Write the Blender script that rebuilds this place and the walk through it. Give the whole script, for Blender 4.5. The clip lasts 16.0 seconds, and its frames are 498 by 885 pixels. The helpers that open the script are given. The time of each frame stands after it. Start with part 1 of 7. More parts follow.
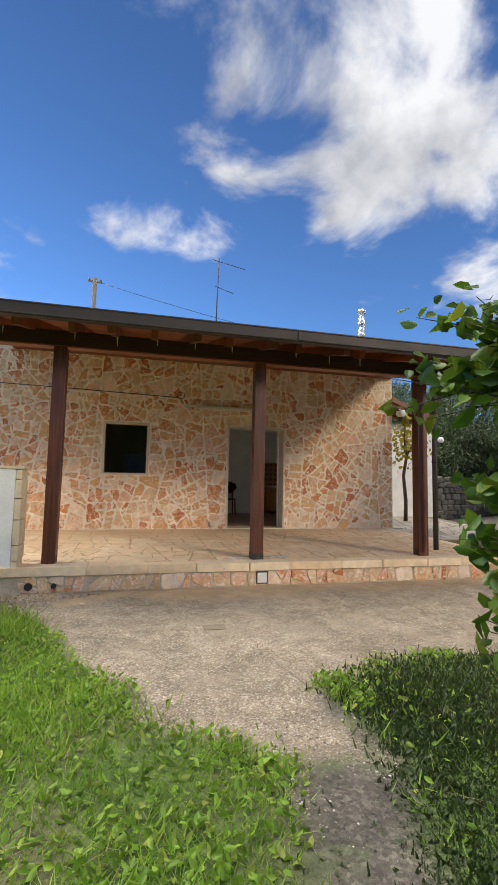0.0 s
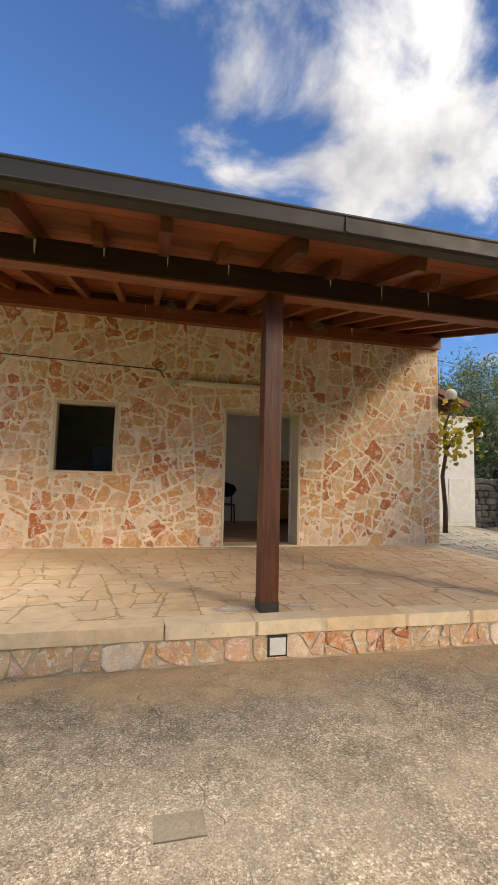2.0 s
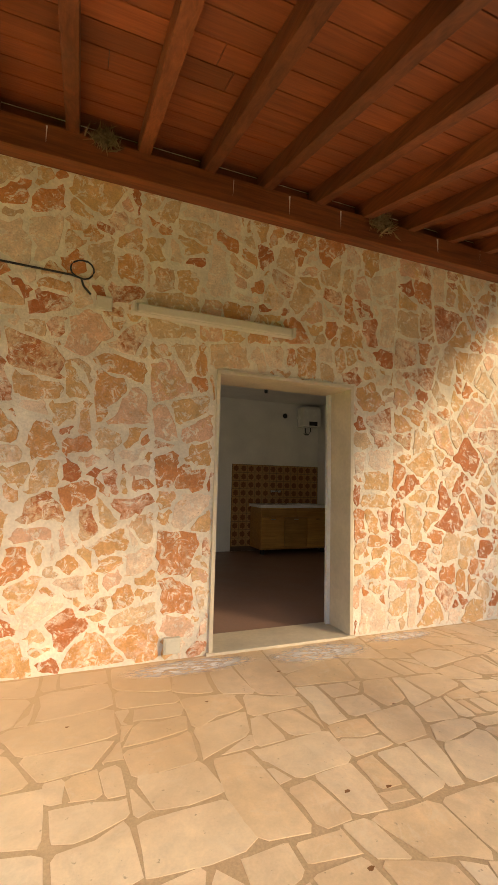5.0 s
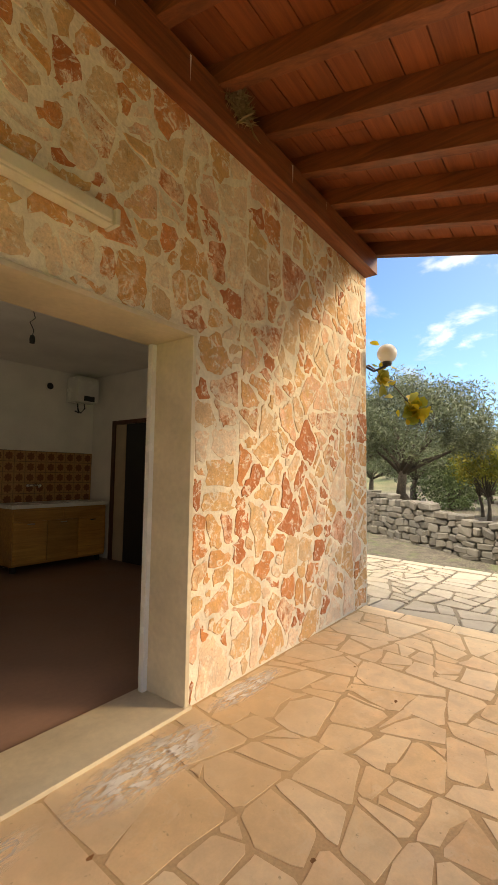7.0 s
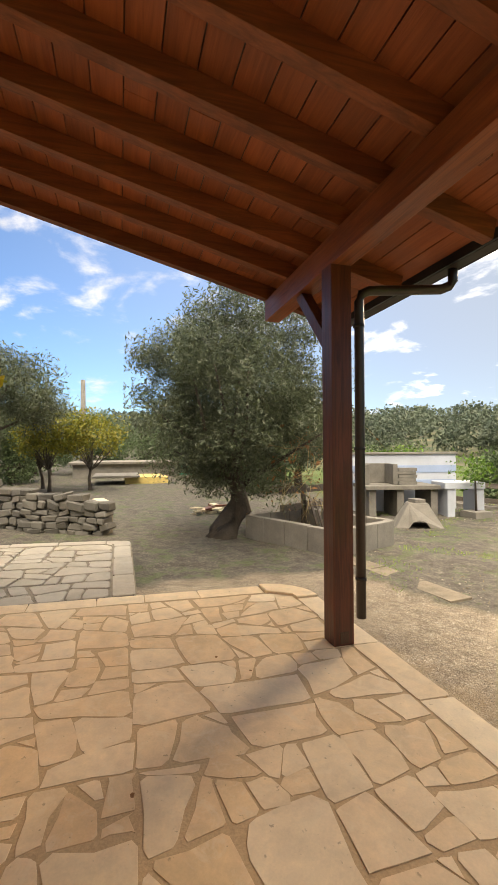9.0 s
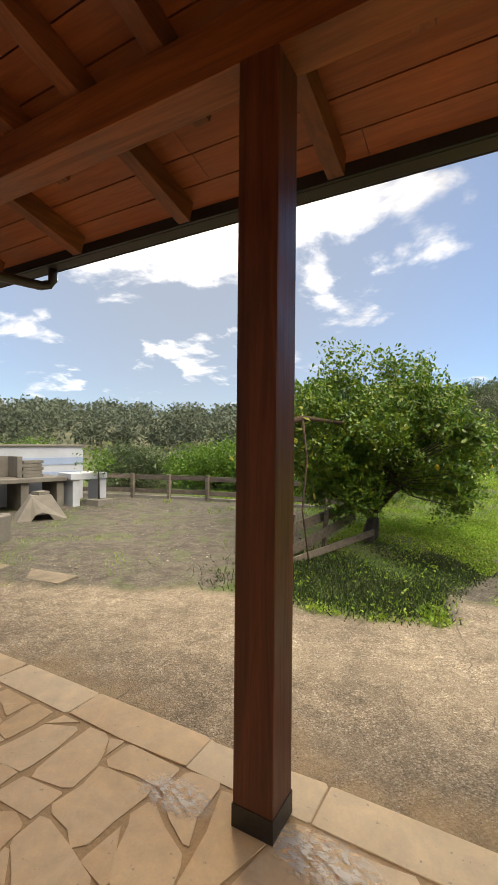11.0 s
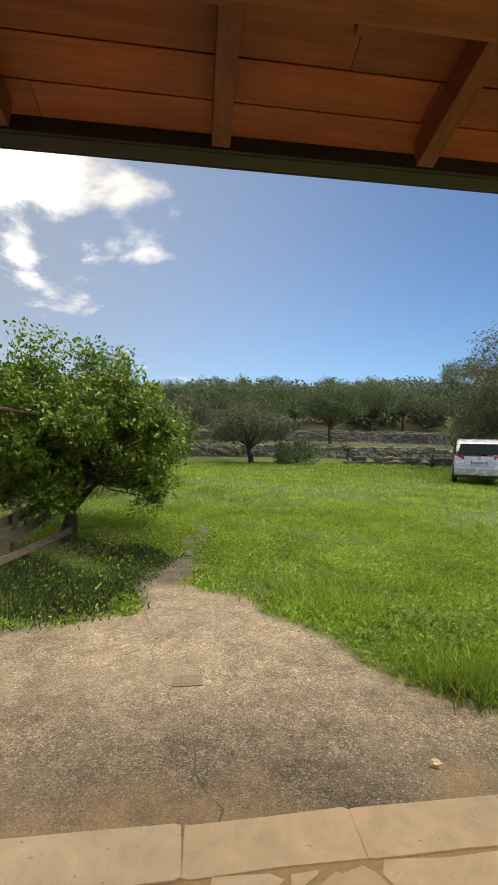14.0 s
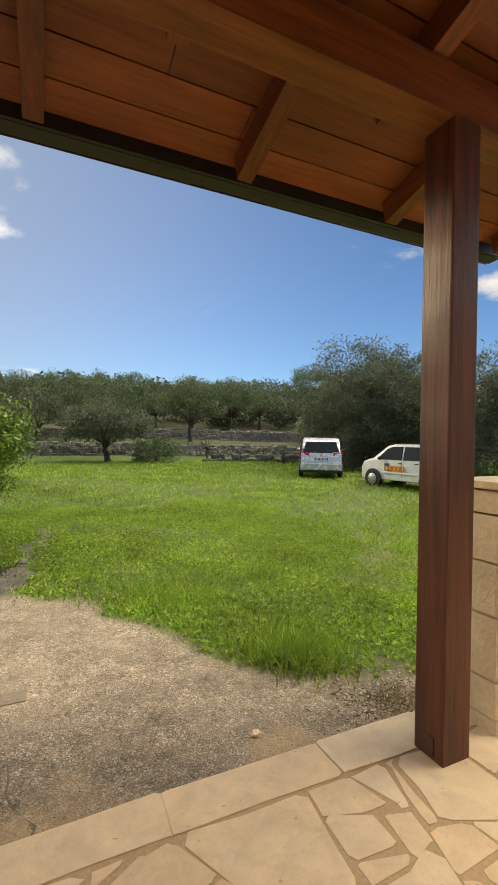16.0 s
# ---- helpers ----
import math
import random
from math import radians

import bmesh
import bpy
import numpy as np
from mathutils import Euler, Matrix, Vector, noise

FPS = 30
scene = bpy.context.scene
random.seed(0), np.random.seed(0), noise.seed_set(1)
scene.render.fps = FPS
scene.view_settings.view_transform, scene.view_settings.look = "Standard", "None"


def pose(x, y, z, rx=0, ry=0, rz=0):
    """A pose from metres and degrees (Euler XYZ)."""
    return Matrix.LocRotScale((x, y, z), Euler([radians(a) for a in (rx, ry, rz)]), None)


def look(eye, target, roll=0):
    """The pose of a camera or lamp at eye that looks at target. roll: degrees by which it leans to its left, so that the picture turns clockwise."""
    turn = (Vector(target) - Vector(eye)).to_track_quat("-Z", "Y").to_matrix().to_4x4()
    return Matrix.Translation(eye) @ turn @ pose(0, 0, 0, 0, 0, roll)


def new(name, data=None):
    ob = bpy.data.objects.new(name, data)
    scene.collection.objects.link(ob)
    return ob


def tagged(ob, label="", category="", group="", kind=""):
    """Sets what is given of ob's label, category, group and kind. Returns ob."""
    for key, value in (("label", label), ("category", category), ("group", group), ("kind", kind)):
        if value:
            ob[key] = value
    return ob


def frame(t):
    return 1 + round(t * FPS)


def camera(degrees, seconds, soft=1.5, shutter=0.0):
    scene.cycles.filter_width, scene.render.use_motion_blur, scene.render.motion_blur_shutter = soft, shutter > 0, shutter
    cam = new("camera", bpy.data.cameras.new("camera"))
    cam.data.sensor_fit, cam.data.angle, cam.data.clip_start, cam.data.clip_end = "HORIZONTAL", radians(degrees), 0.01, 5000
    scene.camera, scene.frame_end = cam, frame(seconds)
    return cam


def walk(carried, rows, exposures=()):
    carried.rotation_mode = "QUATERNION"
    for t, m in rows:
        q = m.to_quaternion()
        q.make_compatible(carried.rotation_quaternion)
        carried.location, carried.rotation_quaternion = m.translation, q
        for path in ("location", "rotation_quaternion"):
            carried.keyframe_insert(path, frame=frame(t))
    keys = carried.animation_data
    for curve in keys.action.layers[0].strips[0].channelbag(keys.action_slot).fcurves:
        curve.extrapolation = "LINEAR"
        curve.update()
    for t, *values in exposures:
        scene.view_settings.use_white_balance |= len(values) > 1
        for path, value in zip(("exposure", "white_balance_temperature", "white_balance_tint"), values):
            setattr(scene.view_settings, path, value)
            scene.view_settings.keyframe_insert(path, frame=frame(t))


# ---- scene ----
cam = camera(58.98, 16.0, soft=1.1)
PATH = [
    (0.0, pose(0.182, -9.222, 1.001, 95.06, -1.19, -13.52)),
    (0.5, pose(0.324, -8.628, 1.002, 95.15, -1.43, -13.42)),
    (1.0, pose(0.493, -8.041, 1.009, 95.08, -1.21, -13.34)),
    (1.5, pose(0.595, -7.469, 1.014, 95.10, -1.19, -13.40)),
    (2.0, pose(0.692, -6.882, 1.007, 95.20, -1.38, -13.47)),
    (2.5, pose(0.790, -6.258, 1.018, 95.21, -1.26, -13.60)),
    (3.0, pose(0.791, -5.666, 1.046, 95.15, -1.17, -13.80)),
    (5.5, pose(1.002, -2.784, 1.351, 94.98, -1.42, -26.76)),
    (6.0, pose(1.128, -2.373, 1.372, 94.90, -1.28, -33.54)),
    (6.5, pose(1.240, -2.041, 1.350, 94.29, -1.18, -42.09)),
    (7.0, pose(1.322, -1.829, 1.327, 94.12, -0.83, -53.02)),
    (7.5, pose(1.442, -1.726, 1.313, 93.42, -0.56, -65.72)),
    (8.0, pose(1.471, -1.693, 1.334, 92.57, -0.09, -79.49)),
    (8.5, pose(1.471, -1.652, 1.352, 91.60, 0.35, -93.23)),
    (9.0, pose(1.426, -1.637, 1.355, 90.78, 0.33, -106.39)),
    (9.5, pose(1.376, -1.661, 1.346, 90.17, 0.40, -118.74)),
    (10.0, pose(1.296, -1.703, 1.323, 89.79, -0.24, -130.32)),
    (10.2, pose(1.230, -1.685, 1.317, 89.84, -0.32, -134.85)),
    (12.3, pose(0.857, -1.858, 1.311, 89.81, -0.76, -171.08)),
    (12.5, pose(0.841, -1.853, 1.313, 89.67, -0.76, -173.87)),
    (13.0, pose(0.830, -1.861, 1.317, 89.73, -0.67, -179.79)),
    (13.5, pose(0.843, -1.870, 1.315, 89.71, -0.83, -183.96)),
    (14.0, pose(0.876, -1.864, 1.316, 89.70, -0.87, -187.13)),
    (14.5, pose(0.859, -1.839, 1.313, 89.71, -0.87, -190.40)),
    (15.0, pose(0.811, -1.818, 1.314, 89.73, -0.83, -194.30)),
    (15.5, pose(0.754, -1.796, 1.308, 89.74, -0.88, -199.11)),
    (16.0, pose(0.701, -1.775, 1.305, 89.76, -0.96, -204.80)),
]
walk(cam, PATH, [(0.0, 1.55, 6900, 10), (2.0, 1.75, 7500, 10), (3.2, 2.05, 8200, 10), (5.5, 2.7, 8400, 10), (6.7, 2.65, 8800, 10), (7.5, 2.35, 8900, 10), (8.3, 2.05, 8800, 10), (9.0, 2.05, 8600, 10), (10.0, 1.95, 8200, 10), (12.5, 1.5, 8400, 8), (16.0, 1.55, 8500, 8)])

# ---- light ----
SUN_AZ, SUN_EL = 143.0, 19.0
world = bpy.data.worlds.new("world")
scene.world = world
world.use_nodes = True
wn, wl = world.node_tree.nodes, world.node_tree.links
wbg = wn["Background"]
sky = wn.new("ShaderNodeTexSky")
sky.sky_type, sky.sun_disc = "NISHITA", False
sky.sun_elevation, sky.sun_rotation = radians(SUN_EL), radians(SUN_AZ)
sky.air_density, sky.dust_density, sky.ozone_density = 0.9, 0.1, 3.0


def wmath(op, a, b=None, c=None, clamp=False):
    n = wn.new("ShaderNodeMath")
    n.operation, n.use_clamp = op, clamp
    for i, v in enumerate((a, b, c)):
        if v is None:
            continue
        if isinstance(v, (int, float)):
            n.inputs[i].default_value = v
        else:
            wl.new(v, n.inputs[i])
    return n.outputs[0]


def cloud_mask():
    """Broken cumulus, as noise on a plane over the place, denser where the clouds stand and where unseen fill banks are
    added.
    """
    tc = wn.new("ShaderNodeTexCoord")
    sep = wn.new("ShaderNodeSeparateXYZ")
    wl.new(tc.outputs["Generated"], sep.inputs[0])
    zz = wmath("ADD", wmath("MAXIMUM", sep.outputs[2], 0.0), 0.22)
    com = wn.new("ShaderNodeCombineXYZ")
    wl.new(wmath("DIVIDE", sep.outputs[0], zz), com.inputs[0])
    wl.new(wmath("DIVIDE", sep.outputs[1], zz), com.inputs[1])
    com.inputs[2].default_value = 3.7
    no = wn.new("ShaderNodeTexNoise")
    no.inputs["Scale"].default_value, no.inputs["Detail"].default_value, no.inputs["Roughness"].default_value = 3.0, 9.0, 0.56
    no.inputs["Distortion"].default_value = 0.25
    wl.new(com.outputs[0], no.inputs["Vector"])
    total = wmath("MULTIPLY", no.outputs[0], 1.0)
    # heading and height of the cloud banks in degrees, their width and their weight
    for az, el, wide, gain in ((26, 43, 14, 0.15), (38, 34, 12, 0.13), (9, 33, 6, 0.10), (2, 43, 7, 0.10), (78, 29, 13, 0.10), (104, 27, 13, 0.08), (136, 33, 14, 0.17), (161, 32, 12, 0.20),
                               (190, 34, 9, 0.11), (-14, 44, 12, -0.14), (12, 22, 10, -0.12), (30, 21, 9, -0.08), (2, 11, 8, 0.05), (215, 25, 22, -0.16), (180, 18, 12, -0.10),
                               # unseen banks, added overhead and behind to raise the ambient light
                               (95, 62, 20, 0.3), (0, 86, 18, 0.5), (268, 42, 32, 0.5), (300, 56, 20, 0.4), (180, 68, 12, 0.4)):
        a, e = radians(az), radians(el)
        dot = wn.new("ShaderNodeVectorMath")
        dot.operation = "DOT_PRODUCT"
        dot.inputs[1].default_value = (math.sin(a) * math.cos(e), math.cos(a) * math.cos(e), math.sin(e))
        wl.new(tc.outputs["Generated"], dot.inputs[0])
        edge = math.cos(radians(wide * 1.5))
        bump = wmath("MULTIPLY", wmath("SUBTRACT", dot.outputs["Value"], edge), 1 / (1 - edge), clamp=True)
        total = wmath("MULTIPLY_ADD", bump, gain, total)
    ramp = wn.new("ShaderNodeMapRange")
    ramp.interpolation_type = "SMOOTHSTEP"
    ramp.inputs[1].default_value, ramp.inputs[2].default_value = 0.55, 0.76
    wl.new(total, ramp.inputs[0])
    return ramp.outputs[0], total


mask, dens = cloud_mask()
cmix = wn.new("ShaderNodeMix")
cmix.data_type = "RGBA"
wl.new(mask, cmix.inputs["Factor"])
tint = wn.new("ShaderNodeMix")
tint.data_type, tint.blend_type = "RGBA", "MULTIPLY"
tint.inputs["Factor"].default_value, tint.inputs["B"].default_value = 1.0, (0.245, 0.355, 0.50, 1)
wl.new(sky.outputs[0], tint.inputs["A"])
shade_noise = wn.new("ShaderNodeTexNoise")
shade_noise.inputs["Scale"].default_value, shade_noise.inputs["Detail"].default_value, shade_noise.inputs["Roughness"].default_value = 5.0, 7.0, 0.55
wtc = wn.new("ShaderNodeTexCoord")
wl.new(wtc.outputs["Generated"], shade_noise.inputs["Vector"])
ctone = wn.new("ShaderNodeValToRGB")
ctone.color_ramp.elements[0].position, ctone.color_ramp.elements[0].color = 0.36, (1.2, 1.28, 1.48, 1)
ctone.color_ramp.elements[1].position, ctone.color_ramp.elements[1].color = 0.58, (2.2, 2.3, 2.5, 1)
wl.new(shade_noise.outputs[0], ctone.inputs[0])
near_sun = wn.new("ShaderNodeVectorMath")
near_sun.operation = "DOT_PRODUCT"
near_sun.inputs[1].default_value = (math.sin(radians(SUN_AZ)) * math.cos(radians(SUN_EL)), math.cos(radians(SUN_AZ)) * math.cos(radians(SUN_EL)), math.sin(radians(SUN_EL)))
wl.new(wtc.outputs["Generated"], near_sun.inputs[0])
facing = wmath("MAXIMUM", near_sun.outputs["Value"], 0.0)
# a thin milky veil on the sun's side of the sky
veil = wn.new("ShaderNodeMix")
veil.data_type = "RGBA"
veil.inputs["B"].default_value = (0.82, 1.02, 1.42, 1)
wl.new(wmath("MULTIPLY", wmath("POWER", facing, 2.5), 0.92), veil.inputs["Factor"])
wl.new(tint.outputs["Result"], veil.inputs["A"])
wl.new(veil.outputs["Result"], cmix.inputs["A"])
# extra brightness of the unseen added banks, as fill light
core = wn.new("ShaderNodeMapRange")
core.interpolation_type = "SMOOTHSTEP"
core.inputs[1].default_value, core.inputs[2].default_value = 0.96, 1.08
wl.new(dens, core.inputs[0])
cloud_fill = wn.new("ShaderNodeMix")
cloud_fill.data_type = "RGBA"
cloud_fill.inputs["B"].default_value = (17.0, 17.0, 17.2, 1)
wl.new(core.outputs[0], cloud_fill.inputs["Factor"])
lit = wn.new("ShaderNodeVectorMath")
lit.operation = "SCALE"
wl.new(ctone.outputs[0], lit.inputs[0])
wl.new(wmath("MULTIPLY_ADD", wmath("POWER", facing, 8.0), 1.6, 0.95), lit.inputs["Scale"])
wl.new(lit.outputs[0], cloud_fill.inputs["A"])
wl.new(cloud_fill.outputs["Result"], cmix.inputs["B"])
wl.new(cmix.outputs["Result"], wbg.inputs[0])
wbg.inputs[1].default_value = 0.15

sun_way = Vector((math.sin(radians(SUN_AZ)) * math.cos(radians(SUN_EL)), math.cos(radians(SUN_AZ)) * math.cos(radians(SUN_EL)), math.sin(radians(SUN_EL))))
sun = new("sun", bpy.data.lights.new("sun", "SUN"))
sun.data.energy, sun.data.angle, sun.data.color = 0.50, radians(12.0), (1.0, 0.83, 0.62)
sun.matrix_world = look(sun_way * 60, (0, 0, 0))

# added fill lamp in the doorway, brightens the room on top of the sky's light
door_fill = new("doorway_fill", bpy.data.lights.new("doorway_fill", "AREA"))
door_fill.data.shape, door_fill.data.size, door_fill.data.size_y = "RECTANGLE", 1.1, 1.9
door_fill.data.energy, door_fill.data.color = 1.0, (1.0, 0.96, 0.90)
door_fill.matrix_world = look((2.44, 0.36, 1.06), (2.44, 3.0, 1.06))

# ---- materials ----


class Nodes:
    """A material's nodes, with short calls."""

    def __init__(self, name, rough=0.7, metal=0.0):
        self.mat = bpy.data.materials.new(name)
        self.mat.use_nodes = True
        self.n, self.l = self.mat.node_tree.nodes, self.mat.node_tree.links
        self.bsdf = self.n["Principled BSDF"]
        self.bsdf.inputs["Roughness"].default_value, self.bsdf.inputs["Metallic"].default_value = rough, metal
        self.tc = self.n.new("ShaderNodeTexCoord").outputs["Object"]

    def link(self, a, b):
        if isinstance(a, (int, float)):
            b.default_value = a
        elif isinstance(a, tuple):
            b.default_value = (*a, 1)
        else:
            self.l.new(a, b)

    def noise(self, scale, detail=4.0, rough=0.55, stretch=None, distort=0.0):
        t = self.n.new("ShaderNodeTexNoise")
        t.inputs["Scale"].default_value, t.inputs["Detail"].default_value, t.inputs["Roughness"].default_value = scale, detail, rough
        t.inputs["Distortion"].default_value = distort
        v = self.tc
        if stretch:
            m = self.n.new("ShaderNodeMapping")
            m.inputs["Scale"].default_value = stretch
            self.l.new(v, m.inputs[0])
            v = m.outputs[0]
        self.l.new(v, t.inputs["Vector"])
        return t.outputs[0]

    def voronoi(self, scale, out="Distance", feature="F1"):
        t = self.n.new("ShaderNodeTexVoronoi")
        t.feature = feature
        t.inputs["Scale"].default_value = scale
        self.l.new(self.tc, t.inputs["Vector"])
        return t.outputs[out]

    def span(self, v, a, b, lo=0.0, hi=1.0):
        r = self.n.new("ShaderNodeMapRange")
        r.inputs[1].default_value, r.inputs[2].default_value, r.inputs[3].default_value, r.inputs[4].default_value = a, b, lo, hi
        self.l.new(v, r.inputs[0])
        return r.outputs[0]

    def ramp(self, v, *stops, hard=False):
        r = self.n.new("ShaderNodeValToRGB")
        e = r.color_ramp.elements
        if hard:
            r.color_ramp.interpolation = "CONSTANT"
        while len(e) < len(stops):
            e.new(0.5)
        for k, (p, c) in zip(e, stops):
            k.position, k.color = p, (*c, 1)
        self.l.new(v, r.inputs[0])
        return r.outputs[0]

    def mix(self, f, a, b, blend="MIX"):
        m = self.n.new("ShaderNodeMix")
        m.data_type, m.blend_type = "RGBA", blend
        self.link(f, m.inputs["Factor"])
        self.link(a, m.inputs["A"])
        self.link(b, m.inputs["B"])
        return m.outputs["Result"]

    def grey(self, v, lo, hi):
        """A factor from lo to hi as a grey, to multiply with."""
        return self.ramp(v, (0.25, (lo,) * 3), (0.75, (hi,) * 3))

    def rand(self, island=False):
        if island:
            return self.n.new("ShaderNodeNewGeometry").outputs["Random Per Island"]
        return self.n.new("ShaderNodeObjectInfo").outputs["Random"]

    def math(self, op, a, b):
        m = self.n.new("ShaderNodeMath")
        m.operation = op
        self.link(a, m.inputs[0])
        self.link(b, m.inputs[1])
        return m.outputs[0]

    def attribute(self, name):
        a = self.n.new("ShaderNodeAttribute")
        a.attribute_name = name
        return a.outputs["Fac"]

    def colour(self, c):
        self.link(c, self.bsdf.inputs["Base Color"])
        return self

    def rough(self, v):
        self.link(v, self.bsdf.inputs["Roughness"])
        return self

    def bump(self, height, strength=0.4, distance=0.01):
        b = self.n.new("ShaderNodeBump")
        b.inputs["Strength"].default_value, b.inputs["Distance"].default_value = strength, distance
        self.l.new(height, b.inputs["Height"])
        self.l.new(b.outputs[0], self.bsdf.inputs["Normal"])
        return self

    def leafy(self, amount=0.35):
        """Lets light through, as leaves do."""
        tr = self.n.new("ShaderNodeBsdfTranslucent")
        sock = self.bsdf.inputs["Base Color"]
        if sock.links:
            self.l.new(sock.links[0].from_socket, tr.inputs[0])
        add = self.n.new("ShaderNodeMixShader")
        add.inputs[0].default_value = amount
        self.l.new(self.bsdf.outputs[0], add.inputs[1])
        self.l.new(tr.outputs[0], add.inputs[2])
        self.l.new(add.outputs[0], self.n["Material Output"].inputs[0])
        return self


def plain(name, c, rough=0.6, metal=0.0, vary=0.15, scale=6.0, grain=60.0, bump=0.15, dist=0.004):
    """One colour with stains and grain."""
    m = Nodes(name, rough, metal)
    a, b = m.noise(scale), m.noise(grain, 3)
    col = m.mix(1.0, c, m.grey(a, 1 - vary, 1 + vary), "MULTIPLY")
    col = m.mix(1.0, col, m.grey(b, 1 - vary * 0.5, 1 + vary * 0.5), "MULTIPLY")
    m.colour(col).bump(b, bump, dist)
    m.rough(m.span(a, 0.3, 0.7, max(0.03, rough - 0.08), min(1, rough + 0.08)))
    return m.mat


def wall_stone(name, island, rusty=1.18):
    """Split limestone of the wall: cream, pink, ochre and rusty pieces with lime smears."""
    m = Nodes(name, 0.82)
    r = m.rand(island)
    pale = m.ramp(r, (0.0, (0.80, 0.61, 0.44)), (0.15, (0.76, 0.49, 0.33)), (0.3, (0.73, 0.52, 0.32)), (0.45, (0.83, 0.66, 0.50)), (0.6, (0.75, 0.46, 0.31)), (0.75, (0.69, 0.48, 0.29)), (0.9, (0.80, 0.58, 0.42)), hard=True)
    rust = m.ramp(m.math("FRACT", m.math("MULTIPLY", r, 7.31), 0.0), (0.0, (0.68, 0.34, 0.13)), (0.2, (0.63, 0.25, 0.09)), (0.4, (0.70, 0.43, 0.20)), (0.6, (0.52, 0.17, 0.06)), (0.8, (0.68, 0.38, 0.16)), hard=True)
    big, mid, fine = m.noise(5.0, 5, 0.6, distort=0.7), m.noise(14, 6, 0.65, distort=0.6), m.noise(70, 5, 0.7)
    share = m.math("ADD", m.math("MULTIPLY", big, 1.5), m.math("SUBTRACT", m.math("FRACT", m.math("MULTIPLY", r, 3.77), 0.0), rusty))
    share = m.math("ADD", share, m.math("MULTIPLY", m.math("SUBTRACT", m.noise(17, 7, 0.72, distort=0.9), 0.5), 1.9))
    col = m.mix(m.span(share, -0.16, 0.18), pale, rust)
    col = m.mix(m.span(mid, 0.52, 0.70, 0.0, 0.5), col, pale)
    col = m.mix(m.span(m.noise(11, 8, 0.75, distort=1.2), 0.53, 0.58, 0.0, 0.9), col, (0.84, 0.75, 0.62))
    col = m.mix(m.span(m.noise(46, 5, 0.7), 0.62, 0.70, 0.0, 0.55), col, (0.30, 0.13, 0.06))
    col = m.mix(1.0, col, m.grey(fine, 0.78, 1.2), "MULTIPLY")
    col = m.mix(1.0, col, m.grey(m.noise(8, 4), 0.80, 1.18), "MULTIPLY")
    m.colour(col).bump(m.math("ADD", mid, m.math("MULTIPLY", fine, 0.35)), 0.6, 0.014)
    return m.mat


def dust_film(m, col):
    """Ochre dust trodden over the porch, thickest along the house."""
    sep = m.n.new("ShaderNodeSeparateXYZ")
    m.l.new(m.tc, sep.inputs[0])
    k = m.math("ADD", m.math("MULTIPLY", m.noise(0.9, 5, 0.6), 1.6), m.math("MULTIPLY", m.math("ADD", sep.outputs[1], 1.5), 0.28))
    k = m.math("SUBTRACT", k, m.math("MULTIPLY", sep.outputs[0], 0.09))
    return m.mix(m.span(k, 0.62, 1.15, 0.0, 0.78), col, m.mix(m.noise(3, 4), (0.53, 0.355, 0.19), (0.63, 0.455, 0.28)))


def paving_stone(name, tones, island=False, dust=(0.68, 0.56, 0.40), dusty=0.6, film=False):
    m = Nodes(name, 0.75)
    base = m.ramp(m.rand(island), *[(i / len(tones), c) for i, c in enumerate(tones)])
    big, mid, fine = m.noise(1.4, 4, 0.6), m.noise(9, 6, 0.6, distort=0.5), m.noise(90, 4, 0.65)
    col = m.mix(m.span(big, 0.42, 0.66, 0.0, dusty), base, dust)
    col = m.mix(1.0, col, m.grey(mid, 0.86, 1.10), "MULTIPLY")
    col = m.mix(1.0, col, m.grey(m.noise(3.2, 5, 0.6, distort=1.0), 0.86, 1.12), "MULTIPLY")
    col = m.mix(1.0, col, m.grey(fine, 0.94, 1.05), "MULTIPLY")
    col = m.mix(m.span(m.noise(6.5, 7, 0.72, distort=1.2), 0.52, 0.64, 0.0, 0.45), col, (0.84, 0.69, 0.49) if film else dust)
    col = m.mix(m.span(m.noise(33, 3), 0.68, 0.74, 0, 0.5), col, (0.22, 0.14, 0.08))
    if film:
        col = dust_film(m, col)
    m.colour(col).bump(m.math("ADD", mid, m.math("MULTIPLY", fine, 0.2)), 0.12 if film else 0.35, 0.006)
    m.rough(m.span(mid, 0.3, 0.7, 0.6, 0.9))
    return m.mat


def wood(name, dark, light, along, rough=0.42, island=False):
    """Stained timber with grain along one axis."""
    m = Nodes(name, rough)
    st = [14.0, 14.0, 14.0]
    st["xyz".index(along)] = 0.9
    g, f, big = m.noise(1.6, 6, 0.65, stretch=tuple(st), distort=0.8), m.noise(6, 3, 0.6, stretch=tuple(st)), m.noise(2.2, 3)
    col = m.mix(m.span(g, 0.32, 0.68), dark, light)
    col = m.mix(1.0, col, m.grey(f, 0.88, 1.1), "MULTIPLY")
    col = m.mix(1.0, col, m.grey(big, 0.78, 1.2), "MULTIPLY")
    col = m.mix(1.0, col, m.ramp(m.rand(island), (0.0, (0.78,) * 3), (1.0, (1.25,) * 3)), "MULTIPLY")
    m.colour(col).bump(m.math("ADD", g, f), 0.25, 0.004)
    m.rough(m.span(big, 0.3, 0.7, rough - 0.1, rough + 0.15))
    return m.mat


def leaf(name, *tones, rough=0.45, through_light=0.35):
    m = Nodes(name, rough)
    k = m.rand(True)
    col = m.ramp(k, *[(i / max(1, len(tones) - 1), c) for i, c in enumerate(tones)])
    col = m.mix(1.0, col, m.grey(m.noise(1.1, 3), 0.65, 1.3), "MULTIPLY")
    m.colour(col).leafy(through_light)
    return m.mat


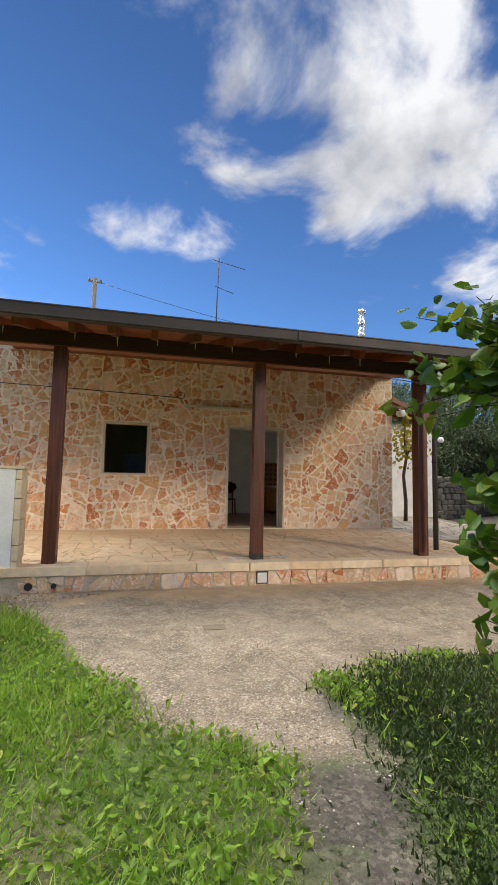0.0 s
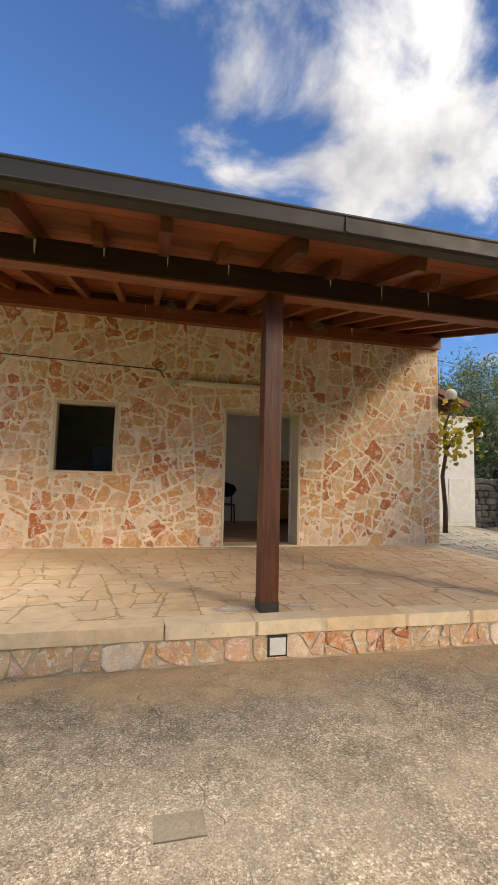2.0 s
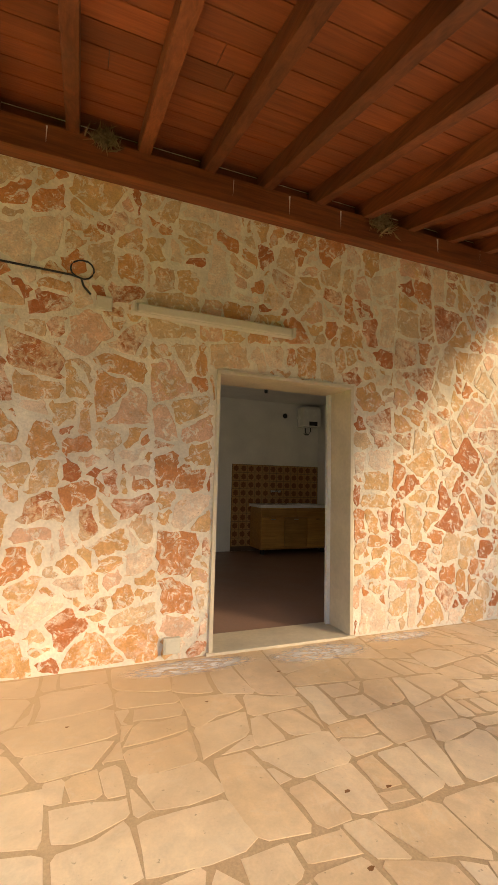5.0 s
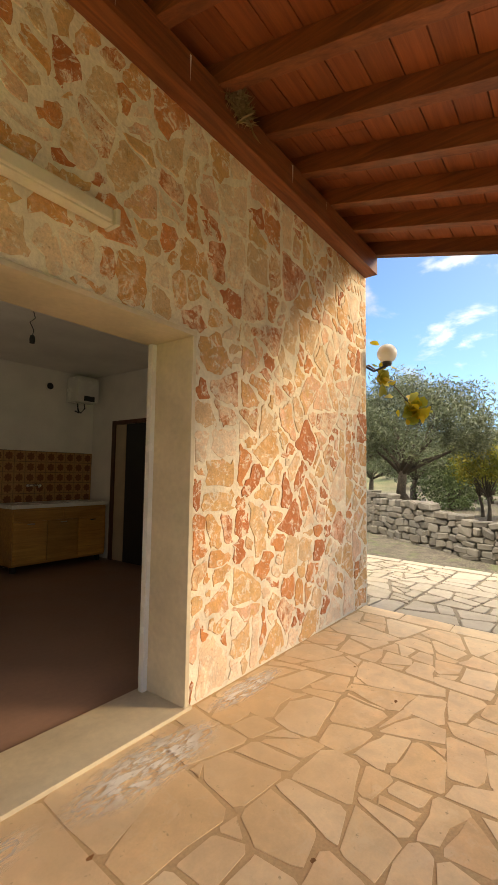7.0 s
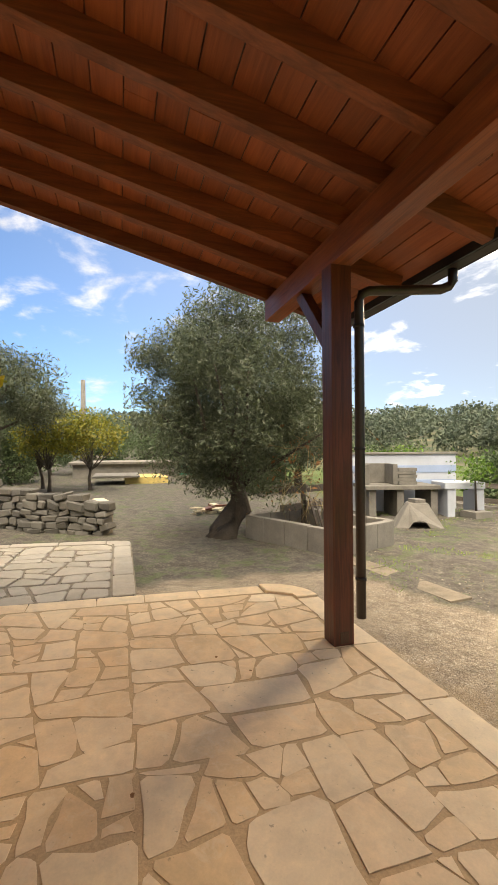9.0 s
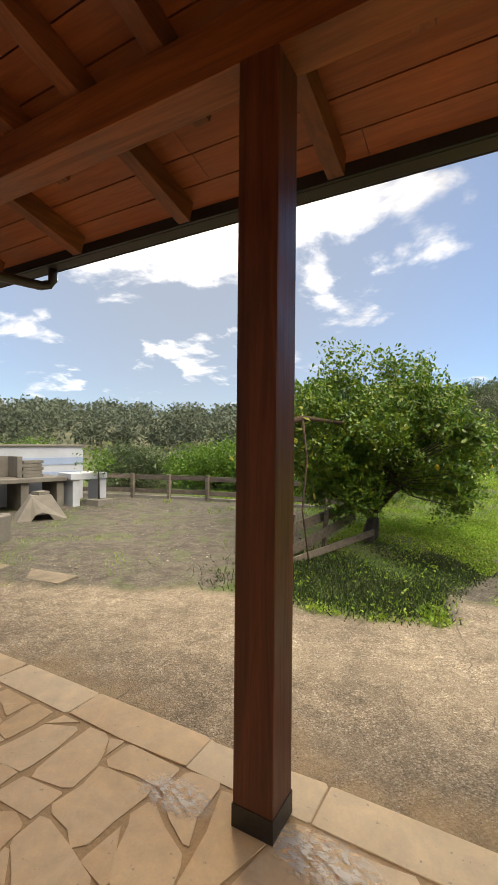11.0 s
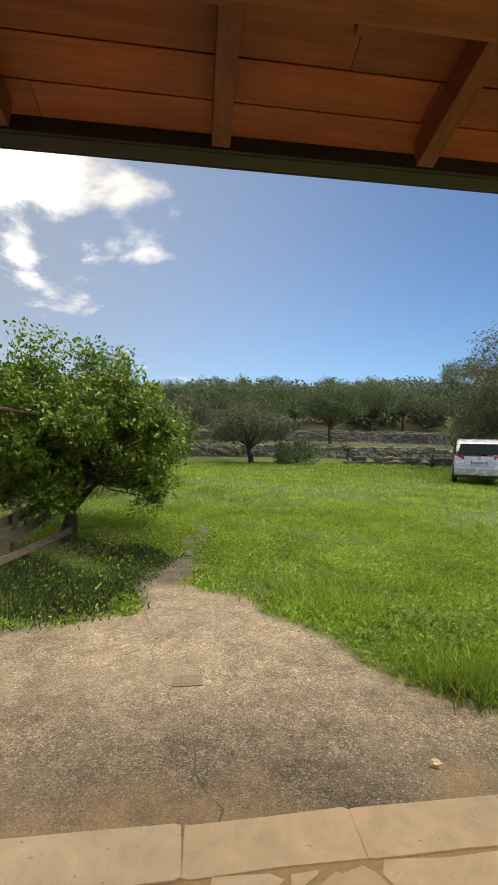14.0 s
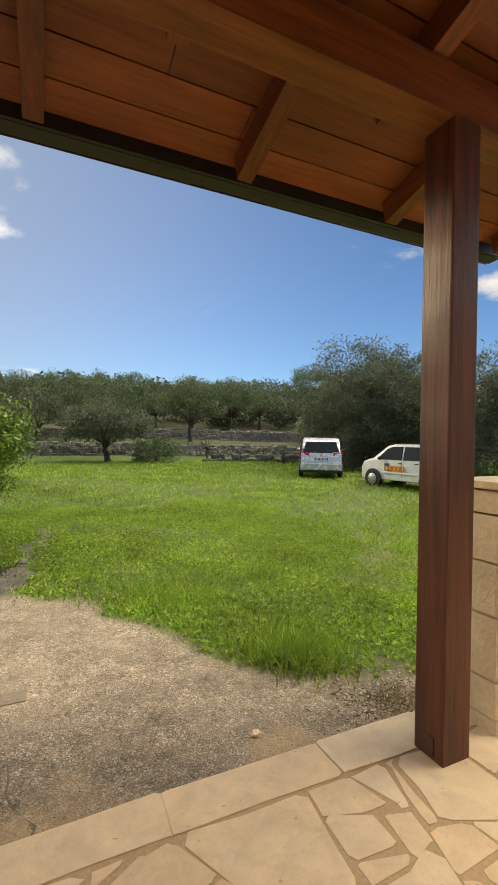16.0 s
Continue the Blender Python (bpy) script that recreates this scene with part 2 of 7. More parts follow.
STONE, STONE_JOINED = wall_stone("wall_stone", False), wall_stone("wall_stone_joined", True)
RISER_STONE = wall_stone("riser_stone", False, 1.42)
MORTAR = plain("lime_mortar", (0.83, 0.75, 0.62), 0.9, vary=0.22, scale=4, grain=45, bump=0.7, dist=0.01)
PAVER = paving_stone("porch_paving", ((0.81, 0.60, 0.365), (0.86, 0.67, 0.44), (0.77, 0.53, 0.30), (0.88, 0.71, 0.49), (0.80, 0.57, 0.33)), dust=(0.83, 0.635, 0.42), film=True)


def paving_joint():
    m = Nodes("paving_joint", 0.95)
    g = m.noise(80, 4)
    col = m.mix(1.0, m.mix(m.noise(4, 4), (0.50, 0.335, 0.185), (0.60, 0.42, 0.245)), m.grey(g, 0.85, 1.15), "MULTIPLY")
    m.colour(dust_film(m, col)).bump(g, 0.5, 0.005)
    return m.mat


PAVE_JOINT = paving_joint()
TERRACE_STONE = paving_stone("terrace_paving", ((0.44, 0.385, 0.305), (0.49, 0.43, 0.345), (0.40, 0.345, 0.27), (0.47, 0.40, 0.305)), dust=(0.49, 0.435, 0.355))
JOINT_DIRT = plain("crack_dirt", (0.16, 0.13, 0.095), 0.95, vary=0.3, scale=6, grain=60, bump=0.8, dist=0.01)
TERRACE_JOINT = plain("terrace_joint", (0.27, 0.225, 0.165), 0.95, vary=0.3, scale=6, grain=60, bump=0.8, dist=0.01)
RISER_JOINT = plain("riser_mortar", (0.58, 0.49, 0.36), 0.95, vary=0.25, grain=50, bump=0.8, dist=0.01)
KERB = paving_stone("edge_slab", ((0.86, 0.67, 0.44), (0.88, 0.72, 0.50), (0.83, 0.62, 0.39)), dust=(0.86, 0.69, 0.47))
POST_WOOD = wood("post_wood", (0.050, 0.014, 0.008), (0.15, 0.042, 0.019), "z", 0.46)
BEAM_WOOD = wood("beam_wood", (0.12, 0.032, 0.012), (0.26, 0.078, 0.027), "x", 0.45)
RAFTER_WOOD = wood("rafter_wood", (0.12, 0.034, 0.013), (0.26, 0.08, 0.03), "y", 0.5)
DARK_WOOD = wood("near_black_wood", (0.022, 0.009, 0.006), (0.05, 0.018, 0.010), "x", 0.6)
BOARD_WOOD = wood("board_wood", (0.21, 0.055, 0.020), (0.33, 0.094, 0.033), "x", 0.5)
GREY_WOOD = wood("weathered_wood", (0.09, 0.07, 0.055), (0.21, 0.175, 0.14), "x", 0.85)
GUTTER = plain("gutter_metal", (0.042, 0.033, 0.029), 0.55, 0.15, vary=0.15, bump=0.05)
PIPE = plain("downpipe_metal", (0.075, 0.062, 0.055), 0.35, 0.5, vary=0.15, bump=0.05)
STEEL = plain("dark_steel", (0.06, 0.058, 0.056), 0.5, 0.7, vary=0.3)
RUST = plain("rusty_iron", (0.10, 0.06, 0.04), 0.8, 0.3, vary=0.4, grain=120)
MARBLE = plain("door_marble", (0.66, 0.57, 0.42), 0.45, vary=0.14, scale=3, grain=30, bump=0.06)
PLASTER = plain("inside_plaster", (0.85, 0.83, 0.78), 0.9, vary=0.10, scale=2, bump=0.1)
WHITEWASH = plain("whitewash", (0.80, 0.80, 0.78), 0.9, vary=0.12, scale=3, grain=40, bump=0.35, dist=0.008)
CREAM_WALL = plain("cream_stone", (0.66, 0.56, 0.40), 0.9, vary=0.18, scale=6, grain=40, bump=0.6, dist=0.012)
BEIGE_WALL = plain("beige_render", (0.48, 0.38, 0.26), 0.9, vary=0.14, scale=3, bump=0.3)
ROOM_FLOOR = plain("room_floor_tile", (0.24, 0.14, 0.105), 0.42, vary=0.15, scale=2.5, grain=25, bump=0.05)
PLASTIC = plain("ivory_plastic", (0.66, 0.62, 0.50), 0.4, vary=0.08, bump=0.03)
WHITE_ENAMEL = plain("white_enamel", (0.78, 0.78, 0.75), 0.25, vary=0.05, bump=0.02)
GLOBE = plain("opal_globe", (0.80, 0.80, 0.78), 0.2, vary=0.04, bump=0.0)
BLACK = plain("black_plastic", (0.018, 0.018, 0.02), 0.5, vary=0.2, bump=0.1)
CLOTH = plain("black_cloth", (0.012, 0.012, 0.014), 0.95, vary=0.3, grain=150, bump=0.5)
CABINET = wood("cabinet_wood", (0.36, 0.16, 0.035), (0.56, 0.30, 0.08), "x", 0.4)
DOOR_WOOD = wood("door_wood", (0.055, 0.018, 0.009), (0.12, 0.042, 0.02), "z", 0.4)
TILE_FACE = plain("brown_tile", (0.46, 0.25, 0.10), 0.22, vary=0.18, scale=20, bump=0.03)
TILE_RING = plain("brown_tile_flower", (0.22, 0.085, 0.032), 0.22, vary=0.18, scale=30, bump=0.03)
TILE_GROUT = plain("tile_grout", (0.10, 0.055, 0.03), 0.8)
CHROME = plain("chrome", (0.7, 0.7, 0.7), 0.12, 1.0, vary=0.03, bump=0.0)
FOIL = plain("aluminium_foil", (0.72, 0.72, 0.72), 0.28, 1.0, vary=0.12, scale=9, grain=35, bump=0.9, dist=0.02)
CONCRETE = plain("old_concrete", (0.23, 0.21, 0.18), 0.92, vary=0.22, scale=3, grain=40, bump=0.5, dist=0.008)
STRIP_CONCRETE = plain("strip_concrete", (0.24, 0.195, 0.14), 0.95, vary=0.35, scale=4, grain=60, bump=0.8, dist=0.01)
WEATHERED = plain("sooty_concrete", (0.19, 0.175, 0.15), 0.92, vary=0.3, scale=3, grain=40, bump=0.5, dist=0.008)
DRY_STONE = paving_stone("dry_stone", ((0.10, 0.092, 0.08), (0.14, 0.13, 0.112), (0.07, 0.064, 0.056), (0.185, 0.17, 0.145), (0.11, 0.097, 0.08)), dust=(0.15, 0.14, 0.118))
DRY_STONE_JOINED = paving_stone("dry_stone_joined", ((0.17, 0.155, 0.135), (0.25, 0.23, 0.20), (0.12, 0.11, 0.095), (0.30, 0.275, 0.235)), True, dust=(0.24, 0.225, 0.195))
BARK = plain("olive_bark", (0.075, 0.060, 0.046), 0.95, vary=0.4, scale=7, grain=35, bump=1.0, dist=0.03)
VINE_BARK = plain("vine_bark", (0.085, 0.052, 0.034), 0.95, vary=0.4, scale=9, grain=60, bump=1.0, dist=0.02)
LEMON_LEAF = leaf("lemon_leaf", (0.0512, 0.123, 0.0153), (0.0918, 0.189, 0.0225), (0.175, 0.277, 0.0287), (0.0769, 0.164, 0.0184), (0.307, 0.348, 0.0328), rough=0.3, through_light=0.30)
OLIVE_LEAF = leaf("olive_leaf", (0.0636, 0.0821, 0.0421), (0.108, 0.129, 0.0711), (0.183, 0.206, 0.14), (0.0799, 0.103, 0.0505), (0.136, 0.159, 0.0749), rough=0.5, through_light=0.38)
DARK_LEAF = leaf("dark_leaf", (0.0645, 0.102, 0.0416), (0.104, 0.154, 0.0645), (0.151, 0.203, 0.0936), (0.0832, 0.127, 0.052), rough=0.5, through_light=0.36)
CITRUS_LEAF = leaf("citrus_leaf", (0.0715, 0.169, 0.0208), (0.124, 0.247, 0.0286), (0.169, 0.286, 0.039), (0.091, 0.195, 0.0234), rough=0.35, through_light=0.4)
YELLOW_LEAF = leaf("autumn_leaf", (0.36, 0.24, 0.012), (0.46, 0.34, 0.02), (0.20, 0.22, 0.02), (0.42, 0.30, 0.015), rough=0.5, through_light=0.45)
TURNING_LEAF = leaf("turning_leaf", (0.19, 0.20, 0.028), (0.29, 0.27, 0.035), (0.14, 0.17, 0.03), (0.34, 0.27, 0.03), rough=0.5, through_light=0.35)
DRY_LEAF = leaf("dry_leaf", (0.22, 0.10, 0.04), (0.30, 0.15, 0.06), (0.16, 0.08, 0.035), rough=0.8, through_light=0.3)
GRASS = leaf("grass_blade", (0.163, 0.305, 0.0326), (0.251, 0.42, 0.0457), (0.337, 0.49, 0.0653), (0.109, 0.218, 0.024), (0.457, 0.501, 0.109), rough=0.55, through_light=0.5)
# weed green, darkened further to carry the lemon tree's shade in the colour
SHADED_WEED = leaf("weed_with_shade", (0.0194, 0.0419, 0.00806), (0.0322, 0.0645, 0.0121), (0.0484, 0.0846, 0.0161), (0.0282, 0.0516, 0.00967), (0.0685, 0.0846, 0.0226), rough=0.5, through_light=0.3)
NEST_STRAW = leaf("nest_straw", (0.50, 0.36, 0.19), (0.38, 0.26, 0.13), (0.58, 0.44, 0.25), rough=0.8, through_light=0.3)
# distant leaf green, with blue-grey air haze mixed into the tones
HAZED_LEAF = leaf("far_hazed_leaf", (0.09, 0.112, 0.07), (0.13, 0.155, 0.10), (0.11, 0.132, 0.082), rough=0.7, through_light=0.25)
STRAW = leaf("straw", (0.34, 0.26, 0.13), (0.24, 0.18, 0.09), (0.42, 0.34, 0.18), rough=0.8, through_light=0.2)
LEMON_SKIN = plain("lemon_skin", (0.62, 0.46, 0.03), 0.4, vary=0.15, grain=200, bump=0.3)
PEBBLE = paving_stone("pebble", ((0.20, 0.165, 0.125), (0.34, 0.29, 0.23), (0.26, 0.19, 0.13), (0.56, 0.50, 0.42)), True, dust=(0.36, 0.31, 0.24), dusty=0.3)
SILVER = plain("silver_paint", (0.56, 0.57, 0.60), 0.25, 0.35, vary=0.03, bump=0.0)
WHITE_PAINT = plain("white_car_paint", (0.78, 0.79, 0.79), 0.25, 0.0, vary=0.03, bump=0.0)
TYRE = plain("tyre_rubber", (0.02, 0.02, 0.021), 0.85, vary=0.2)
RIM = plain("wheel_cover", (0.42, 0.43, 0.44), 0.35, 0.6, vary=0.05, bump=0.0)
TAIL_RED = plain("tail_lamp_red", (0.42, 0.015, 0.02), 0.15, vary=0.05, bump=0.0)
CAR_GLASS = plain("tinted_glass", (0.02, 0.026, 0.032), 0.05, vary=0.05, bump=0.0)
CAR_GLASS.node_tree.nodes["Principled BSDF"].inputs["Specular IOR Level"].default_value = 0.08
PLATE = plain("number_plate", (0.70, 0.72, 0.75), 0.4, vary=0.05)
PLATE_BLUE = plain("plate_blue", (0.03, 0.07, 0.30), 0.4, vary=0.05)
ORANGE_DECAL = plain("orange_decal", (0.80, 0.30, 0.03), 0.4, vary=0.05)
NAVY_DECAL = plain("navy_decal", (0.025, 0.045, 0.12), 0.4, vary=0.05)
BLUE_PAINT = plain("faded_blue_paint", (0.34, 0.43, 0.60), 0.8, vary=0.12, scale=2)
PALE_PAINT = plain("pale_blue_white_paint", (0.52, 0.55, 0.60), 0.8, vary=0.12, scale=2)
YELLOW_WALL = plain("ochre_wall", (0.58, 0.44, 0.16), 0.85, vary=0.15)
GREEN_SHEET = plain("green_sheet", (0.05, 0.24, 0.15), 0.6, vary=0.15)
ROOF_SHEET = plain("brown_roof_sheet", (0.095, 0.060, 0.048), 0.6, vary=0.2)
RED_ROOF = plain("red_brown_eaves", (0.17, 0.050, 0.024), 0.55, vary=0.2)
BLUE_PANEL = plain("grey_blue_panel", (0.20, 0.26, 0.30), 0.8, vary=0.1)


def lime_patch():
    """Dried lime water: broken up, thinning towards its rim."""
    m = Nodes("lime_patch", 0.95)
    m.colour(m.mix(m.noise(30), (0.80, 0.77, 0.71), (0.88, 0.87, 0.84)))
    ln = m.n.new("ShaderNodeVectorMath")
    ln.operation = "LENGTH"
    m.l.new(m.tc, ln.inputs[0])
    a = m.span(m.noise(5.5, 7, 0.7, distort=0.5), 0.44, 0.53)
    m.link(m.math("MULTIPLY", a, m.span(ln.outputs["Value"], 0.95, 0.40, 0.0, 0.92)), m.bsdf.inputs["Alpha"])
    return m.mat


LIME_SPLASH = plain("lime_streak", (0.70, 0.66, 0.60), 0.95, vary=0.1, grain=90, bump=0.5)
LIME_PATCH = lime_patch()


def ground_material():
    """Meadow soil, worn exposed-aggregate concrete and yard dirt, parted by the two masks that the ground carries."""
    m = Nodes("ground", 0.95)
    drive, dirt = m.attribute("drive"), m.attribute("dirt")
    fine, mid, big = m.noise(38, 5, 0.7), m.noise(5, 6, 0.65), m.noise(0.8, 4, 0.6)
    soil = m.mix(m.span(mid, 0.35, 0.65), (0.055, 0.10, 0.018), (0.115, 0.18, 0.03))
    soil = m.mix(m.span(big, 0.50, 0.66, 0, 0.6), soil, (0.18, 0.14, 0.085))
    soil = m.mix(1.0, soil, m.grey(fine, 0.42, 1.30), "MULTIPLY")
    sep = m.n.new("ShaderNodeSeparateXYZ")
    m.l.new(m.tc, sep.inputs[0])
    edge_soil = m.math("ADD", m.math("SUBTRACT", m.math("MULTIPLY", m.math("ADD", sep.outputs[1], 4.05), 1.6), m.math("MULTIPLY", m.math("MAXIMUM", m.math("SUBTRACT", sep.outputs[0], 5.0), 0.0), 2.5)), m.math("MULTIPLY", m.math("SUBTRACT", m.noise(2.2, 5), 0.5), 2.6))
    agg = m.voronoi(130, "Color")
    speck = m.n.new("ShaderNodeSeparateColor")
    m.l.new(agg, speck.inputs[0])
    conc = m.ramp(speck.outputs[0], (0.0, (0.20, 0.155, 0.105)), (0.40, (0.375, 0.295, 0.21)), (0.85, (0.50, 0.40, 0.29)), (1.0, (0.74, 0.65, 0.52)))
    stones = m.n.new("ShaderNodeSeparateColor")
    m.l.new(m.voronoi(52, "Color"), stones.inputs[0])
    pale = m.math("MULTIPLY", m.span(m.voronoi(52), 0.44, 0.32), m.span(stones.outputs[1], 0.70, 0.74))
    pale = m.math("MULTIPLY", pale, m.span(m.noise(1.3, 5, 0.65, distort=0.6), 0.42, 0.60, 0.4, 1.0))
    lumps = m.n.new("ShaderNodeSeparateColor")
    m.l.new(m.voronoi(30, "Color"), lumps.inputs[0])
    conc = m.mix(pale, conc, m.ramp(stones.outputs[2], (0.0, (0.66, 0.57, 0.45)), (0.5, (0.84, 0.77, 0.66)), (1.0, (0.46, 0.33, 0.22))))
    conc = m.mix(1.0, conc, m.ramp(lumps.outputs[0], (0.0, (0.84, 0.83, 0.82)), (0.5, (1.0, 0.99, 0.98)), (1.0, (1.14, 1.13, 1.11))), "MULTIPLY")
    conc = m.mix(1.0, conc, m.grey(mid, 0.58, 1.32), "MULTIPLY")
    conc = m.mix(1.0, conc, m.grey(big, 0.44, 0.96), "MULTIPLY")
    conc = m.mix(m.span(m.noise(1.7, 6, 0.7), 0.48, 0.70, 0.0, 0.5), conc, (0.39, 0.31, 0.22))
    conc = m.mix(m.span(edge_soil, 0.0, 1.0, 0.0, 0.75), conc, (0.56, 0.385, 0.21))
    conc = m.mix(m.span(m.noise(2.6, 6, 0.75), 0.52, 0.72, 0.0, 0.35), conc, (0.16, 0.135, 0.105))
    yard = m.mix(m.span(mid, 0.35, 0.68), (0.07, 0.060, 0.048), (0.15, 0.130, 0.102))
    yard = m.mix(1.0, yard, m.grey(fine, 0.66, 1.3), "MULTIPLY")
    yard = m.mix(1.0, yard, m.ramp(stones.outputs[0], (0.0, (0.68,) * 3), (0.6, (1.0,) * 3), (1.0, (1.55,) * 3)), "MULTIPLY")
    yard = m.mix(m.span(m.noise(1.9, 6, 0.75), 0.52, 0.60, 0.0, 0.5), yard, (0.09, 0.13, 0.036))
    ln = m.n.new("ShaderNodeVectorMath")
    ln.operation = "LENGTH"
    m.l.new(m.tc, ln.inputs[0])
    scrub = m.mix(m.span(m.noise(0.25, 5, 0.6), 0.4, 0.6), (0.055, 0.075, 0.03), (0.13, 0.12, 0.065))
    soil = m.mix(m.span(ln.outputs["Value"], 34, 40, 0.0, 1.0), soil, scrub)
    col = m.mix(dirt, soil, yard)
    col = m.mix(drive, col, conc)
    m.colour(col).bump(m.math("ADD", fine, m.math("MULTIPLY", m.voronoi(105), 0.7)), 0.7, 0.009)
    return m.mat


GROUND = ground_material()

# ---- shape helpers ----


def part(name, bm, material, parent=None, label=""):
    """Links a bmesh as one mesh object under a thing or a part."""
    me = bpy.data.meshes.new(name)
    bm.to_mesh(me)
    bm.free()
    me.materials.append(material)
    ob = new(name, me)
    if parent is not None:
        ob.parent = parent
    if label:
        ob["label"] = label
    return ob


def raw(name, verts, faces, material, parent=None, label=""):
    """The same from arrays of corners and faces of one size."""
    me = bpy.data.meshes.new(name)
    verts, faces = np.asarray(verts, np.float32), np.asarray(faces, np.int32)
    k = faces.shape[1]
    me.vertices.add(len(verts))
    me.vertices.foreach_set("co", verts.ravel())
    me.loops.add(faces.size)
    me.loops.foreach_set("vertex_index", faces.ravel())
    me.polygons.add(len(faces))
    me.polygons.foreach_set("loop_start", np.arange(0, faces.size, k, dtype=np.int32))
    me.update(calc_edges=True)
    me.materials.append(material)
    ob = new(name, me)
    if parent is not None:
        ob.parent = parent
    if label:
        ob["label"] = label
    return ob


def thing(name, label, category, at=(0, 0, 0), group="", kind=""):
    ob = new(name)
    ob.location = at
    return tagged(ob, label, category, group, kind)


def setting(ob, label, category):
    return tagged(ob, label, category, kind="structure")


def blocks(*boxes, bevel=0.0, m=None):
    """A bmesh of boxes (x0, x1, y0, y1, z0, z1), bevelled."""
    bm = bmesh.new()
    for x0, x1, y0, y1, z0, z1 in boxes:
        one = bmesh.ops.create_cube(bm, size=1, matrix=Matrix.LocRotScale(((x0 + x1) / 2, (y0 + y1) / 2, (z0 + z1) / 2), None, (x1 - x0, y1 - y0, z1 - z0)))
        if bevel:
            vs = set(one["verts"])
            bmesh.ops.bevel(bm, geom=[e for e in bm.edges if e.verts[0] in vs], offset=bevel, segments=2, affect="EDGES", profile=0.7)
    if m is not None:
        bm.transform(m)
    return bm


def bar(a, b, wide, high, bevel=0.006, up=(0, 0, 1)):
    """A squared timber from a to b."""
    a, b = Vector(a), Vector(b)
    way = (b - a).normalized()
    side = way.cross(Vector(up)).normalized()
    top = side.cross(way)
    m = Matrix((side, way, top)).transposed().to_4x4()
    m.translation = (a + b) / 2
    h = (b - a).length / 2
    return blocks((-wide / 2, wide / 2, -h, h, -high / 2, high / 2), bevel=bevel, m=m)


def tube(points, radii, sides=8, bm=None, closed=True):
    """A round, tapering tube through points."""
    bm = bm or bmesh.new()
    points = [Vector(p) for p in points]
    if isinstance(radii, (int, float)):
        radii = [radii] * len(points)
    rings = []
    for i, p in enumerate(points):
        way = (points[min(i + 1, len(points) - 1)] - points[max(i - 1, 0)]).normalized()
        ref = Vector((0, 0, 1)) if abs(way.z) < 0.9 else Vector((1, 0, 0))
        u = way.cross(ref).normalized()
        v = way.cross(u)
        rings.append([bm.verts.new(p + radii[i] * (math.cos(2 * math.pi * k / sides) * u + math.sin(2 * math.pi * k / sides) * v)) for k in range(sides)])
    for r, s in zip(rings, rings[1:]):
        for k in range(sides):
            f = bm.faces.new((r[k], r[(k + 1) % sides], s[(k + 1) % sides], s[k]))
            f.smooth = True
    if closed:
        bm.faces.new(rings[0])
        bm.faces.new(rings[-1][::-1])
    bmesh.ops.recalc_face_normals(bm, faces=bm.faces)
    return bm


def ball(r, at, squash=(1, 1, 1), sub=3, rough=0.0, seed=0):
    bm = bmesh.new()
    bmesh.ops.create_icosphere(bm, subdivisions=sub, radius=1)
    for v in bm.verts:
        k = 1 + rough * noise.noise(v.co * 1.7 + Vector((seed * 3.1, seed, 0)))
        v.co = Vector((v.co.x * squash[0], v.co.y * squash[1], v.co.z * squash[2])) * r * k + Vector(at)
    for f in bm.faces:
        f.smooth = rough < 0.2
    return bm


def prism(outline, axis, lo, hi, bevel=0.0):
    """A flat outline (pairs) drawn out along an axis; x: pairs are (y, z), y: (x, z), z: (x, y)."""
    bm = bmesh.new()

    def at(p, k):
        return {"x": (k, p[0], p[1]), "y": (p[0], k, p[1]), "z": (p[0], p[1], k)}[axis]
    a = [bm.verts.new(at(p, lo)) for p in outline]
    b = [bm.verts.new(at(p, hi)) for p in outline]
    bm.faces.new(a)
    bm.faces.new(b[::-1])
    for i in range(len(a)):
        j = (i + 1) % len(a)
        bm.faces.new((a[i], b[i], b[j], a[j]))
    bmesh.ops.recalc_face_normals(bm, faces=bm.faces)
    if bevel:
        bmesh.ops.bevel(bm, geom=bm.edges[:], offset=bevel, segments=2, affect="EDGES", profile=0.7)
    return bm


def clip(poly, px, py, nx, ny):
    """Keeps the side of a flat outline to which (nx, ny) does not point."""
    out = []
    for i, a in enumerate(poly):
        b = poly[(i + 1) % len(poly)]
        da, db = (a[0] - px) * nx + (a[1] - py) * ny, (b[0] - px) * nx + (b[1] - py) * ny
        if da <= 0:
            out.append(a)
        if da * db < 0:
            t = da / (da - db)
            out.append((a[0] + (b[0] - a[0]) * t, a[1] + (b[1] - a[1]) * t))
    return out


def area(poly):
    return 0.5 * abs(sum(a[0] * b[1] - b[0] * a[1] for a, b in zip(poly, poly[1:] + poly[:1])))


def soften(poly, rng, cut=0.22, jitter=0.006):
    """Knocks the corners off an outline."""
    out = []
    for i, a in enumerate(poly):
        b = poly[(i + 1) % len(poly)]
        d = math.hypot(b[0] - a[0], b[1] - a[1])
        if d < 0.02:
            out.append(((a[0] + b[0]) / 2, (a[1] + b[1]) / 2))
            continue
        for t in ((cut, 1 - cut) if d < 0.25 else (min(cut, 0.04 / d), 0.5, 1 - min(cut, 0.04 / d))):
            out.append((a[0] + (b[0] - a[0]) * t + rng.gauss(0, jitter), a[1] + (b[1] - a[1]) * t + rng.gauss(0, jitter)))
    return out


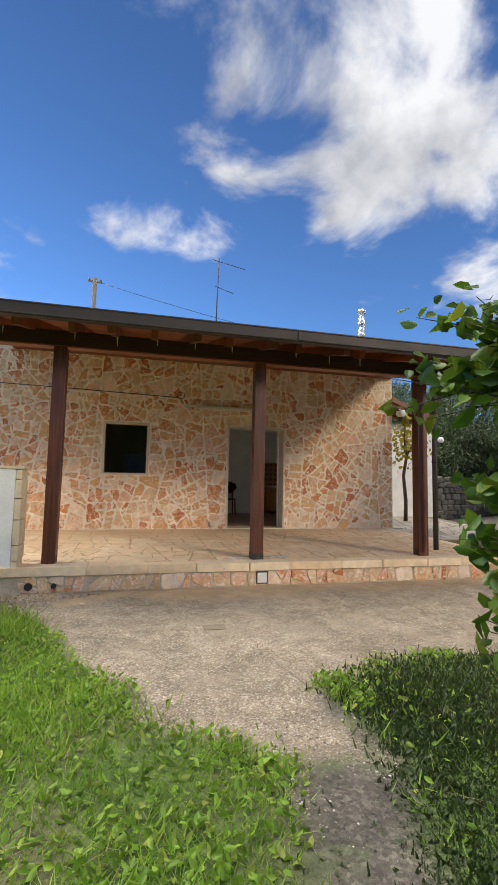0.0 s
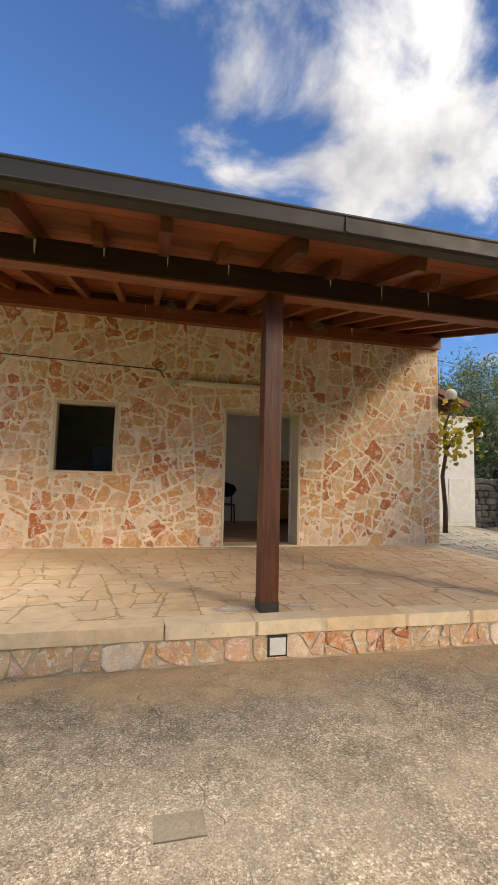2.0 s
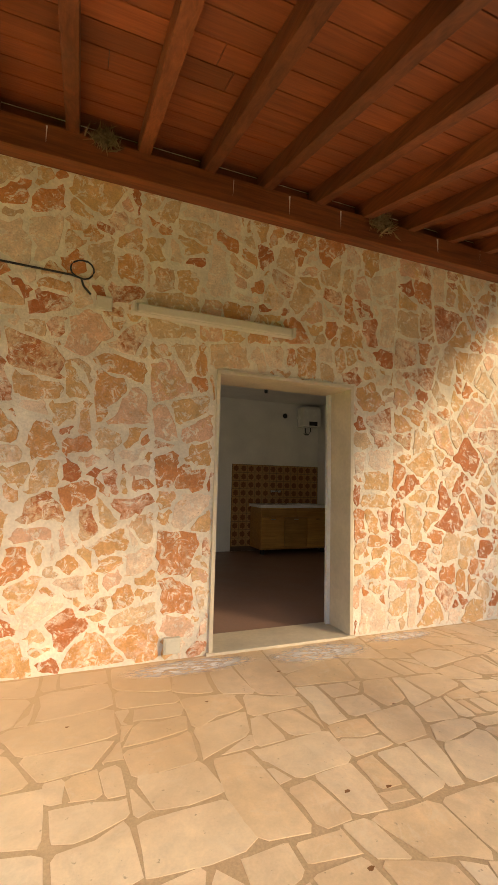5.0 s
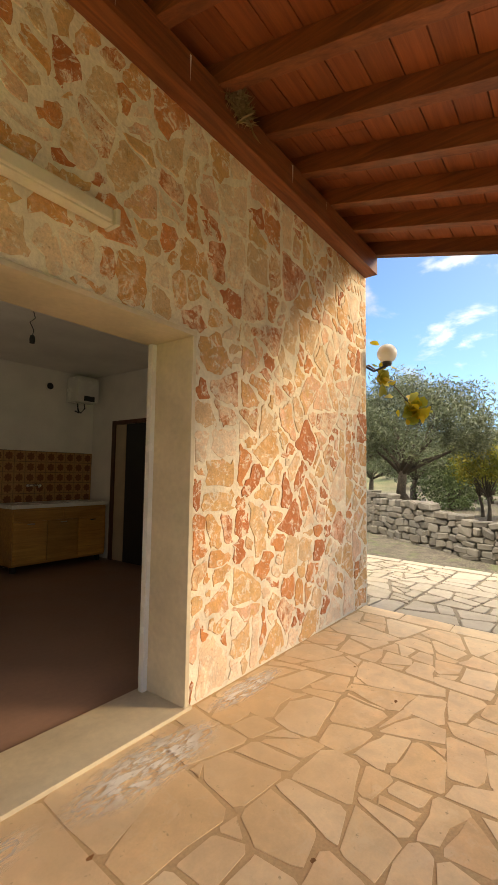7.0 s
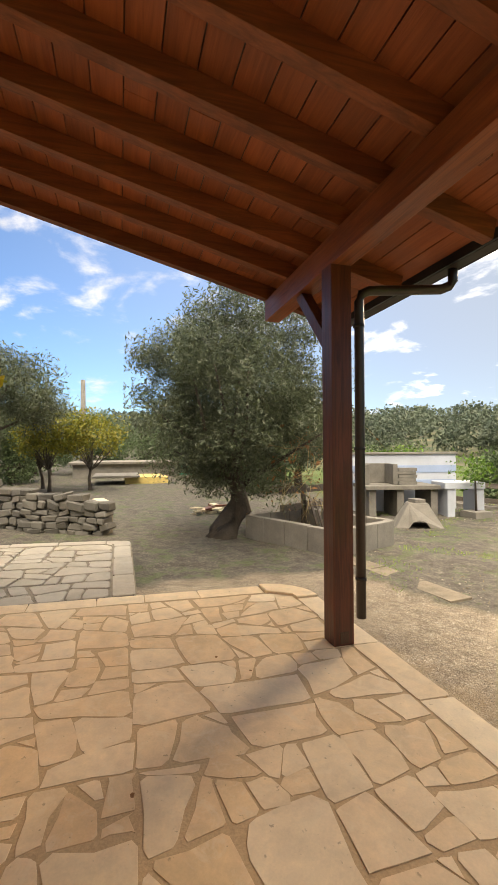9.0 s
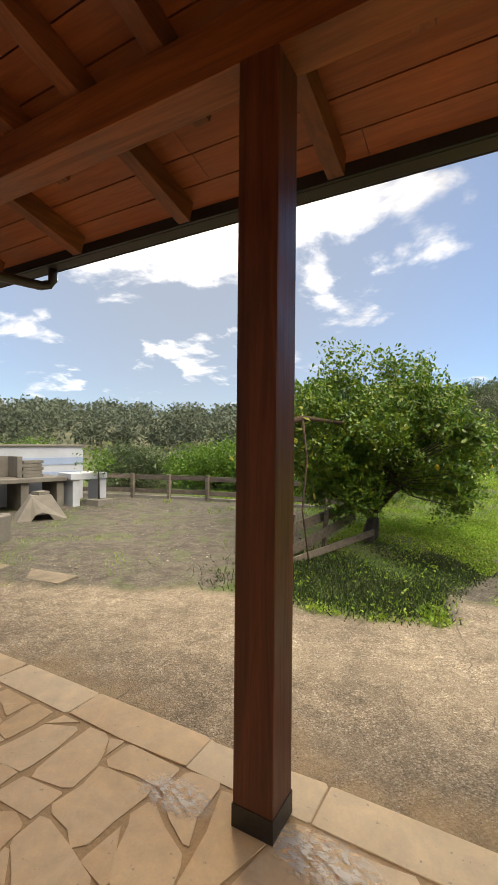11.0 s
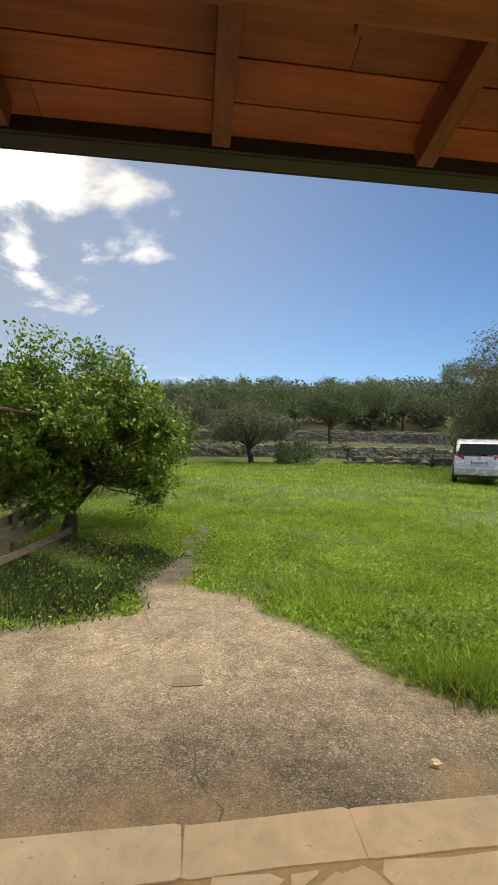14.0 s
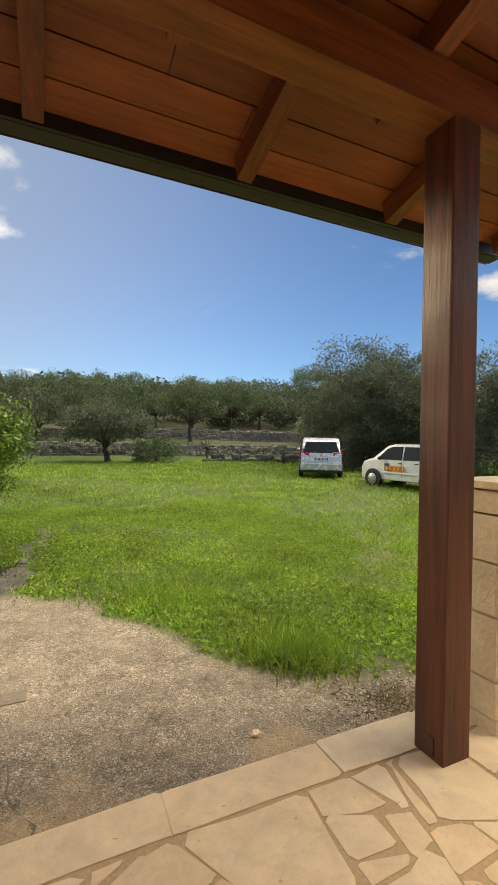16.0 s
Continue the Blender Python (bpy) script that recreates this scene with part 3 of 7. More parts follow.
def slab_bm(outline, place, thick, edge=0.006, tilt=(0, 0), bm=None):
    """A stone with a worn edge: place(u, v, h) puts it into the world."""
    bm = bm or bmesh.new()
    cx, cy = sum(p[0] for p in outline) / len(outline), sum(p[1] for p in outline) / len(outline)
    size = max(0.03, math.sqrt(area(outline)))
    k = 1 - 2.2 * edge / size
    lo = [bm.verts.new(place(u, v, -0.004)) for u, v in outline]
    mid = [bm.verts.new(place(u, v, (thick - edge) + (u - cx) * tilt[0] + (v - cy) * tilt[1])) for u, v in outline]
    hi = [bm.verts.new(place(cx + (u - cx) * k, cy + (v - cy) * k, thick + (u - cx) * tilt[0] + (v - cy) * tilt[1])) for u, v in outline]
    n = len(outline)
    for a, b in ((lo, mid), (mid, hi)):
        for i in range(n):
            bm.faces.new((a[i], a[(i + 1) % n], b[(i + 1) % n], b[i]))
    bm.faces.new(hi)
    return bm


def leaves(rng, pts, size, wide=0.4, spread=0.5, droop=0.0, full=False):
    """Folded leaf blades at points: corners and faces."""
    n = len(pts)
    way = rng.normal(size=(n, 3))
    way[:, 2] -= droop
    way /= np.linalg.norm(way, axis=1)[:, None]
    side = np.cross(way, rng.normal(size=(n, 3)))
    side /= np.linalg.norm(side, axis=1)[:, None] + 1e-9
    up = np.cross(side, way)
    s = size * rng.uniform(1 - spread, 1 + spread, (n, 1))
    if full:
        a, b = side * s * wide * 0.5, up * s * 0.09
        v = np.stack([pts - way * s * 0.5, pts - way * s * 0.24 + a * 0.85 + b, pts + way * s * 0.14 + a + b, pts + way * s * 0.5 - up * s * 0.08, pts + way * s * 0.14 - a + b, pts - way * s * 0.24 - a * 0.85 + b], 1).reshape(-1, 3)
        i = np.arange(n)[:, None] * 6
        return v, np.concatenate([i + np.array([[0, 1, 2]]), i + np.array([[0, 2, 3]]), i + np.array([[0, 3, 4]]), i + np.array([[0, 4, 5]])])
    v = np.stack([pts - way * s * 0.5, pts + side * s * wide * 0.5 + up * s * 0.10, pts + way * s * 0.5, pts - side * s * wide * 0.5 + up * s * 0.10], 1).reshape(-1, 3)
    i = np.arange(n)[:, None] * 4
    f = np.concatenate([i + np.array([[0, 1, 2]]), i + np.array([[0, 2, 3]])])
    return v, f


def crown_points(rng, centre, radii, clumps, per, tight, hollow=0.55, low=-0.8):
    """Leaf places in clumps spread over an uneven crown; also the clumps' centres."""
    c = []
    while len(c) < clumps:
        p = rng.normal(size=3)
        p /= np.linalg.norm(p)
        if p[2] < low:
            continue
        r = rng.uniform(hollow, 1.0) * (1 + 0.25 * noise.noise(Vector(p) * 1.6 + Vector(centre)))
        c.append(np.array(centre) + p * np.array(radii) * r)
    c = np.array(c)
    sizes = rng.uniform(0.55, 1.25, clumps)
    pts = np.repeat(c, per, 0) + np.clip(rng.normal(size=(clumps * per, 3)), -1.7, 1.7) * tight * np.repeat(sizes, per)[:, None] * np.array([1, 1, 0.8])
    return pts, c


def tree(name, label, base, crown, radii, leaf_mat, seed, clumps=70, per=120, leaf_size=0.10, wide=0.35, trunk=0.14, stems=1, lean=(0.0, 0.0), tight=0.26,
         bark=None, group="", droop=0.2, fork=0.45, low=-0.8, hollow=0.55, full=False):
    """A tree: a tapered, bent trunk with limbs, and a crown of leaf clumps with gaps."""
    rng = np.random.default_rng(seed)
    bark = bark or BARK
    ob = thing(name, label, "tree" if "bush" not in name else "bush", base, group)
    base, crown = np.array(base, float), np.array(crown, float)
    pts, centres = crown_points(rng, crown - base, radii, clumps, per, tight, hollow, low)
    bm = bmesh.new()
    for s in range(stems):
        a = rng.uniform(0, 6.28)
        foot = np.array([math.cos(a), math.sin(a), 0]) * (0 if stems == 1 else trunk * 1.6)
        top = (crown - base) * fork + np.array([lean[0], lean[1], 0]) * 0.4 + rng.normal(size=3) * 0.08
        mid = (foot + top) / 2 + np.array([lean[0], lean[1], 0]) * 0.6 + rng.normal(size=3) * 0.05
        tube([foot - np.array([0, 0, 0.15]), foot + (mid - foot) * 0.15, mid, top], [trunk * 1.7, trunk * 1.15, trunk * 0.92, trunk * 0.72], 10, bm)
        for c in centres[s::stems][: max(6, 16 // stems)]:
            k = top + (c - top) * 0.5 + rng.normal(size=3) * 0.14
            tube([top - (top - mid) * 0.15, top + (k - top) * 0.4 + rng.normal(size=3) * 0.05, k, c], [trunk * 0.5, trunk * 0.34, trunk * 0.2, trunk * 0.06], 6, bm)
    part("trunk", bm, bark, ob)
    v, f = leaves(rng, pts, leaf_size, wide, 0.45, droop, full)
    raw("crown", v, f, leaf_mat, ob)
    return ob


# ---- ground ----
PORCH_EDGE, PORCH_L, PORCH_R = -3.46, -4.2, 5.76
LOW = -0.38
DRIVE = [(-1.3, -3.0), (-1.3, -3.9), (-0.98, -4.45), (-0.6, -5.05), (-0.1, -5.9), (0.35, -6.5), (0.78, -7.05), (1.4, -7.05), (1.38, -6.35), (2.0, -5.98), (2.7, -5.92),
         (3.6, -6.05), (4.6, -5.6), (5.4, -5.25), (6.4, -4.85), (7.1, -4.3), (7.3, -2.5), (7.0, 0.0), (7.0, 9), (4, 9), (4, -3.0)]
YARD = [(3.7, -6.1), (4.6, -5.5), (5.4, -5.2), (6.5, -4.7), (9.8, -4.0), (16, -5.0), (13, -12.3), (5.2, -12.3), (3.9, -8.6)]
LANE_SIDE = [(6.2, -4.9), (9.5, -4.4), (15, -8.5), (60, -16), (60, 14), (6.2, 9), (6.2, -1.0)]
TRACK = [(15, -3.4), (45, -6), (45, 1.0), (15, -1.0)]
STONY = [(0.85, -6.6), (1.50, -6.4), (1.55, -6.9), (1.45, -7.3), (1.24, -7.65), (1.05, -8.1), (0.98, -8.6), (0.90, -9.2), (0.75, -10.5), (0.55, -10.5), (0.70, -9.2), (0.78, -8.4), (0.84, -7.6), (0.92, -7.1)]
STRIP = [(0.1, -3.4), (-1.6, -3.4), (-1.7, -4.3), (-1.15, -4.35), (-0.9, -3.9)]


def inside(poly, x, y):
    r = np.zeros(np.shape(x), bool)
    for (ax, ay), (bx, by) in zip(poly, poly[1:] + poly[:1]):
        hit = (ay > y) != (by > y)
        r ^= hit & (x < (bx - ax) * (y - ay) / (by - ay + 1e-12) + ax)
    return r


def wavy(x, y, k, s):
    return k * (np.sin(x * 3.1 * s + 1.3 * np.sin(y * 2.3 * s)) + np.sin(y * 3.7 * s + 1.7 * np.sin(x * 1.9 * s + 2.0)) + 0.6 * np.sin(x * 9.1 * s + y * 7.3 * s))


def rise(x, y):
    """The height of the ground."""
    x, y = np.asarray(x, float), np.asarray(y, float)
    z = np.full(np.broadcast(x, y).shape, LOW)
    z = z + 0.02 * np.clip(-8 - y, 0, 18)
    step = np.clip((14 - x) / 6, 0, 1)
    for at, h in ((-30.5, 0.95), (-37.0, 1.15), (-48.0, 0.8)):
        z = z + h * step * np.clip((at - y) / 0.8, 0, 1)
    far = np.hypot(x, y)
    z = z + np.clip(far - 45, 0, 90) * 0.095
    z = z + np.clip((x - 11) / 8, 0, 1) * np.clip((y - (0.35 * (x - 11) - 1.2)) / 1.2, 0, 1) * 0.35
    return z


def build_ground():
    def axis(a, b, fine, grow, end):
        c = list(np.arange(a, b + fine / 2, fine))
        s = fine
        while c[-1] < end:
            s *= grow
            c.append(c[-1] + s)
        s = fine
        while c[0] > -end:
            s *= grow
            c.insert(0, c[0] - s)
        return np.array(c)
    xs, ys = axis(-3, 9, 0.085, 1.10, 600), axis(-12, -2.5, 0.085, 1.10, 600)
    X, Y = np.meshgrid(xs, ys, indexing="ij")
    wx, wy = X + wavy(X, Y, 0.06, 1.5), Y + wavy(Y, X, 0.06, 1.3)
    Z = rise(X, Y)
    drive = np.maximum(inside(DRIVE, wx, wy), 0.8 * inside(STRIP, wx, wy))
    dirt = inside(YARD, wx, wy) | inside(TRACK, wx, wy) | inside(STRIP, wx, wy) | inside(STONY, wx, wy) | inside(LANE_SIDE, wx, wy)
    under = (X > PORCH_L) & (X < 8) & (Y > PORCH_EDGE) & (Y < 6)
    Z = Z + np.where((drive > 0.5) | under, 0, wavy(X, Y, 0.008, 1.0) + np.where(np.hypot(X, Y) < 40, 0.012, 0))
    v = np.stack([X, Y, Z], -1).reshape(-1, 3)
    n, m = len(xs), len(ys)
    i = (np.arange(n - 1)[:, None] * m + np.arange(m - 1)[None, :]).ravel()[:, None]
    ob = raw("ground", v, i + np.array([[0, m, m + 1, 1]]), GROUND)
    for key, val in (("drive", drive), ("dirt", dirt)):
        k = np.asarray(val, np.float32)
        for _ in range(2):
            k = 0.5 * k + 0.125 * (np.roll(k, 1, 0) + np.roll(k, -1, 0) + np.roll(k, 1, 1) + np.roll(k, -1, 1))
        ob.data.attributes.new(key, "FLOAT", "POINT").data.foreach_set("value", k.ravel().astype(np.float32))
    for p in ob.data.polygons:
        p.use_smooth = True
    setting(ob, "meadow soil, worn concrete forecourt and bare yard", "ground")


build_ground()

# ---- house ----
CORNER, WALL_L, WALL_TOP = 5.83, -4.3, 3.95
DX0, DX1, DH = 1.914, 3.188, 2.17
WX0, WX1, WZ0, WZ1 = -0.629, 0.277, 1.117, 2.157


def fall(y):
    """The porch floor falls away from the house."""
    return 0.02 * y


def build_house():
    front = part("wall_front", blocks((WALL_L, WX0, 0, 0.35, LOW, WALL_TOP), (WX0, WX1, 0, 0.35, LOW, WZ0), (WX0, WX1, 0, 0.35, WZ1, WALL_TOP), (WX1, DX0, 0, 0.35, LOW, WALL_TOP),
                                      (DX0, DX1, 0, 0.35, DH, WALL_TOP), (DX0, DX1, 0, 0.35, LOW, -0.03), (DX1, CORNER, 0, 0.35, LOW, WALL_TOP)), MORTAR)
    setting(front, "wall clad in cream, ochre and rusty split limestone", "stone wall")
    for nm, b, mt in (("wall_east", (CORNER - 0.3, CORNER, 0.353, 5.2, LOW, WALL_TOP), MORTAR), ("wall_north", (WALL_L, CORNER - 0.303, 4.55, 4.85, LOW, WALL_TOP), PLASTER),
                      ("wall_west", (WALL_L, WALL_L + 0.3, 0.353, 4.547, LOW, WALL_TOP), PLASTER), ("wall_partition", (0.9, 1.02, 0.354, 4.547, -0.02, 2.866), PLASTER)):
        setting(part(nm, blocks(b), mt), "plastered house wall", "wall")
    setting(part("ceiling", blocks((WALL_L + 0.3, CORNER - 0.303, 0.353, 4.547, 2.87, 3.05)), PLASTER), "white plastered room ceiling", "ceiling")
    setting(part("roof", blocks((WALL_L - 0.02, CORNER + 0.02, -0.02, 4.9, 3.953, 4.08), bevel=0.01), CONCRETE), "flat concrete roof over the house", "roof")
    setting(part("floor_inside", blocks((WALL_L + 0.3, CORNER - 0.303, 0.354, 4.547, -0.12, 0.0)), ROOM_FLOOR), "dim reddish tiled room floor", "floor")
    setting(part("lining_front", blocks((1.023, DX0 - 0.03, 0.353, 0.365, 0.003, 2.866), (DX1 + 0.03, CORNER - 0.306, 0.353, 0.365, 0.003, 2.866), (DX0 - 0.03, DX1 + 0.03, 0.353, 0.365, DH + 0.02, 2.866)), PLASTER),
            "plaster inside the front wall", "wall")
    setting(part("lining_east", blocks((CORNER - 0.315, CORNER - 0.303, 0.368, 3.05, 0.003, 2.866), (CORNER - 0.315, CORNER - 0.303, 4.0, 4.547, 0.003, 2.866), (CORNER - 0.315, CORNER - 0.303, 3.05, 4.0, 2.12, 2.866)), PLASTER),
            "plaster inside the side wall", "wall")
    return front


wall_front = build_house()


def build_door():
    """The marble lining of the doorway, standing open without a leaf."""
    d = thing("door_1", "open doorway lined with cream marble slabs", "doorway", kind="structure")
    t = 0.03
    part("jamb", blocks((DX0, DX0 + t, -0.02, 0.37, 0.02, DH - t), bevel=0.003), MARBLE, d)
    part("jamb", blocks((DX1 - t, DX1, -0.02, 0.37, 0.02, DH - t), bevel=0.003), MARBLE, d)
    part("lintel", blocks((DX0, DX1, -0.022, 0.37, DH - t + 0.001, DH), bevel=0.003), MARBLE, d)
    part("threshold", blocks((DX0 - 0.02, DX1 + 0.02, -0.03, 0.37, -0.03, 0.019), bevel=0.004), MARBLE, d)
    for x in (DX0 + t, DX1 - t - 0.035):
        part("stop", blocks((x, x + 0.035, 0.30, 0.34, 0.02, DH - t - 0.002), bevel=0.003), WHITE_ENAMEL, d, "white painted stop strip")
    w = thing("window_1", "bare window opening framed with pale marble", "window", kind="structure")
    e = 0.045
    part("sill", blocks((WX0 - 0.02, WX1 + 0.02, -0.035, 0.36, WZ0 - 0.03, WZ0 + 0.004), bevel=0.003), MARBLE, w)
    part("jamb", blocks((WX0, WX0 + e, -0.016, 0.16, WZ0 + 0.005, WZ1 - e), bevel=0.003), MARBLE, w)
    part("jamb", blocks((WX1 - e, WX1, -0.016, 0.16, WZ0 + 0.005, WZ1 - e), bevel=0.003), MARBLE, w)
    part("lintel", blocks((WX0, WX1, -0.018, 0.16, WZ1 - e + 0.001, WZ1), bevel=0.003), MARBLE, w)


build_door()


def build_porch_floor():
    rim = []
    for a in range(0, 91, 15):
        rim.append((PORCH_R - 0.45 + 0.45 * math.sin(radians(a)), PORCH_EDGE + 0.45 - 0.45 * math.cos(radians(a))))
    out = [(PORCH_L, -0.001), (PORCH_L, PORCH_EDGE), *rim, (PORCH_R, -0.001)]
    bm = prism([(x, y) for x, y in out], "z", 0, 1)
    for v in bm.verts:
        inset = 0.05
        if v.co.z > 0.5:
            v.co.z = fall(v.co.y) - 0.002
        else:
            v.co.z = LOW - 0.1
        v.co.y = max(v.co.y, PORCH_EDGE + inset)
        v.co.x = min(v.co.x, PORCH_R - inset)
    ob = part("floor_porch", bm, PAVE_JOINT)
    setting(ob, "porch floor of crazy-laid cream limestone slabs with earth joints", "paved floor")
    bm = prism([(PORCH_R + 0.004, -1.80), (8.28, -1.80), (8.36, -1.74), (8.40, -1.60), (8.75, 1.2), (9.6, 3.7), (CORNER, 3.7), (CORNER, 0.0), (PORCH_R + 0.004, 0.0)], "z", LOW - 0.1, -0.045)
    ter = part("floor_terrace", bm, TERRACE_JOINT)
    setting(ter, "terrace of pale crazy paving with dark open joints", "paved floor")
    return ob, ter


porch_floor, terrace_floor = build_porch_floor()

# ---- wooden porch ----
RAFTERS = [0.77 + (0.4935 if k > 0 else 0.51) * k for k in range(-6, 10)] + [5.80]
PF, PN = -3.26, -3.10
ROOF_L, ROOF_R = -2.45, 5.93


def under(y):
    """The underside of the rafters."""
    return 3.70 + (y + 0.1) * 0.26


def build_porch():
    p = thing("wooden_porch", "dark-stained timber porch roof on squared posts along the stone house", "porch")
    for x, shoe in ((1.758, 0.085), (-0.915, 0.0), (4.36, 0.0)):
        post = part("post", bar((x, -3.18, fall(-3.18)), (x, -3.18, 2.695), 0.16, 0.16, 0.008, up=(0, 1, 0)), POST_WOOD, p, "red-brown stained square post")
        if shoe:
            part("shoe", blocks((x - 0.083, x + 0.083, -3.263, -3.097, fall(-3.18), fall(-3.18) + shoe), bevel=0.002), STEEL, post, "dark steel post shoe")
        else:
            for y, s in ((-3.262, -1), (-3.098, 1)):
                sx = 1 if x < 0 else -1
                part("fixing_plate", blocks((x + sx * 0.081 - 0.003, x + sx * 0.081 + 0.003, -3.215, -3.15, fall(-3.18) + 0.02, fall(-3.18) + 0.10), bevel=0.001), RUST, post, "rusty perforated plate") if s > 0 else None
    part("front_beam", bar((ROOF_L + 0.1, -3.18, 2.79), (5.78, -3.18, 2.79), 0.16, 0.215), BEAM_WOOD, p)
    # thin near-black board laid over the beam's outer side
    part("weathered_face", blocks((ROOF_L + 0.1, 5.78, -3.266, -3.2605, 2.70, 2.895), bevel=0.001), DARK_WOOD, p, "near-black outer face")
    part("wall_beam", bar((ROOF_L + 0.1, -0.075, 3.59), (5.80, -0.075, 3.59), 0.14, 0.215), BEAM_WOOD, p)
    part("frieze_board", blocks((ROOF_L + 0.1, 5.80, -0.014, -0.003, 3.66, 3.85)), BEAM_WOOD, p)
    part("brace", bar((4.40, -3.18, 2.08), (4.98, -3.18, 2.70), 0.09, 0.10), POST_WOOD, p)
    h = 0.14
    for i, x in enumerate(RAFTERS):
        long = i % 2 == 0 or x > 5.5
        y1 = -3.97 if long else -3.47
        part("rafter", bar((x, -0.005, under(-0.005) + h / 2), (x, y1, under(y1) + h / 2), 0.088, h, 0.005), RAFTER_WOOD, p)
    deck = thing("board_ceiling", "orange-brown boards above the porch rafters", "ceiling", kind="structure")
    rng = random.Random(4)
    k, w = 0.0, 0.185
    while k < 4.02:
        x = ROOF_L
        while x < ROOF_R - 0.01:
            ln = min(rng.uniform(2.2, 4.2), ROOF_R - x)
            y0, y1 = -k - 0.001, -min(k + w, 4.05) + 0.001
            mid = (y0 + y1) / 2
            part("board", bar((x + 0.002, mid, under(mid) + h + 0.013 + rng.uniform(0, 0.002)), (x + ln - 0.002, mid, under(mid) + h + 0.013), y0 - y1, 0.02, 0.001, up=(0, -0.2516, 0.9678)), BOARD_WOOD, deck)
            x += ln
        k += w
    z = lambda y: under(y) + h + 0.026
    part("roof_covering", prism([(0.0, z(0.0)), (-4.09, z(-4.09)), (-4.09, z(-4.09) + 0.05), (0.0, z(0.0) + 0.05)], "x", ROOF_L - 0.01, ROOF_R + 0.02, 0.004), ROOF_SHEET, p, "brown sheet roof")
    part("fascia", blocks((ROOF_L, ROOF_R, -4.075, -4.052, 2.75, 2.835), bevel=0.002), BLACK, p)
    prof = [(-4.078, 2.872), (-4.078, 2.748), (-4.17, 2.742), (-4.19, 2.76), (-4.197, 2.862), (-4.205, 2.872), (-4.205, 2.884), (-4.187, 2.884), (-4.183, 2.770), (-4.165, 2.754), (-4.086, 2.758), (-4.086, 2.872)]
    for x0, x1 in ((ROOF_L - 0.03, 1.985), (1.99, ROOF_R + 0.04)):
        g = part("gutter", prism(prof, "x", x0, x1), GUTTER, p, "grey-brown folded metal gutter")
        part("lip", tube([(x0, -4.196, 2.752), (x1, -4.196, 2.752)], 0.006, 6), GUTTER, g)
        if x0 > 0:
            part("joint_cover", blocks((1.979, 1.996, -4.2075, -4.19, 2.757, 2.86), bevel=0.001), GUTTER, g)
    pts = [(4.26, -4.14, 2.76), (4.26, -4.14, 2.66), (4.27, -4.11, 2.615), (4.30, -4.06, 2.595), (4.43, -3.50, 2.575), (4.445, -3.445, 2.55), (4.45, -3.425, 2.49), (4.45, -3.42, 1.2), (4.45, -3.42, 0.05)]
    pipe = part("downpipe", tube(pts, 0.038, 14), PIPE, p, "dark brown metal downpipe")
    for zz in (0.35, 1.35, 2.3):
        part("clip", tube([(4.45, -3.42, zz - 0.012), (4.45, -3.42, zz + 0.012)], 0.043, 14), STEEL, pipe)
    return p


build_porch()

# ---- parapet ----
par = thing("parapet", "low whitewashed garden wall with stone cap beside the porch", "garden wall", kind="structure")
part("body", blocks((-4.3, -1.30, -3.42, -3.17, LOW - 0.05, 1.09), bevel=0.008), WHITEWASH, par)
part("inner_face", blocks((-4.3, -1.30, -3.168, -3.145, -0.1, 1.09), bevel=0.004), BEIGE_WALL, par, "beige rendered inner face")
part("cap", blocks((-4.3, -1.2, -3.44, -3.13, 1.093, 1.13), bevel=0.008), CREAM_WALL, par, "cream stone capping")
zz = LOW
rnd = random.Random(8)
while zz < 1.08:
    hh = min(rnd.uniform(0.17, 0.30), 1.089 - zz)
    part("stone", blocks((-1.298, -1.215 - rnd.uniform(0, 0.02), -3.425, -3.145, zz + 0.004, zz + hh - 0.004), bevel=0.012), CREAM_WALL, par)
    zz += hh

# ---- things on the front wall ----


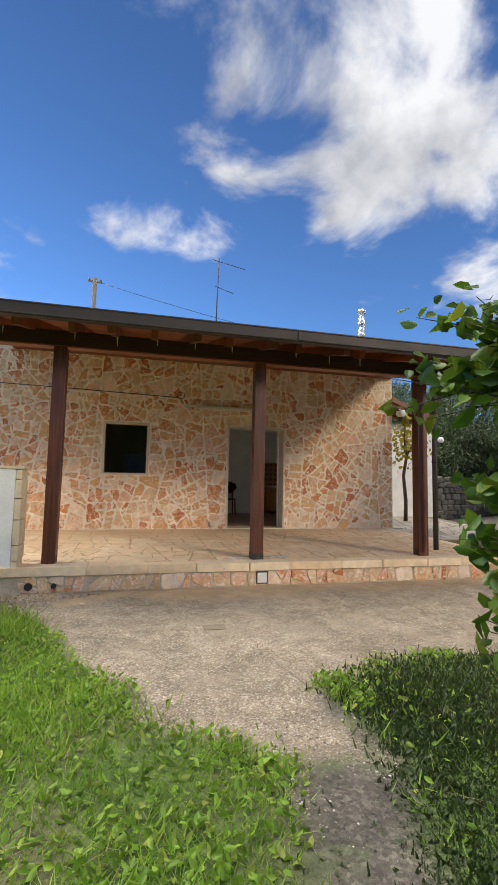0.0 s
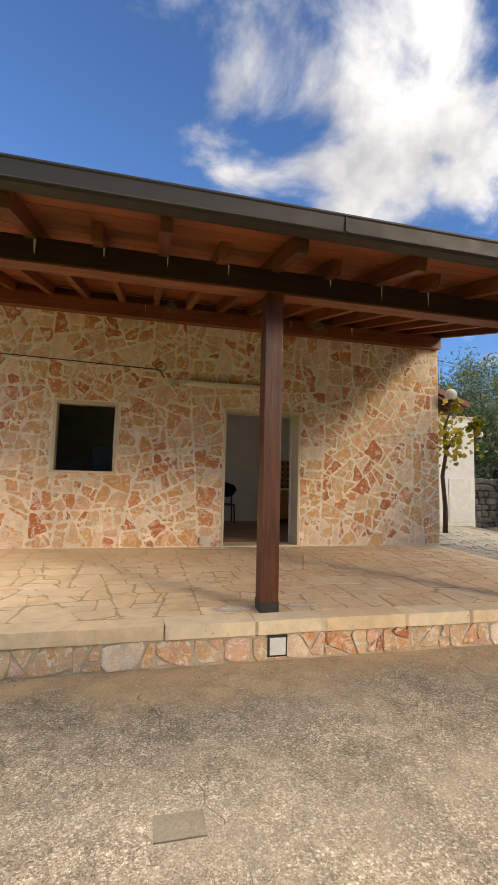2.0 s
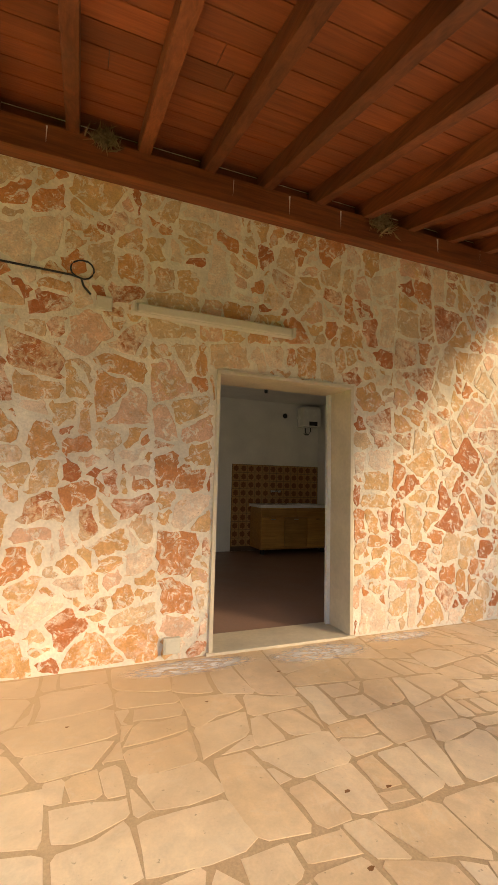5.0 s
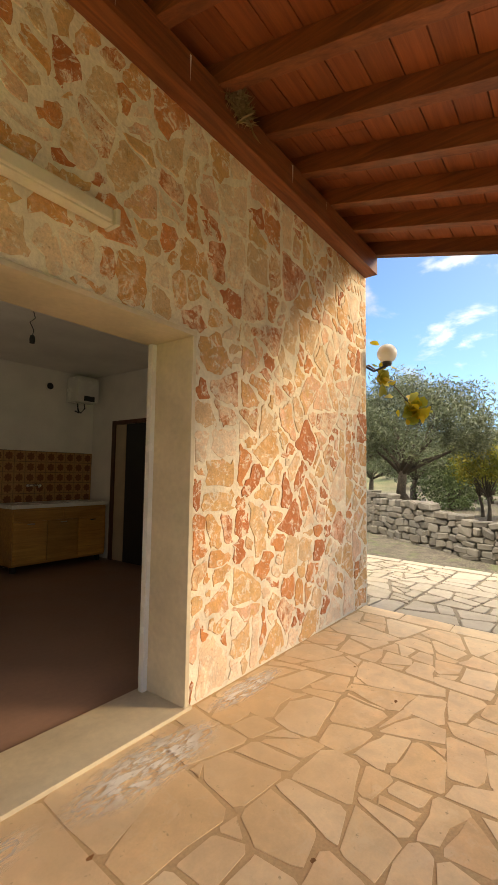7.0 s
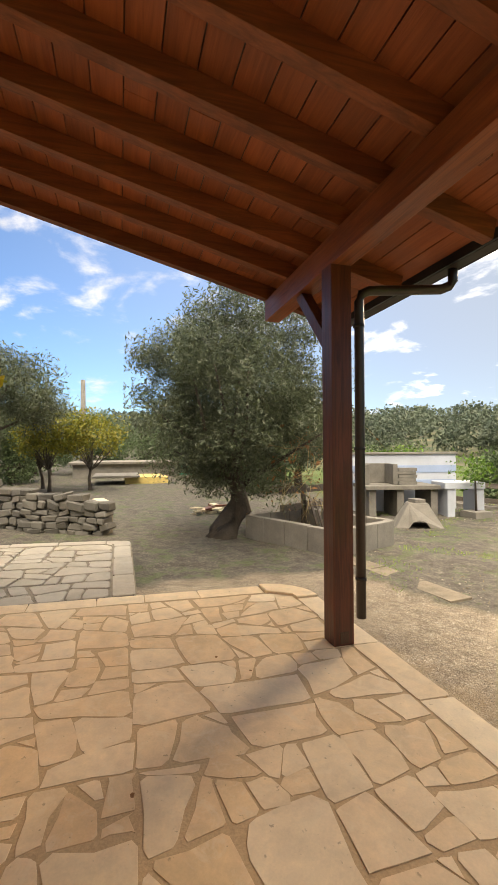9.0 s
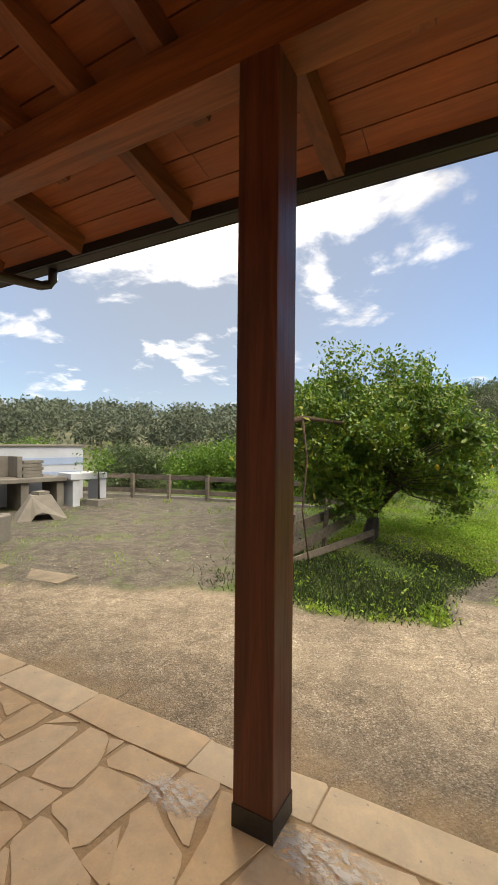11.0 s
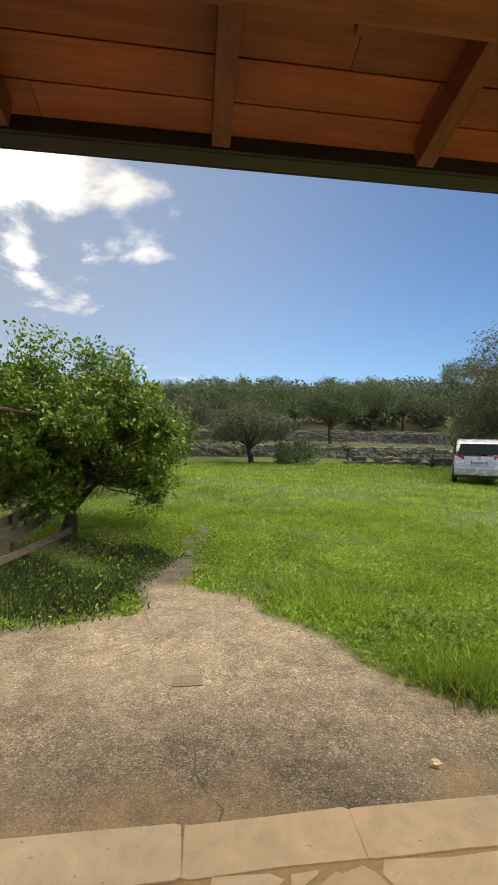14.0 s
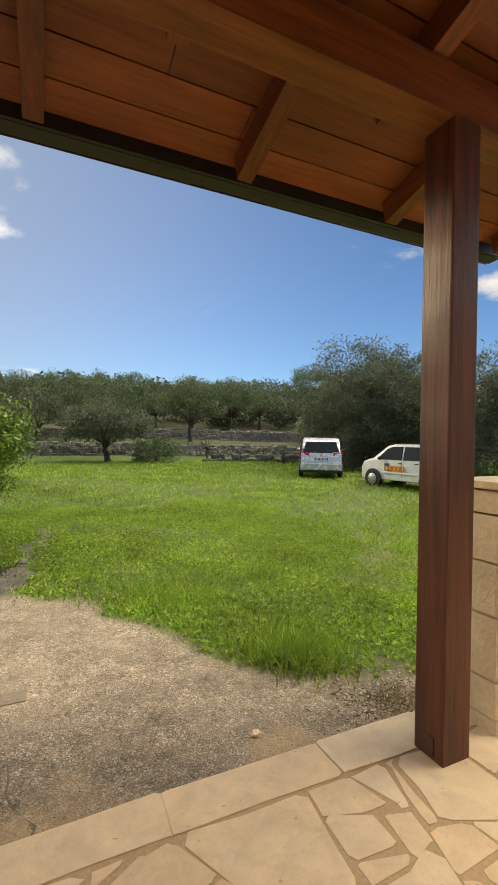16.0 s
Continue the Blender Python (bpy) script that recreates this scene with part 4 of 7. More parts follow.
def wall_fixtures():
    f = thing("fluorescent_lamp", "ivory plastic tube lamp fixed above the doorway", "wall lamp")
    part("body", blocks((1.25, 2.54, -0.085, -0.015, 2.50, 2.575), bevel=0.018), PLASTIC, f)
    part("cover", blocks((1.275, 2.515, -0.108, -0.087, 2.507, 2.568), bevel=0.009), PLASTIC, f, "yellowed diffuser")
    for x in (1.245, 2.545):
        part("end_cap", blocks((x - 0.012, x + 0.012, -0.112, -0.014, 2.497, 2.578), bevel=0.008), PLASTIC, f)
    j = thing("junction_box", "grey plastic junction box low on the stone wall", "junction box")
    part("body", blocks((1.57, 1.69, -0.05, -0.012, 0.055, 0.165), bevel=0.006), PLASTIC, j)
    part("lid", blocks((1.582, 1.678, -0.058, -0.0505, 0.066, 0.154), bevel=0.003), PLASTIC, j)
    j = thing("junction_box", "square ivory junction box beside the tube lamp", "junction box")
    part("body", blocks((0.99, 1.10, -0.04, -0.012, 2.50, 2.60), bevel=0.006), PLASTIC, j)
    part("lid", blocks((1.0, 1.09, -0.047, -0.0405, 2.51, 2.59), bevel=0.003), PLASTIC, j)
    c = [(-3.0, -0.022, 2.80), (-1.0, -0.024, 2.765), (0.2, -0.024, 2.735), (0.82, -0.024, 2.72), (0.88, -0.026, 2.705), (0.90, -0.03, 2.65), (0.95, -0.026, 2.60)]
    tagged(part("wall_cable", tube(c, 0.008, 8), BLACK), "black cable clipped along the stone wall", "cable")
    c = [(0.885 + 0.078 * math.sin(k * 0.42), -0.028 - 0.022 * math.sin(k * 0.21), 2.765 + (0.072 + 0.004 * math.sin(k * 1.3)) * math.cos(k * 0.42)) for k in range(17)]
    tagged(part("cable_coil", tube(c, 0.006, 8), BLACK), "loose loop of black cable hanging on the wall", "cable")
    m = thing("meter_hatch", "small white steel hatch set into the porch riser", "hatch")
    part("frame", blocks((1.695, 1.855, -3.455, -3.425, -0.345, -0.185), bevel=0.003), STEEL, m)
    part("door", blocks((1.71, 1.84, -3.463, -3.4555, -0.33, -0.20), bevel=0.003), WHITE_ENAMEL, m)
    s = thing("bird_nest", "ragged straw bird nest stuck on the wall beam", "nest")
    rng = np.random.default_rng(5)
    pts = np.array([3.38, -0.165, 3.665]) + rng.normal(size=(420, 3)) * np.array([0.055, 0.02, 0.04])
    v, q = leaves(rng, pts, 0.11, 0.03, 0.5, 0.4)
    raw("straw", v, q, NEST_STRAW, s)
    s2 = thing("bird_nest", "ragged straw bird nest stuck on the wall beam", "nest")
    pts = np.array([0.98, -0.165, 3.69]) + rng.normal(size=(260, 3)) * np.array([0.04, 0.015, 0.025])
    v, q = leaves(rng, pts, 0.11, 0.03, 0.5, 0.4)
    raw("straw", v, q, NEST_STRAW, s2)
    for x in (0.6, 1.95, 2.45, 2.95, 3.42, 4.05, 4.6):
        v = [(x + rng.normal() * 0.006, -0.1475, 3.68), (x + 0.012, -0.1475, 3.68), (x + 0.006, -0.1475, 3.68 - rng.uniform(0.08, 0.17))]
        ob = raw("bird_dropping", v, [[0, 1, 2]], LIME_SPLASH)
        tagged(ob, "white streak of bird lime on the wall beam", "stain", kind="stuff")
    for x in (-1.6, -0.75, -0.22, 0.30, 0.81, 1.33, 2.28, 2.8, 3.3):
        w = 0.006 + 0.006 * rng.random()
        v = [(x - w, -3.2672, 2.885), (x + w, -3.2672, 2.885), (x + w * 0.4, -3.2672, 2.885 - rng.uniform(0.07, 0.16)), (x - w * 0.5, -3.2672, 2.885 - rng.uniform(0.05, 0.12))]
        tagged(raw("bird_dropping", v, [[0, 1, 2, 3]], LIME_SPLASH), "white streak of bird lime on the front beam", "stain", kind="stuff")
    # lime splashes under the nests and by the posts
    for x, y, sx, sy in ((1.75, -0.17, 0.55, 0.14), (2.75, -0.22, 0.50, 0.17), (3.6, -0.13, 0.4, 0.10), (1.5, -3.13, 0.24, 0.12), (2.1, -3.1, 0.2, 0.10)):
        bm = bmesh.new()
        bm.faces.new([bm.verts.new((math.cos(a), math.sin(a), 0)) for a in np.arange(0, 6.2, 0.26)])
        ob = part("lime_splash", bm, LIME_PATCH)
        ob.matrix_world = Matrix.Translation((x, y, fall(y) + 0.0075)) @ Matrix.Rotation(0.02, 4, "X") @ Matrix.Diagonal((sx, sy, 1, 1))
        tagged(ob, "dried white lime splash on the paving", "stain", kind="stuff")

wall_fixtures()

# ---- room behind the doorway ----


def build_room():
    Y = 4.548
    b = thing("backsplash", "brown patterned tiles on the kitchen wall", "tiles", kind="structure")
    part("grout", blocks((3.67, 5.512, Y - 0.008, Y, 0.003, 1.62)), TILE_GROUT, b)
    s = 0.153
    face = blocks((-0.0735, 0.0735, -0.006, 0, -0.0735, 0.0735), bevel=0.002)
    fm = bpy.data.meshes.new("tile")
    face.to_mesh(fm)
    fm.materials.append(TILE_FACE)
    ring = bmesh.new()
    petal = [0.052 + 0.008 * math.cos(8 * t) for t in np.arange(0, 6.28, 0.1963)]
    ring.faces.new([ring.verts.new((q * math.cos(0.1963 * k), -0.0075, q * math.sin(0.1963 * k))) for k, q in enumerate(petal)])
    rm = bpy.data.meshes.new("flower")
    ring.to_mesh(rm)
    rm.materials.append(TILE_RING)
    for i in range(12):
        for k in range(10):
            t = new("tile", fm)
            t.parent, t.location = b, (3.75 + i * s, Y - 0.008, 1.54 - k * s)
            fl = new("flower", rm)
            fl.parent = t
    c = thing("sink_cabinet", "orange-brown wooden sink unit with white ceramic top", "kitchen unit", (4.75, 4.27, 0))
    part("body", blocks((-0.69, 0.69, -0.25, 0.26, 0.09, 0.83), bevel=0.004), CABINET, c)
    for x in (-0.46, 0.0, 0.46):
        d = part("door", blocks((x - 0.222, x + 0.222, -0.272, -0.2515, 0.12, 0.66), bevel=0.004), CABINET, c)
        part("handle", blocks((x - 0.05, x + 0.05, -0.285, -0.273, 0.62, 0.635), bevel=0.003), CHROME, d)
    for x in (-0.345, 0.345):
        part("drawer", blocks((x - 0.335, x + 0.335, -0.27, -0.2515, 0.68, 0.81), bevel=0.004), CABINET, c)
    for x in (-0.62, 0.62):
        part("foot", blocks((x - 0.03, x + 0.03, -0.2, -0.14, 0.0, 0.089)), BLACK, c)
    top = part("sink_top", blocks((-0.72, 0.72, -0.29, 0.265, 0.832, 0.885), bevel=0.012), WHITE_ENAMEL, c, "white ceramic sink top")
    part("basin_rim", blocks((0.02, 0.5, -0.2, 0.15, 0.886, 0.897), bevel=0.005), WHITE_ENAMEL, top)
    t = thing("wall_tap", "chrome mixer tap on the tiled wall", "tap", (4.55, 4.54, 1.12))
    part("body", tube([(-0.09, -0.03, 0), (0.09, -0.03, 0)], 0.018, 10), CHROME, t)
    part("spout", tube([(0, -0.03, 0), (0, -0.12, 0.03), (0, -0.2, 0.0), (0, -0.2, -0.03)], 0.012, 8), CHROME, t)
    for x in (-0.09, 0.09):
        part("knob", ball(0.028, (x, -0.06, 0), sub=2), CHROME, t)
    h = thing("water_heater", "white square electric water heater high on the wall", "water heater", (5.2, 4.36, 2.58))
    part("body", blocks((-0.19, 0.19, -0.15, 0.185, -0.19, 0.21), bevel=0.06), WHITE_ENAMEL, h)
    part("control", blocks((-0.08, 0.10, -0.158, -0.1515, -0.17, -0.09), bevel=0.003), BLACK, h)
    for x in (-0.06, 0.06):
        part("hose", tube([(x, 0.05, -0.19), (x, 0.04, -0.26), (x * 0.3, 0.08, -0.33), (x * 0.5, 0.16, -0.30)], 0.011, 8), STEEL, h)
    v = thing("flue_hole", "round dark flue hole high in the kitchen wall", "vent", (4.75, 4.54, 2.61))
    part("ring", tube([(0, 0.005, 0), (0, -0.012, 0)], 0.065, 20), PLASTER, v)
    part("hole", tube([(0, -0.0125, 0), (0, -0.016, 0)], 0.05, 20), BLACK, v)
    l = thing("bulb_pendant", "bare bulb holder hanging on a twisted wire", "ceiling lamp", (3.35, 2.3, 2.868))
    part("rose", tube([(0, 0, 0), (0, 0, -0.02)], 0.03, 12), PLASTIC, l)
    part("wire", tube([(0, 0, -0.02), (0.02, 0, -0.08), (-0.025, 0.01, -0.13), (0.01, 0, -0.2), (0, 0, -0.26)], 0.004, 6), BLACK, l)
    part("holder", tube([(0, 0, -0.255), (0, 0, -0.29), (0, 0, -0.33)], [0.018, 0.026, 0.022], 12), BLACK, l)
    d = thing("door_2", "dark wooden doorway to an unlit side room", "doorway", kind="structure")
    x = CORNER - 0.32
    # solid black sheet on the wall, paints the side room's darkness
    part("recess", blocks((x + 0.002, x + 0.012, 3.1, 3.95, 0.003, 2.06)), BLACK, d, "black panel in place of the unlit opening")
    for y in (3.06, 3.94):
        part("jamb", blocks((x - 0.03, x + 0.001, y - 0.04, y + 0.04, 0.003, 2.12), bevel=0.004), DOOR_WOOD, d)
    part("head", blocks((x - 0.03, x + 0.001, 3.1, 3.9, 2.06, 2.12), bevel=0.004), DOOR_WOOD, d)
    part("reveal", blocks((x - 0.010, x + 0.0015, 3.66, 3.898, 0.01, 2.055), bevel=0.002), BEIGE_WALL, d, "pale strip of the side room wall")
    setting(part("baseboard", blocks((1.023, 3.66, Y - 0.012, Y, 0.003, 0.08), bevel=0.003), PLASTER), "pale skirting along the room wall", "skirting")
    ch = thing("chair", "dark chair with a black coat over its backrest", "chair", (2.72, 4.1, 0))
    for a, c2 in (((-0.19, -0.18), 0.45), ((0.19, -0.18), 0.45), ((-0.19, 0.18), 0.92), ((0.19, 0.18), 0.92)):
        part("leg", bar((a[0] * 1.1, a[1] * 1.1, 0), (a[0], a[1], c2), 0.035, 0.035, 0.004, up=(0, 1, 0)), DOOR_WOOD, ch)
    part("seat", blocks((-0.21, 0.21, -0.21, 0.21, 0.43, 0.47), bevel=0.01), DOOR_WOOD, ch)
    part("back_rail", blocks((-0.2, 0.2, 0.165, 0.195, 0.80, 0.92), bevel=0.006), DOOR_WOOD, ch)
    part("coat", ball(0.25, (0.02, 0.17, 0.80), (1.0, 0.42, 0.72), 3, 0.35, 3), CLOTH, ch, "black coat")
    # added upright panel, gives the window its bluish lower part
    bb = thing("bluish_panel", "grey-blue panel added behind the lower part of the window", "board")
    part("board", blocks((-0.25, 0.62, 1.75, 1.79, 0.003, 1.62), bevel=0.005), BLUE_PANEL, bb)


build_room()

# ---- roof things ----
a = thing("tv_antenna", "thin rooftop television antenna with two bare arms", "antenna", (1.9, 2.0, 4.08))
part("mast", tube([(0, 0, 0), (0.0, 0, 1.5), (0.03, 0, 2.86)], [0.02, 0.017, 0.012], 8), STEEL, a)
for z0, l, t in ((2.80, 0.95, 0.4), (2.08, 0.55, -0.1)):
    part("arm", tube([(-l * 0.15 + 0.02, 0, z0), (l * 0.85, 0.25, z0 - 0.03)], 0.009, 6), STEEL, a)
c = thing("chimney_pipe", "chimney pipe wrapped in crumpled aluminium foil", "chimney", (5.5, 0.85, 4.08))
part("pipe", tube([(0, 0, 0), (0, 0, 0.75)], 0.075, 14), CREAM_WALL, c)
bm = tube([(0, 0, 0.62 + 0.06 * k) for k in range(14)], [0.085 + 0.022 * ((k * 7) % 5 - 2) / 2 + (0.02 if k > 11 else 0) for k in range(14)], 16)
for v in bm.verts:
    v.co += Vector((noise.noise(v.co * 19), noise.noise(v.co * 17 + Vector((5, 0, 0))), 0)) * 0.022
part("foil_wrap", bm, FOIL, c)

# ---- yard behind the house corner ----


def build_corner():
    w = thing("garden_wall", "tall whitewashed wall with a grey steel hatch", "garden wall", kind="structure")
    part("body", blocks((CORNER + 0.03, 9.75, 3.72, 3.98, LOW - 0.1, 2.95), bevel=0.015), WHITEWASH, w)
    part("cap", blocks((CORNER + 0.03, 9.80, 3.69, 4.01, 2.953, 3.01), bevel=0.01), CREAM_WALL, w)
    part("hatch", blocks((8.9, 9.6, 3.695, 3.717, 0.05, 1.25), bevel=0.004), WHITE_ENAMEL, w, "white painted steel hatch")
    r = thing("lean_to_roof", "small red-brown eaves beside the house wall", "roof", kind="structure")
    part("eaves", prism([(7.0, 3.78), (8.95, 3.10), (8.95, 3.24), (7.0, 3.95)], "y", 2.9, 4.2, 0.01), RED_ROOF, r)
    for k in range(4):
        part("batten", bar((7.2, 3.0 + k * 0.3, 3.66), (8.8, 3.0 + k * 0.3, 3.10), 0.06, 0.07), RAFTER_WOOD, r)
    for i, (at, n) in enumerate((((5.95, -0.19, 2.65), (5.83, 0.06)), ((10.05, 3.85, 2.55), (9.77, 3.85)))):
        g = thing("globe_lamp", "opal white globe lamp on a black wall bracket", "outdoor lamp", group="globe lamps")
        part("globe", ball(0.105, at, sub=4), GLOBE, g)
        part("collar", tube([(at[0], at[1], at[2] - 0.13), (at[0], at[1], at[2] - 0.085)], [0.045, 0.055], 12), BLACK, g)
        part("bracket", tube([(n[0], n[1], at[2] - 0.10), ((n[0] + at[0]) / 2, (n[1] + at[1]) / 2, at[2] - 0.19), (at[0], at[1], at[2] - 0.13)], 0.014, 8), BLACK, g)
    v = thing("grape_vine", "climbing vine with yellow autumn leaves at the house corner", "vine", (7.46, 2.0, -0.045))
    rng = np.random.default_rng(21)
    bm = tube([(0, 0, -0.1), (0.03, 0.02, 0.6), (-0.05, 0.0, 1.3), (0.03, -0.05, 1.9), (-0.15, -0.2, 2.35)], [0.06, 0.05, 0.045, 0.04, 0.03], 8)
    tube([(0.03, -0.05, 1.9), (0.35, 0.0, 2.3), (0.6, 0.0, 2.5)], [0.03, 0.02, 0.01], 6, bm)
    tube([(-0.15, -0.2, 2.35), (-0.7, -1.1, 2.55), (-1.3, -1.9, 2.65), (-1.30, -2.10, 2.5), (-1.15, -2.34, 2.15)], [0.025, 0.02, 0.012, 0.007, 0.004], 6, bm)
    part("stem", bm, VINE_BARK, v)
    pts = np.concatenate([np.array((0.15, 0.0, 2.15)) + rng.normal(size=(190, 3)) * (0.34, 0.25, 0.33), np.array((-0.3, -0.3, 2.2)) + rng.normal(size=(90, 3)) * (0.2, 0.2, 0.26),
                          np.array((-1.33, -2.08, 2.50)) + rng.normal(size=(30, 3)) * (0.05, 0.05, 0.11), np.array((-1.14, -2.36, 2.12)) + rng.normal(size=(55, 3)) * (0.065, 0.065, 0.075)])
    q, f = leaves(rng, pts, 0.11, 0.9, 0.35, 0.5, True)
    raw("foliage", q, f, YELLOW_LEAF, v)


build_corner()


def boulder_mesh(rng, w, d, h):
    bm = bmesh.new()
    bmesh.ops.create_cube(bm, size=1)
    for v in bm.verts:
        v.co = Vector((v.co.x * w, v.co.y * d, v.co.z * h)) * rng.uniform(0.78, 1.08) + Vector((rng.gauss(0, 0.05) * w, 0, rng.gauss(0, 0.06) * h))
    bmesh.ops.bevel(bm, geom=bm.edges[:], offset=min(w, h) * 0.16, segments=1, affect="EDGES")
    return bm


def dry_wall(name, label, line, heights, stone, seed, limit, back=1):
    """A dry-stone wall along a line: the first stones apart, the others joined."""
    rng = random.Random(seed)
    w = thing(name, label, "dry-stone wall")
    core = bmesh.new()
    rest = bmesh.new()
    made = 0
    for (ax, ay, az), (bx, by, bz), h0, h1 in zip(line, line[1:], heights, heights[1:]):
        ln = math.hypot(bx - ax, by - ay)
        ux, uy = (bx - ax) / ln, (by - ay) / ln
        ang = math.atan2(uy, ux)
        s = [core.verts.new(p) for p in ((ax, ay, az - 0.3), (bx, by, bz - 0.3), (bx, by, bz + h1 - 0.12), (ax, ay, az + h0 - 0.12))]
        t = [core.verts.new(v.co + Vector((-uy * 0.3 * back, ux * 0.3 * back, 0))) for v in s]
        for q in (s, t[::-1]):
            core.faces.new(q)
        core.faces.new((s[3], s[2], t[2], t[3]))
        core.faces.new((s[0], s[3], t[3], t[0]))
        core.faces.new((s[2], s[1], t[1], t[2]))
        z = 0.0
        while z < max(h0, h1):
            hh = stone * rng.uniform(0.55, 1.0)
            k = -rng.uniform(0, stone)
            while k < ln:
                wd = stone * rng.uniform(0.8, 2.0)
                f = min(max((k + wd / 2) / ln, 0), 1)
                if z < h0 + (h1 - h0) * f + rng.uniform(-0.08, 0.04):
                    bm = boulder_mesh(rng, wd * 1.02, 0.34, hh * 1.08)
                    m = Matrix.Translation((ax + ux * (k + wd / 2) + uy * rng.uniform(-0.03, 0.05), ay + uy * (k + wd / 2) - ux * rng.uniform(-0.03, 0.05), az + (bz - az) * f + z + hh / 2)) @ Matrix.Rotation(ang, 4, "Z") @ Matrix.Rotation(rng.gauss(0, 0.12), 4, "Y")
                    bm.transform(m)
                    if made < limit:
                        part("stone", bm, DRY_STONE, w)
                        made += 1
                    else:
                        me = bpy.data.meshes.new("tmp")
                        bm.to_mesh(me)
                        bm.free()
                        rest.from_mesh(me)
                        bpy.data.meshes.remove(me)
                k += wd
            z += hh
    part("core", core, TERRACE_JOINT, w)
    if rest.verts:
        tagged(part("rubble", rest, DRY_STONE_JOINED, w), kind="stuff")
    else:
        rest.free()
    return w


dry_wall("dry_stone_wall", "grey tumbled dry-stone wall beside the gravel lane", [(10.75, -1.35, LOW), (11.6, 0.1, LOW), (13.5, 2.9, LOW), (16.5, 6.4, LOW), (20, 10.5, LOW)], [0.62, 0.85, 1.2, 1.25, 1.25], 0.20, 31, 290, -1)
k = thing("stone_kerb", "blocky rendered end of the lane wall", "garden wall")
part("block", blocks((-0.55, 0.55, -0.14, 0.14, 0, 0.55), bevel=0.03, m=pose(12.2, -1.25, LOW, 0, 0, 12)), CREAM_WALL, k)

# ---- trees ----
ground_z = lambda x, y: float(rise(x, y))
lemon = tree("lemon_tree", "dense rounded lemon tree with glossy leaves and a few fruit", (3.0, -9.4, LOW), (2.88, -9.6, 1.36), (1.97, 1.97, 1.38), LEMON_LEAF, 11, clumps=350, per=240, leaf_size=0.064,
             wide=0.5, trunk=0.10, stems=2, tight=0.16, fork=0.36, low=-0.85, hollow=0.4, droop=0.5, full=True)
rng = np.random.default_rng(3)
for k in range(7):
    p = rng.normal(size=3)
    p /= np.linalg.norm(p)
    p = np.array((2.85, -9.55, 1.5)) + p * np.array((2.0, 2.0, 1.4)) * 0.97
    if p[2] < 0.5:
        continue
    f = part("lemon", ball(0.032, p - np.array((3.0, -9.4, LOW)), (1, 1, 1.3), 2), LEMON_SKIN, lemon)
# the low boughs that hang over the path: a twig with side shoots, leaves along them
bough_rng = np.random.default_rng(17)
for c, e in (((1.20, -7.86, 1.46), 0.10), ((1.24, -7.92, 1.54), 0.09), ((1.32, -7.98, 1.55), 0.11), ((1.34, -7.95, 1.42), 0.11), ((1.40, -7.98, 1.30), 0.12), ((1.48, -8.05, 1.5), 0.15), ((1.37, -7.93, 0.97), 0.09), ((1.36, -7.93, 0.84), 0.08),
             ((1.44, -7.97, 0.9), 0.10), ((1.46, -8.0, 1.1), 0.10), ((1.33, -7.98, 0.49), 0.055), ((1.55, -8.2, 1.75), 0.2), ((1.7, -8.3, 1.2), 0.2), ((1.45, -7.95, 0.70), 0.08)):
    loc = np.array(c) - np.array((3.0, -9.4, LOW))
    bm = tube([(-0.1, 0.1, 1.3), tuple(loc * 0.55 + np.array((0, 0, 0.45))), tuple(loc)], [0.03, 0.012, 0.003], 6)
    pts = []
    for q in range(7):
        tip = loc + bough_rng.normal(size=3) * e
        root = loc * 0.9 + np.array((0, 0, 0.06)) + bough_rng.normal(size=3) * e * 0.3
        tube([tuple(root), tuple((root + tip) / 2), tuple(tip)], [0.004, 0.003, 0.0015], 5, bm)
        pts.append(root + (tip - root) * bough_rng.uniform(0.1, 1.1, (15, 1)) + bough_rng.normal(size=(15, 3)) * 0.022)
    b = part("bough", bm, BARK, lemon)
    v, f = leaves(bough_rng, np.concatenate(pts), 0.075, 0.52, 0.35, 0.25, True)
    raw("foliage", v, f, LEMON_LEAF, b)

big = tree("olive_tree", "large leaning olive tree with a silvery crown beside the lane", (9.95, -3.8, LOW), (9.95, -3.85, 2.45), (2.0, 2.0, 2.15), OLIVE_LEAF, 41, clumps=430, per=250, leaf_size=0.082, wide=0.27,
           trunk=0.21, stems=2, tight=0.21, lean=(0.0, -0.3), fork=0.4, low=-0.95, hollow=0.35)
v, f = leaves(rng, np.array((-0.5, -1.2, 1.5)) + rng.normal(size=(170, 3)) * (0.5, 0.5, 0.5), 0.10, 0.5, 0.4, 0.5)
raw("dry_foliage", v, f, DRY_LEAF, big, "withered brown vine leaves")
bm = bmesh.new()
for k in range(60):
    a = np.array((-0.6, -1.2, 1.5)) + rng.normal(size=3) * (0.6, 0.5, 0.5)
    b = a + rng.normal(size=3) * 0.5 - np.array((0, 0, 0.3))
    tube([a, (a + b) / 2 + rng.normal(size=3) * 0.1, b], [0.006, 0.005, 0.003], 4, bm)
tagged(part("tangle", bm, STRAW, big, "bare tangled twigs"), kind="stuff")

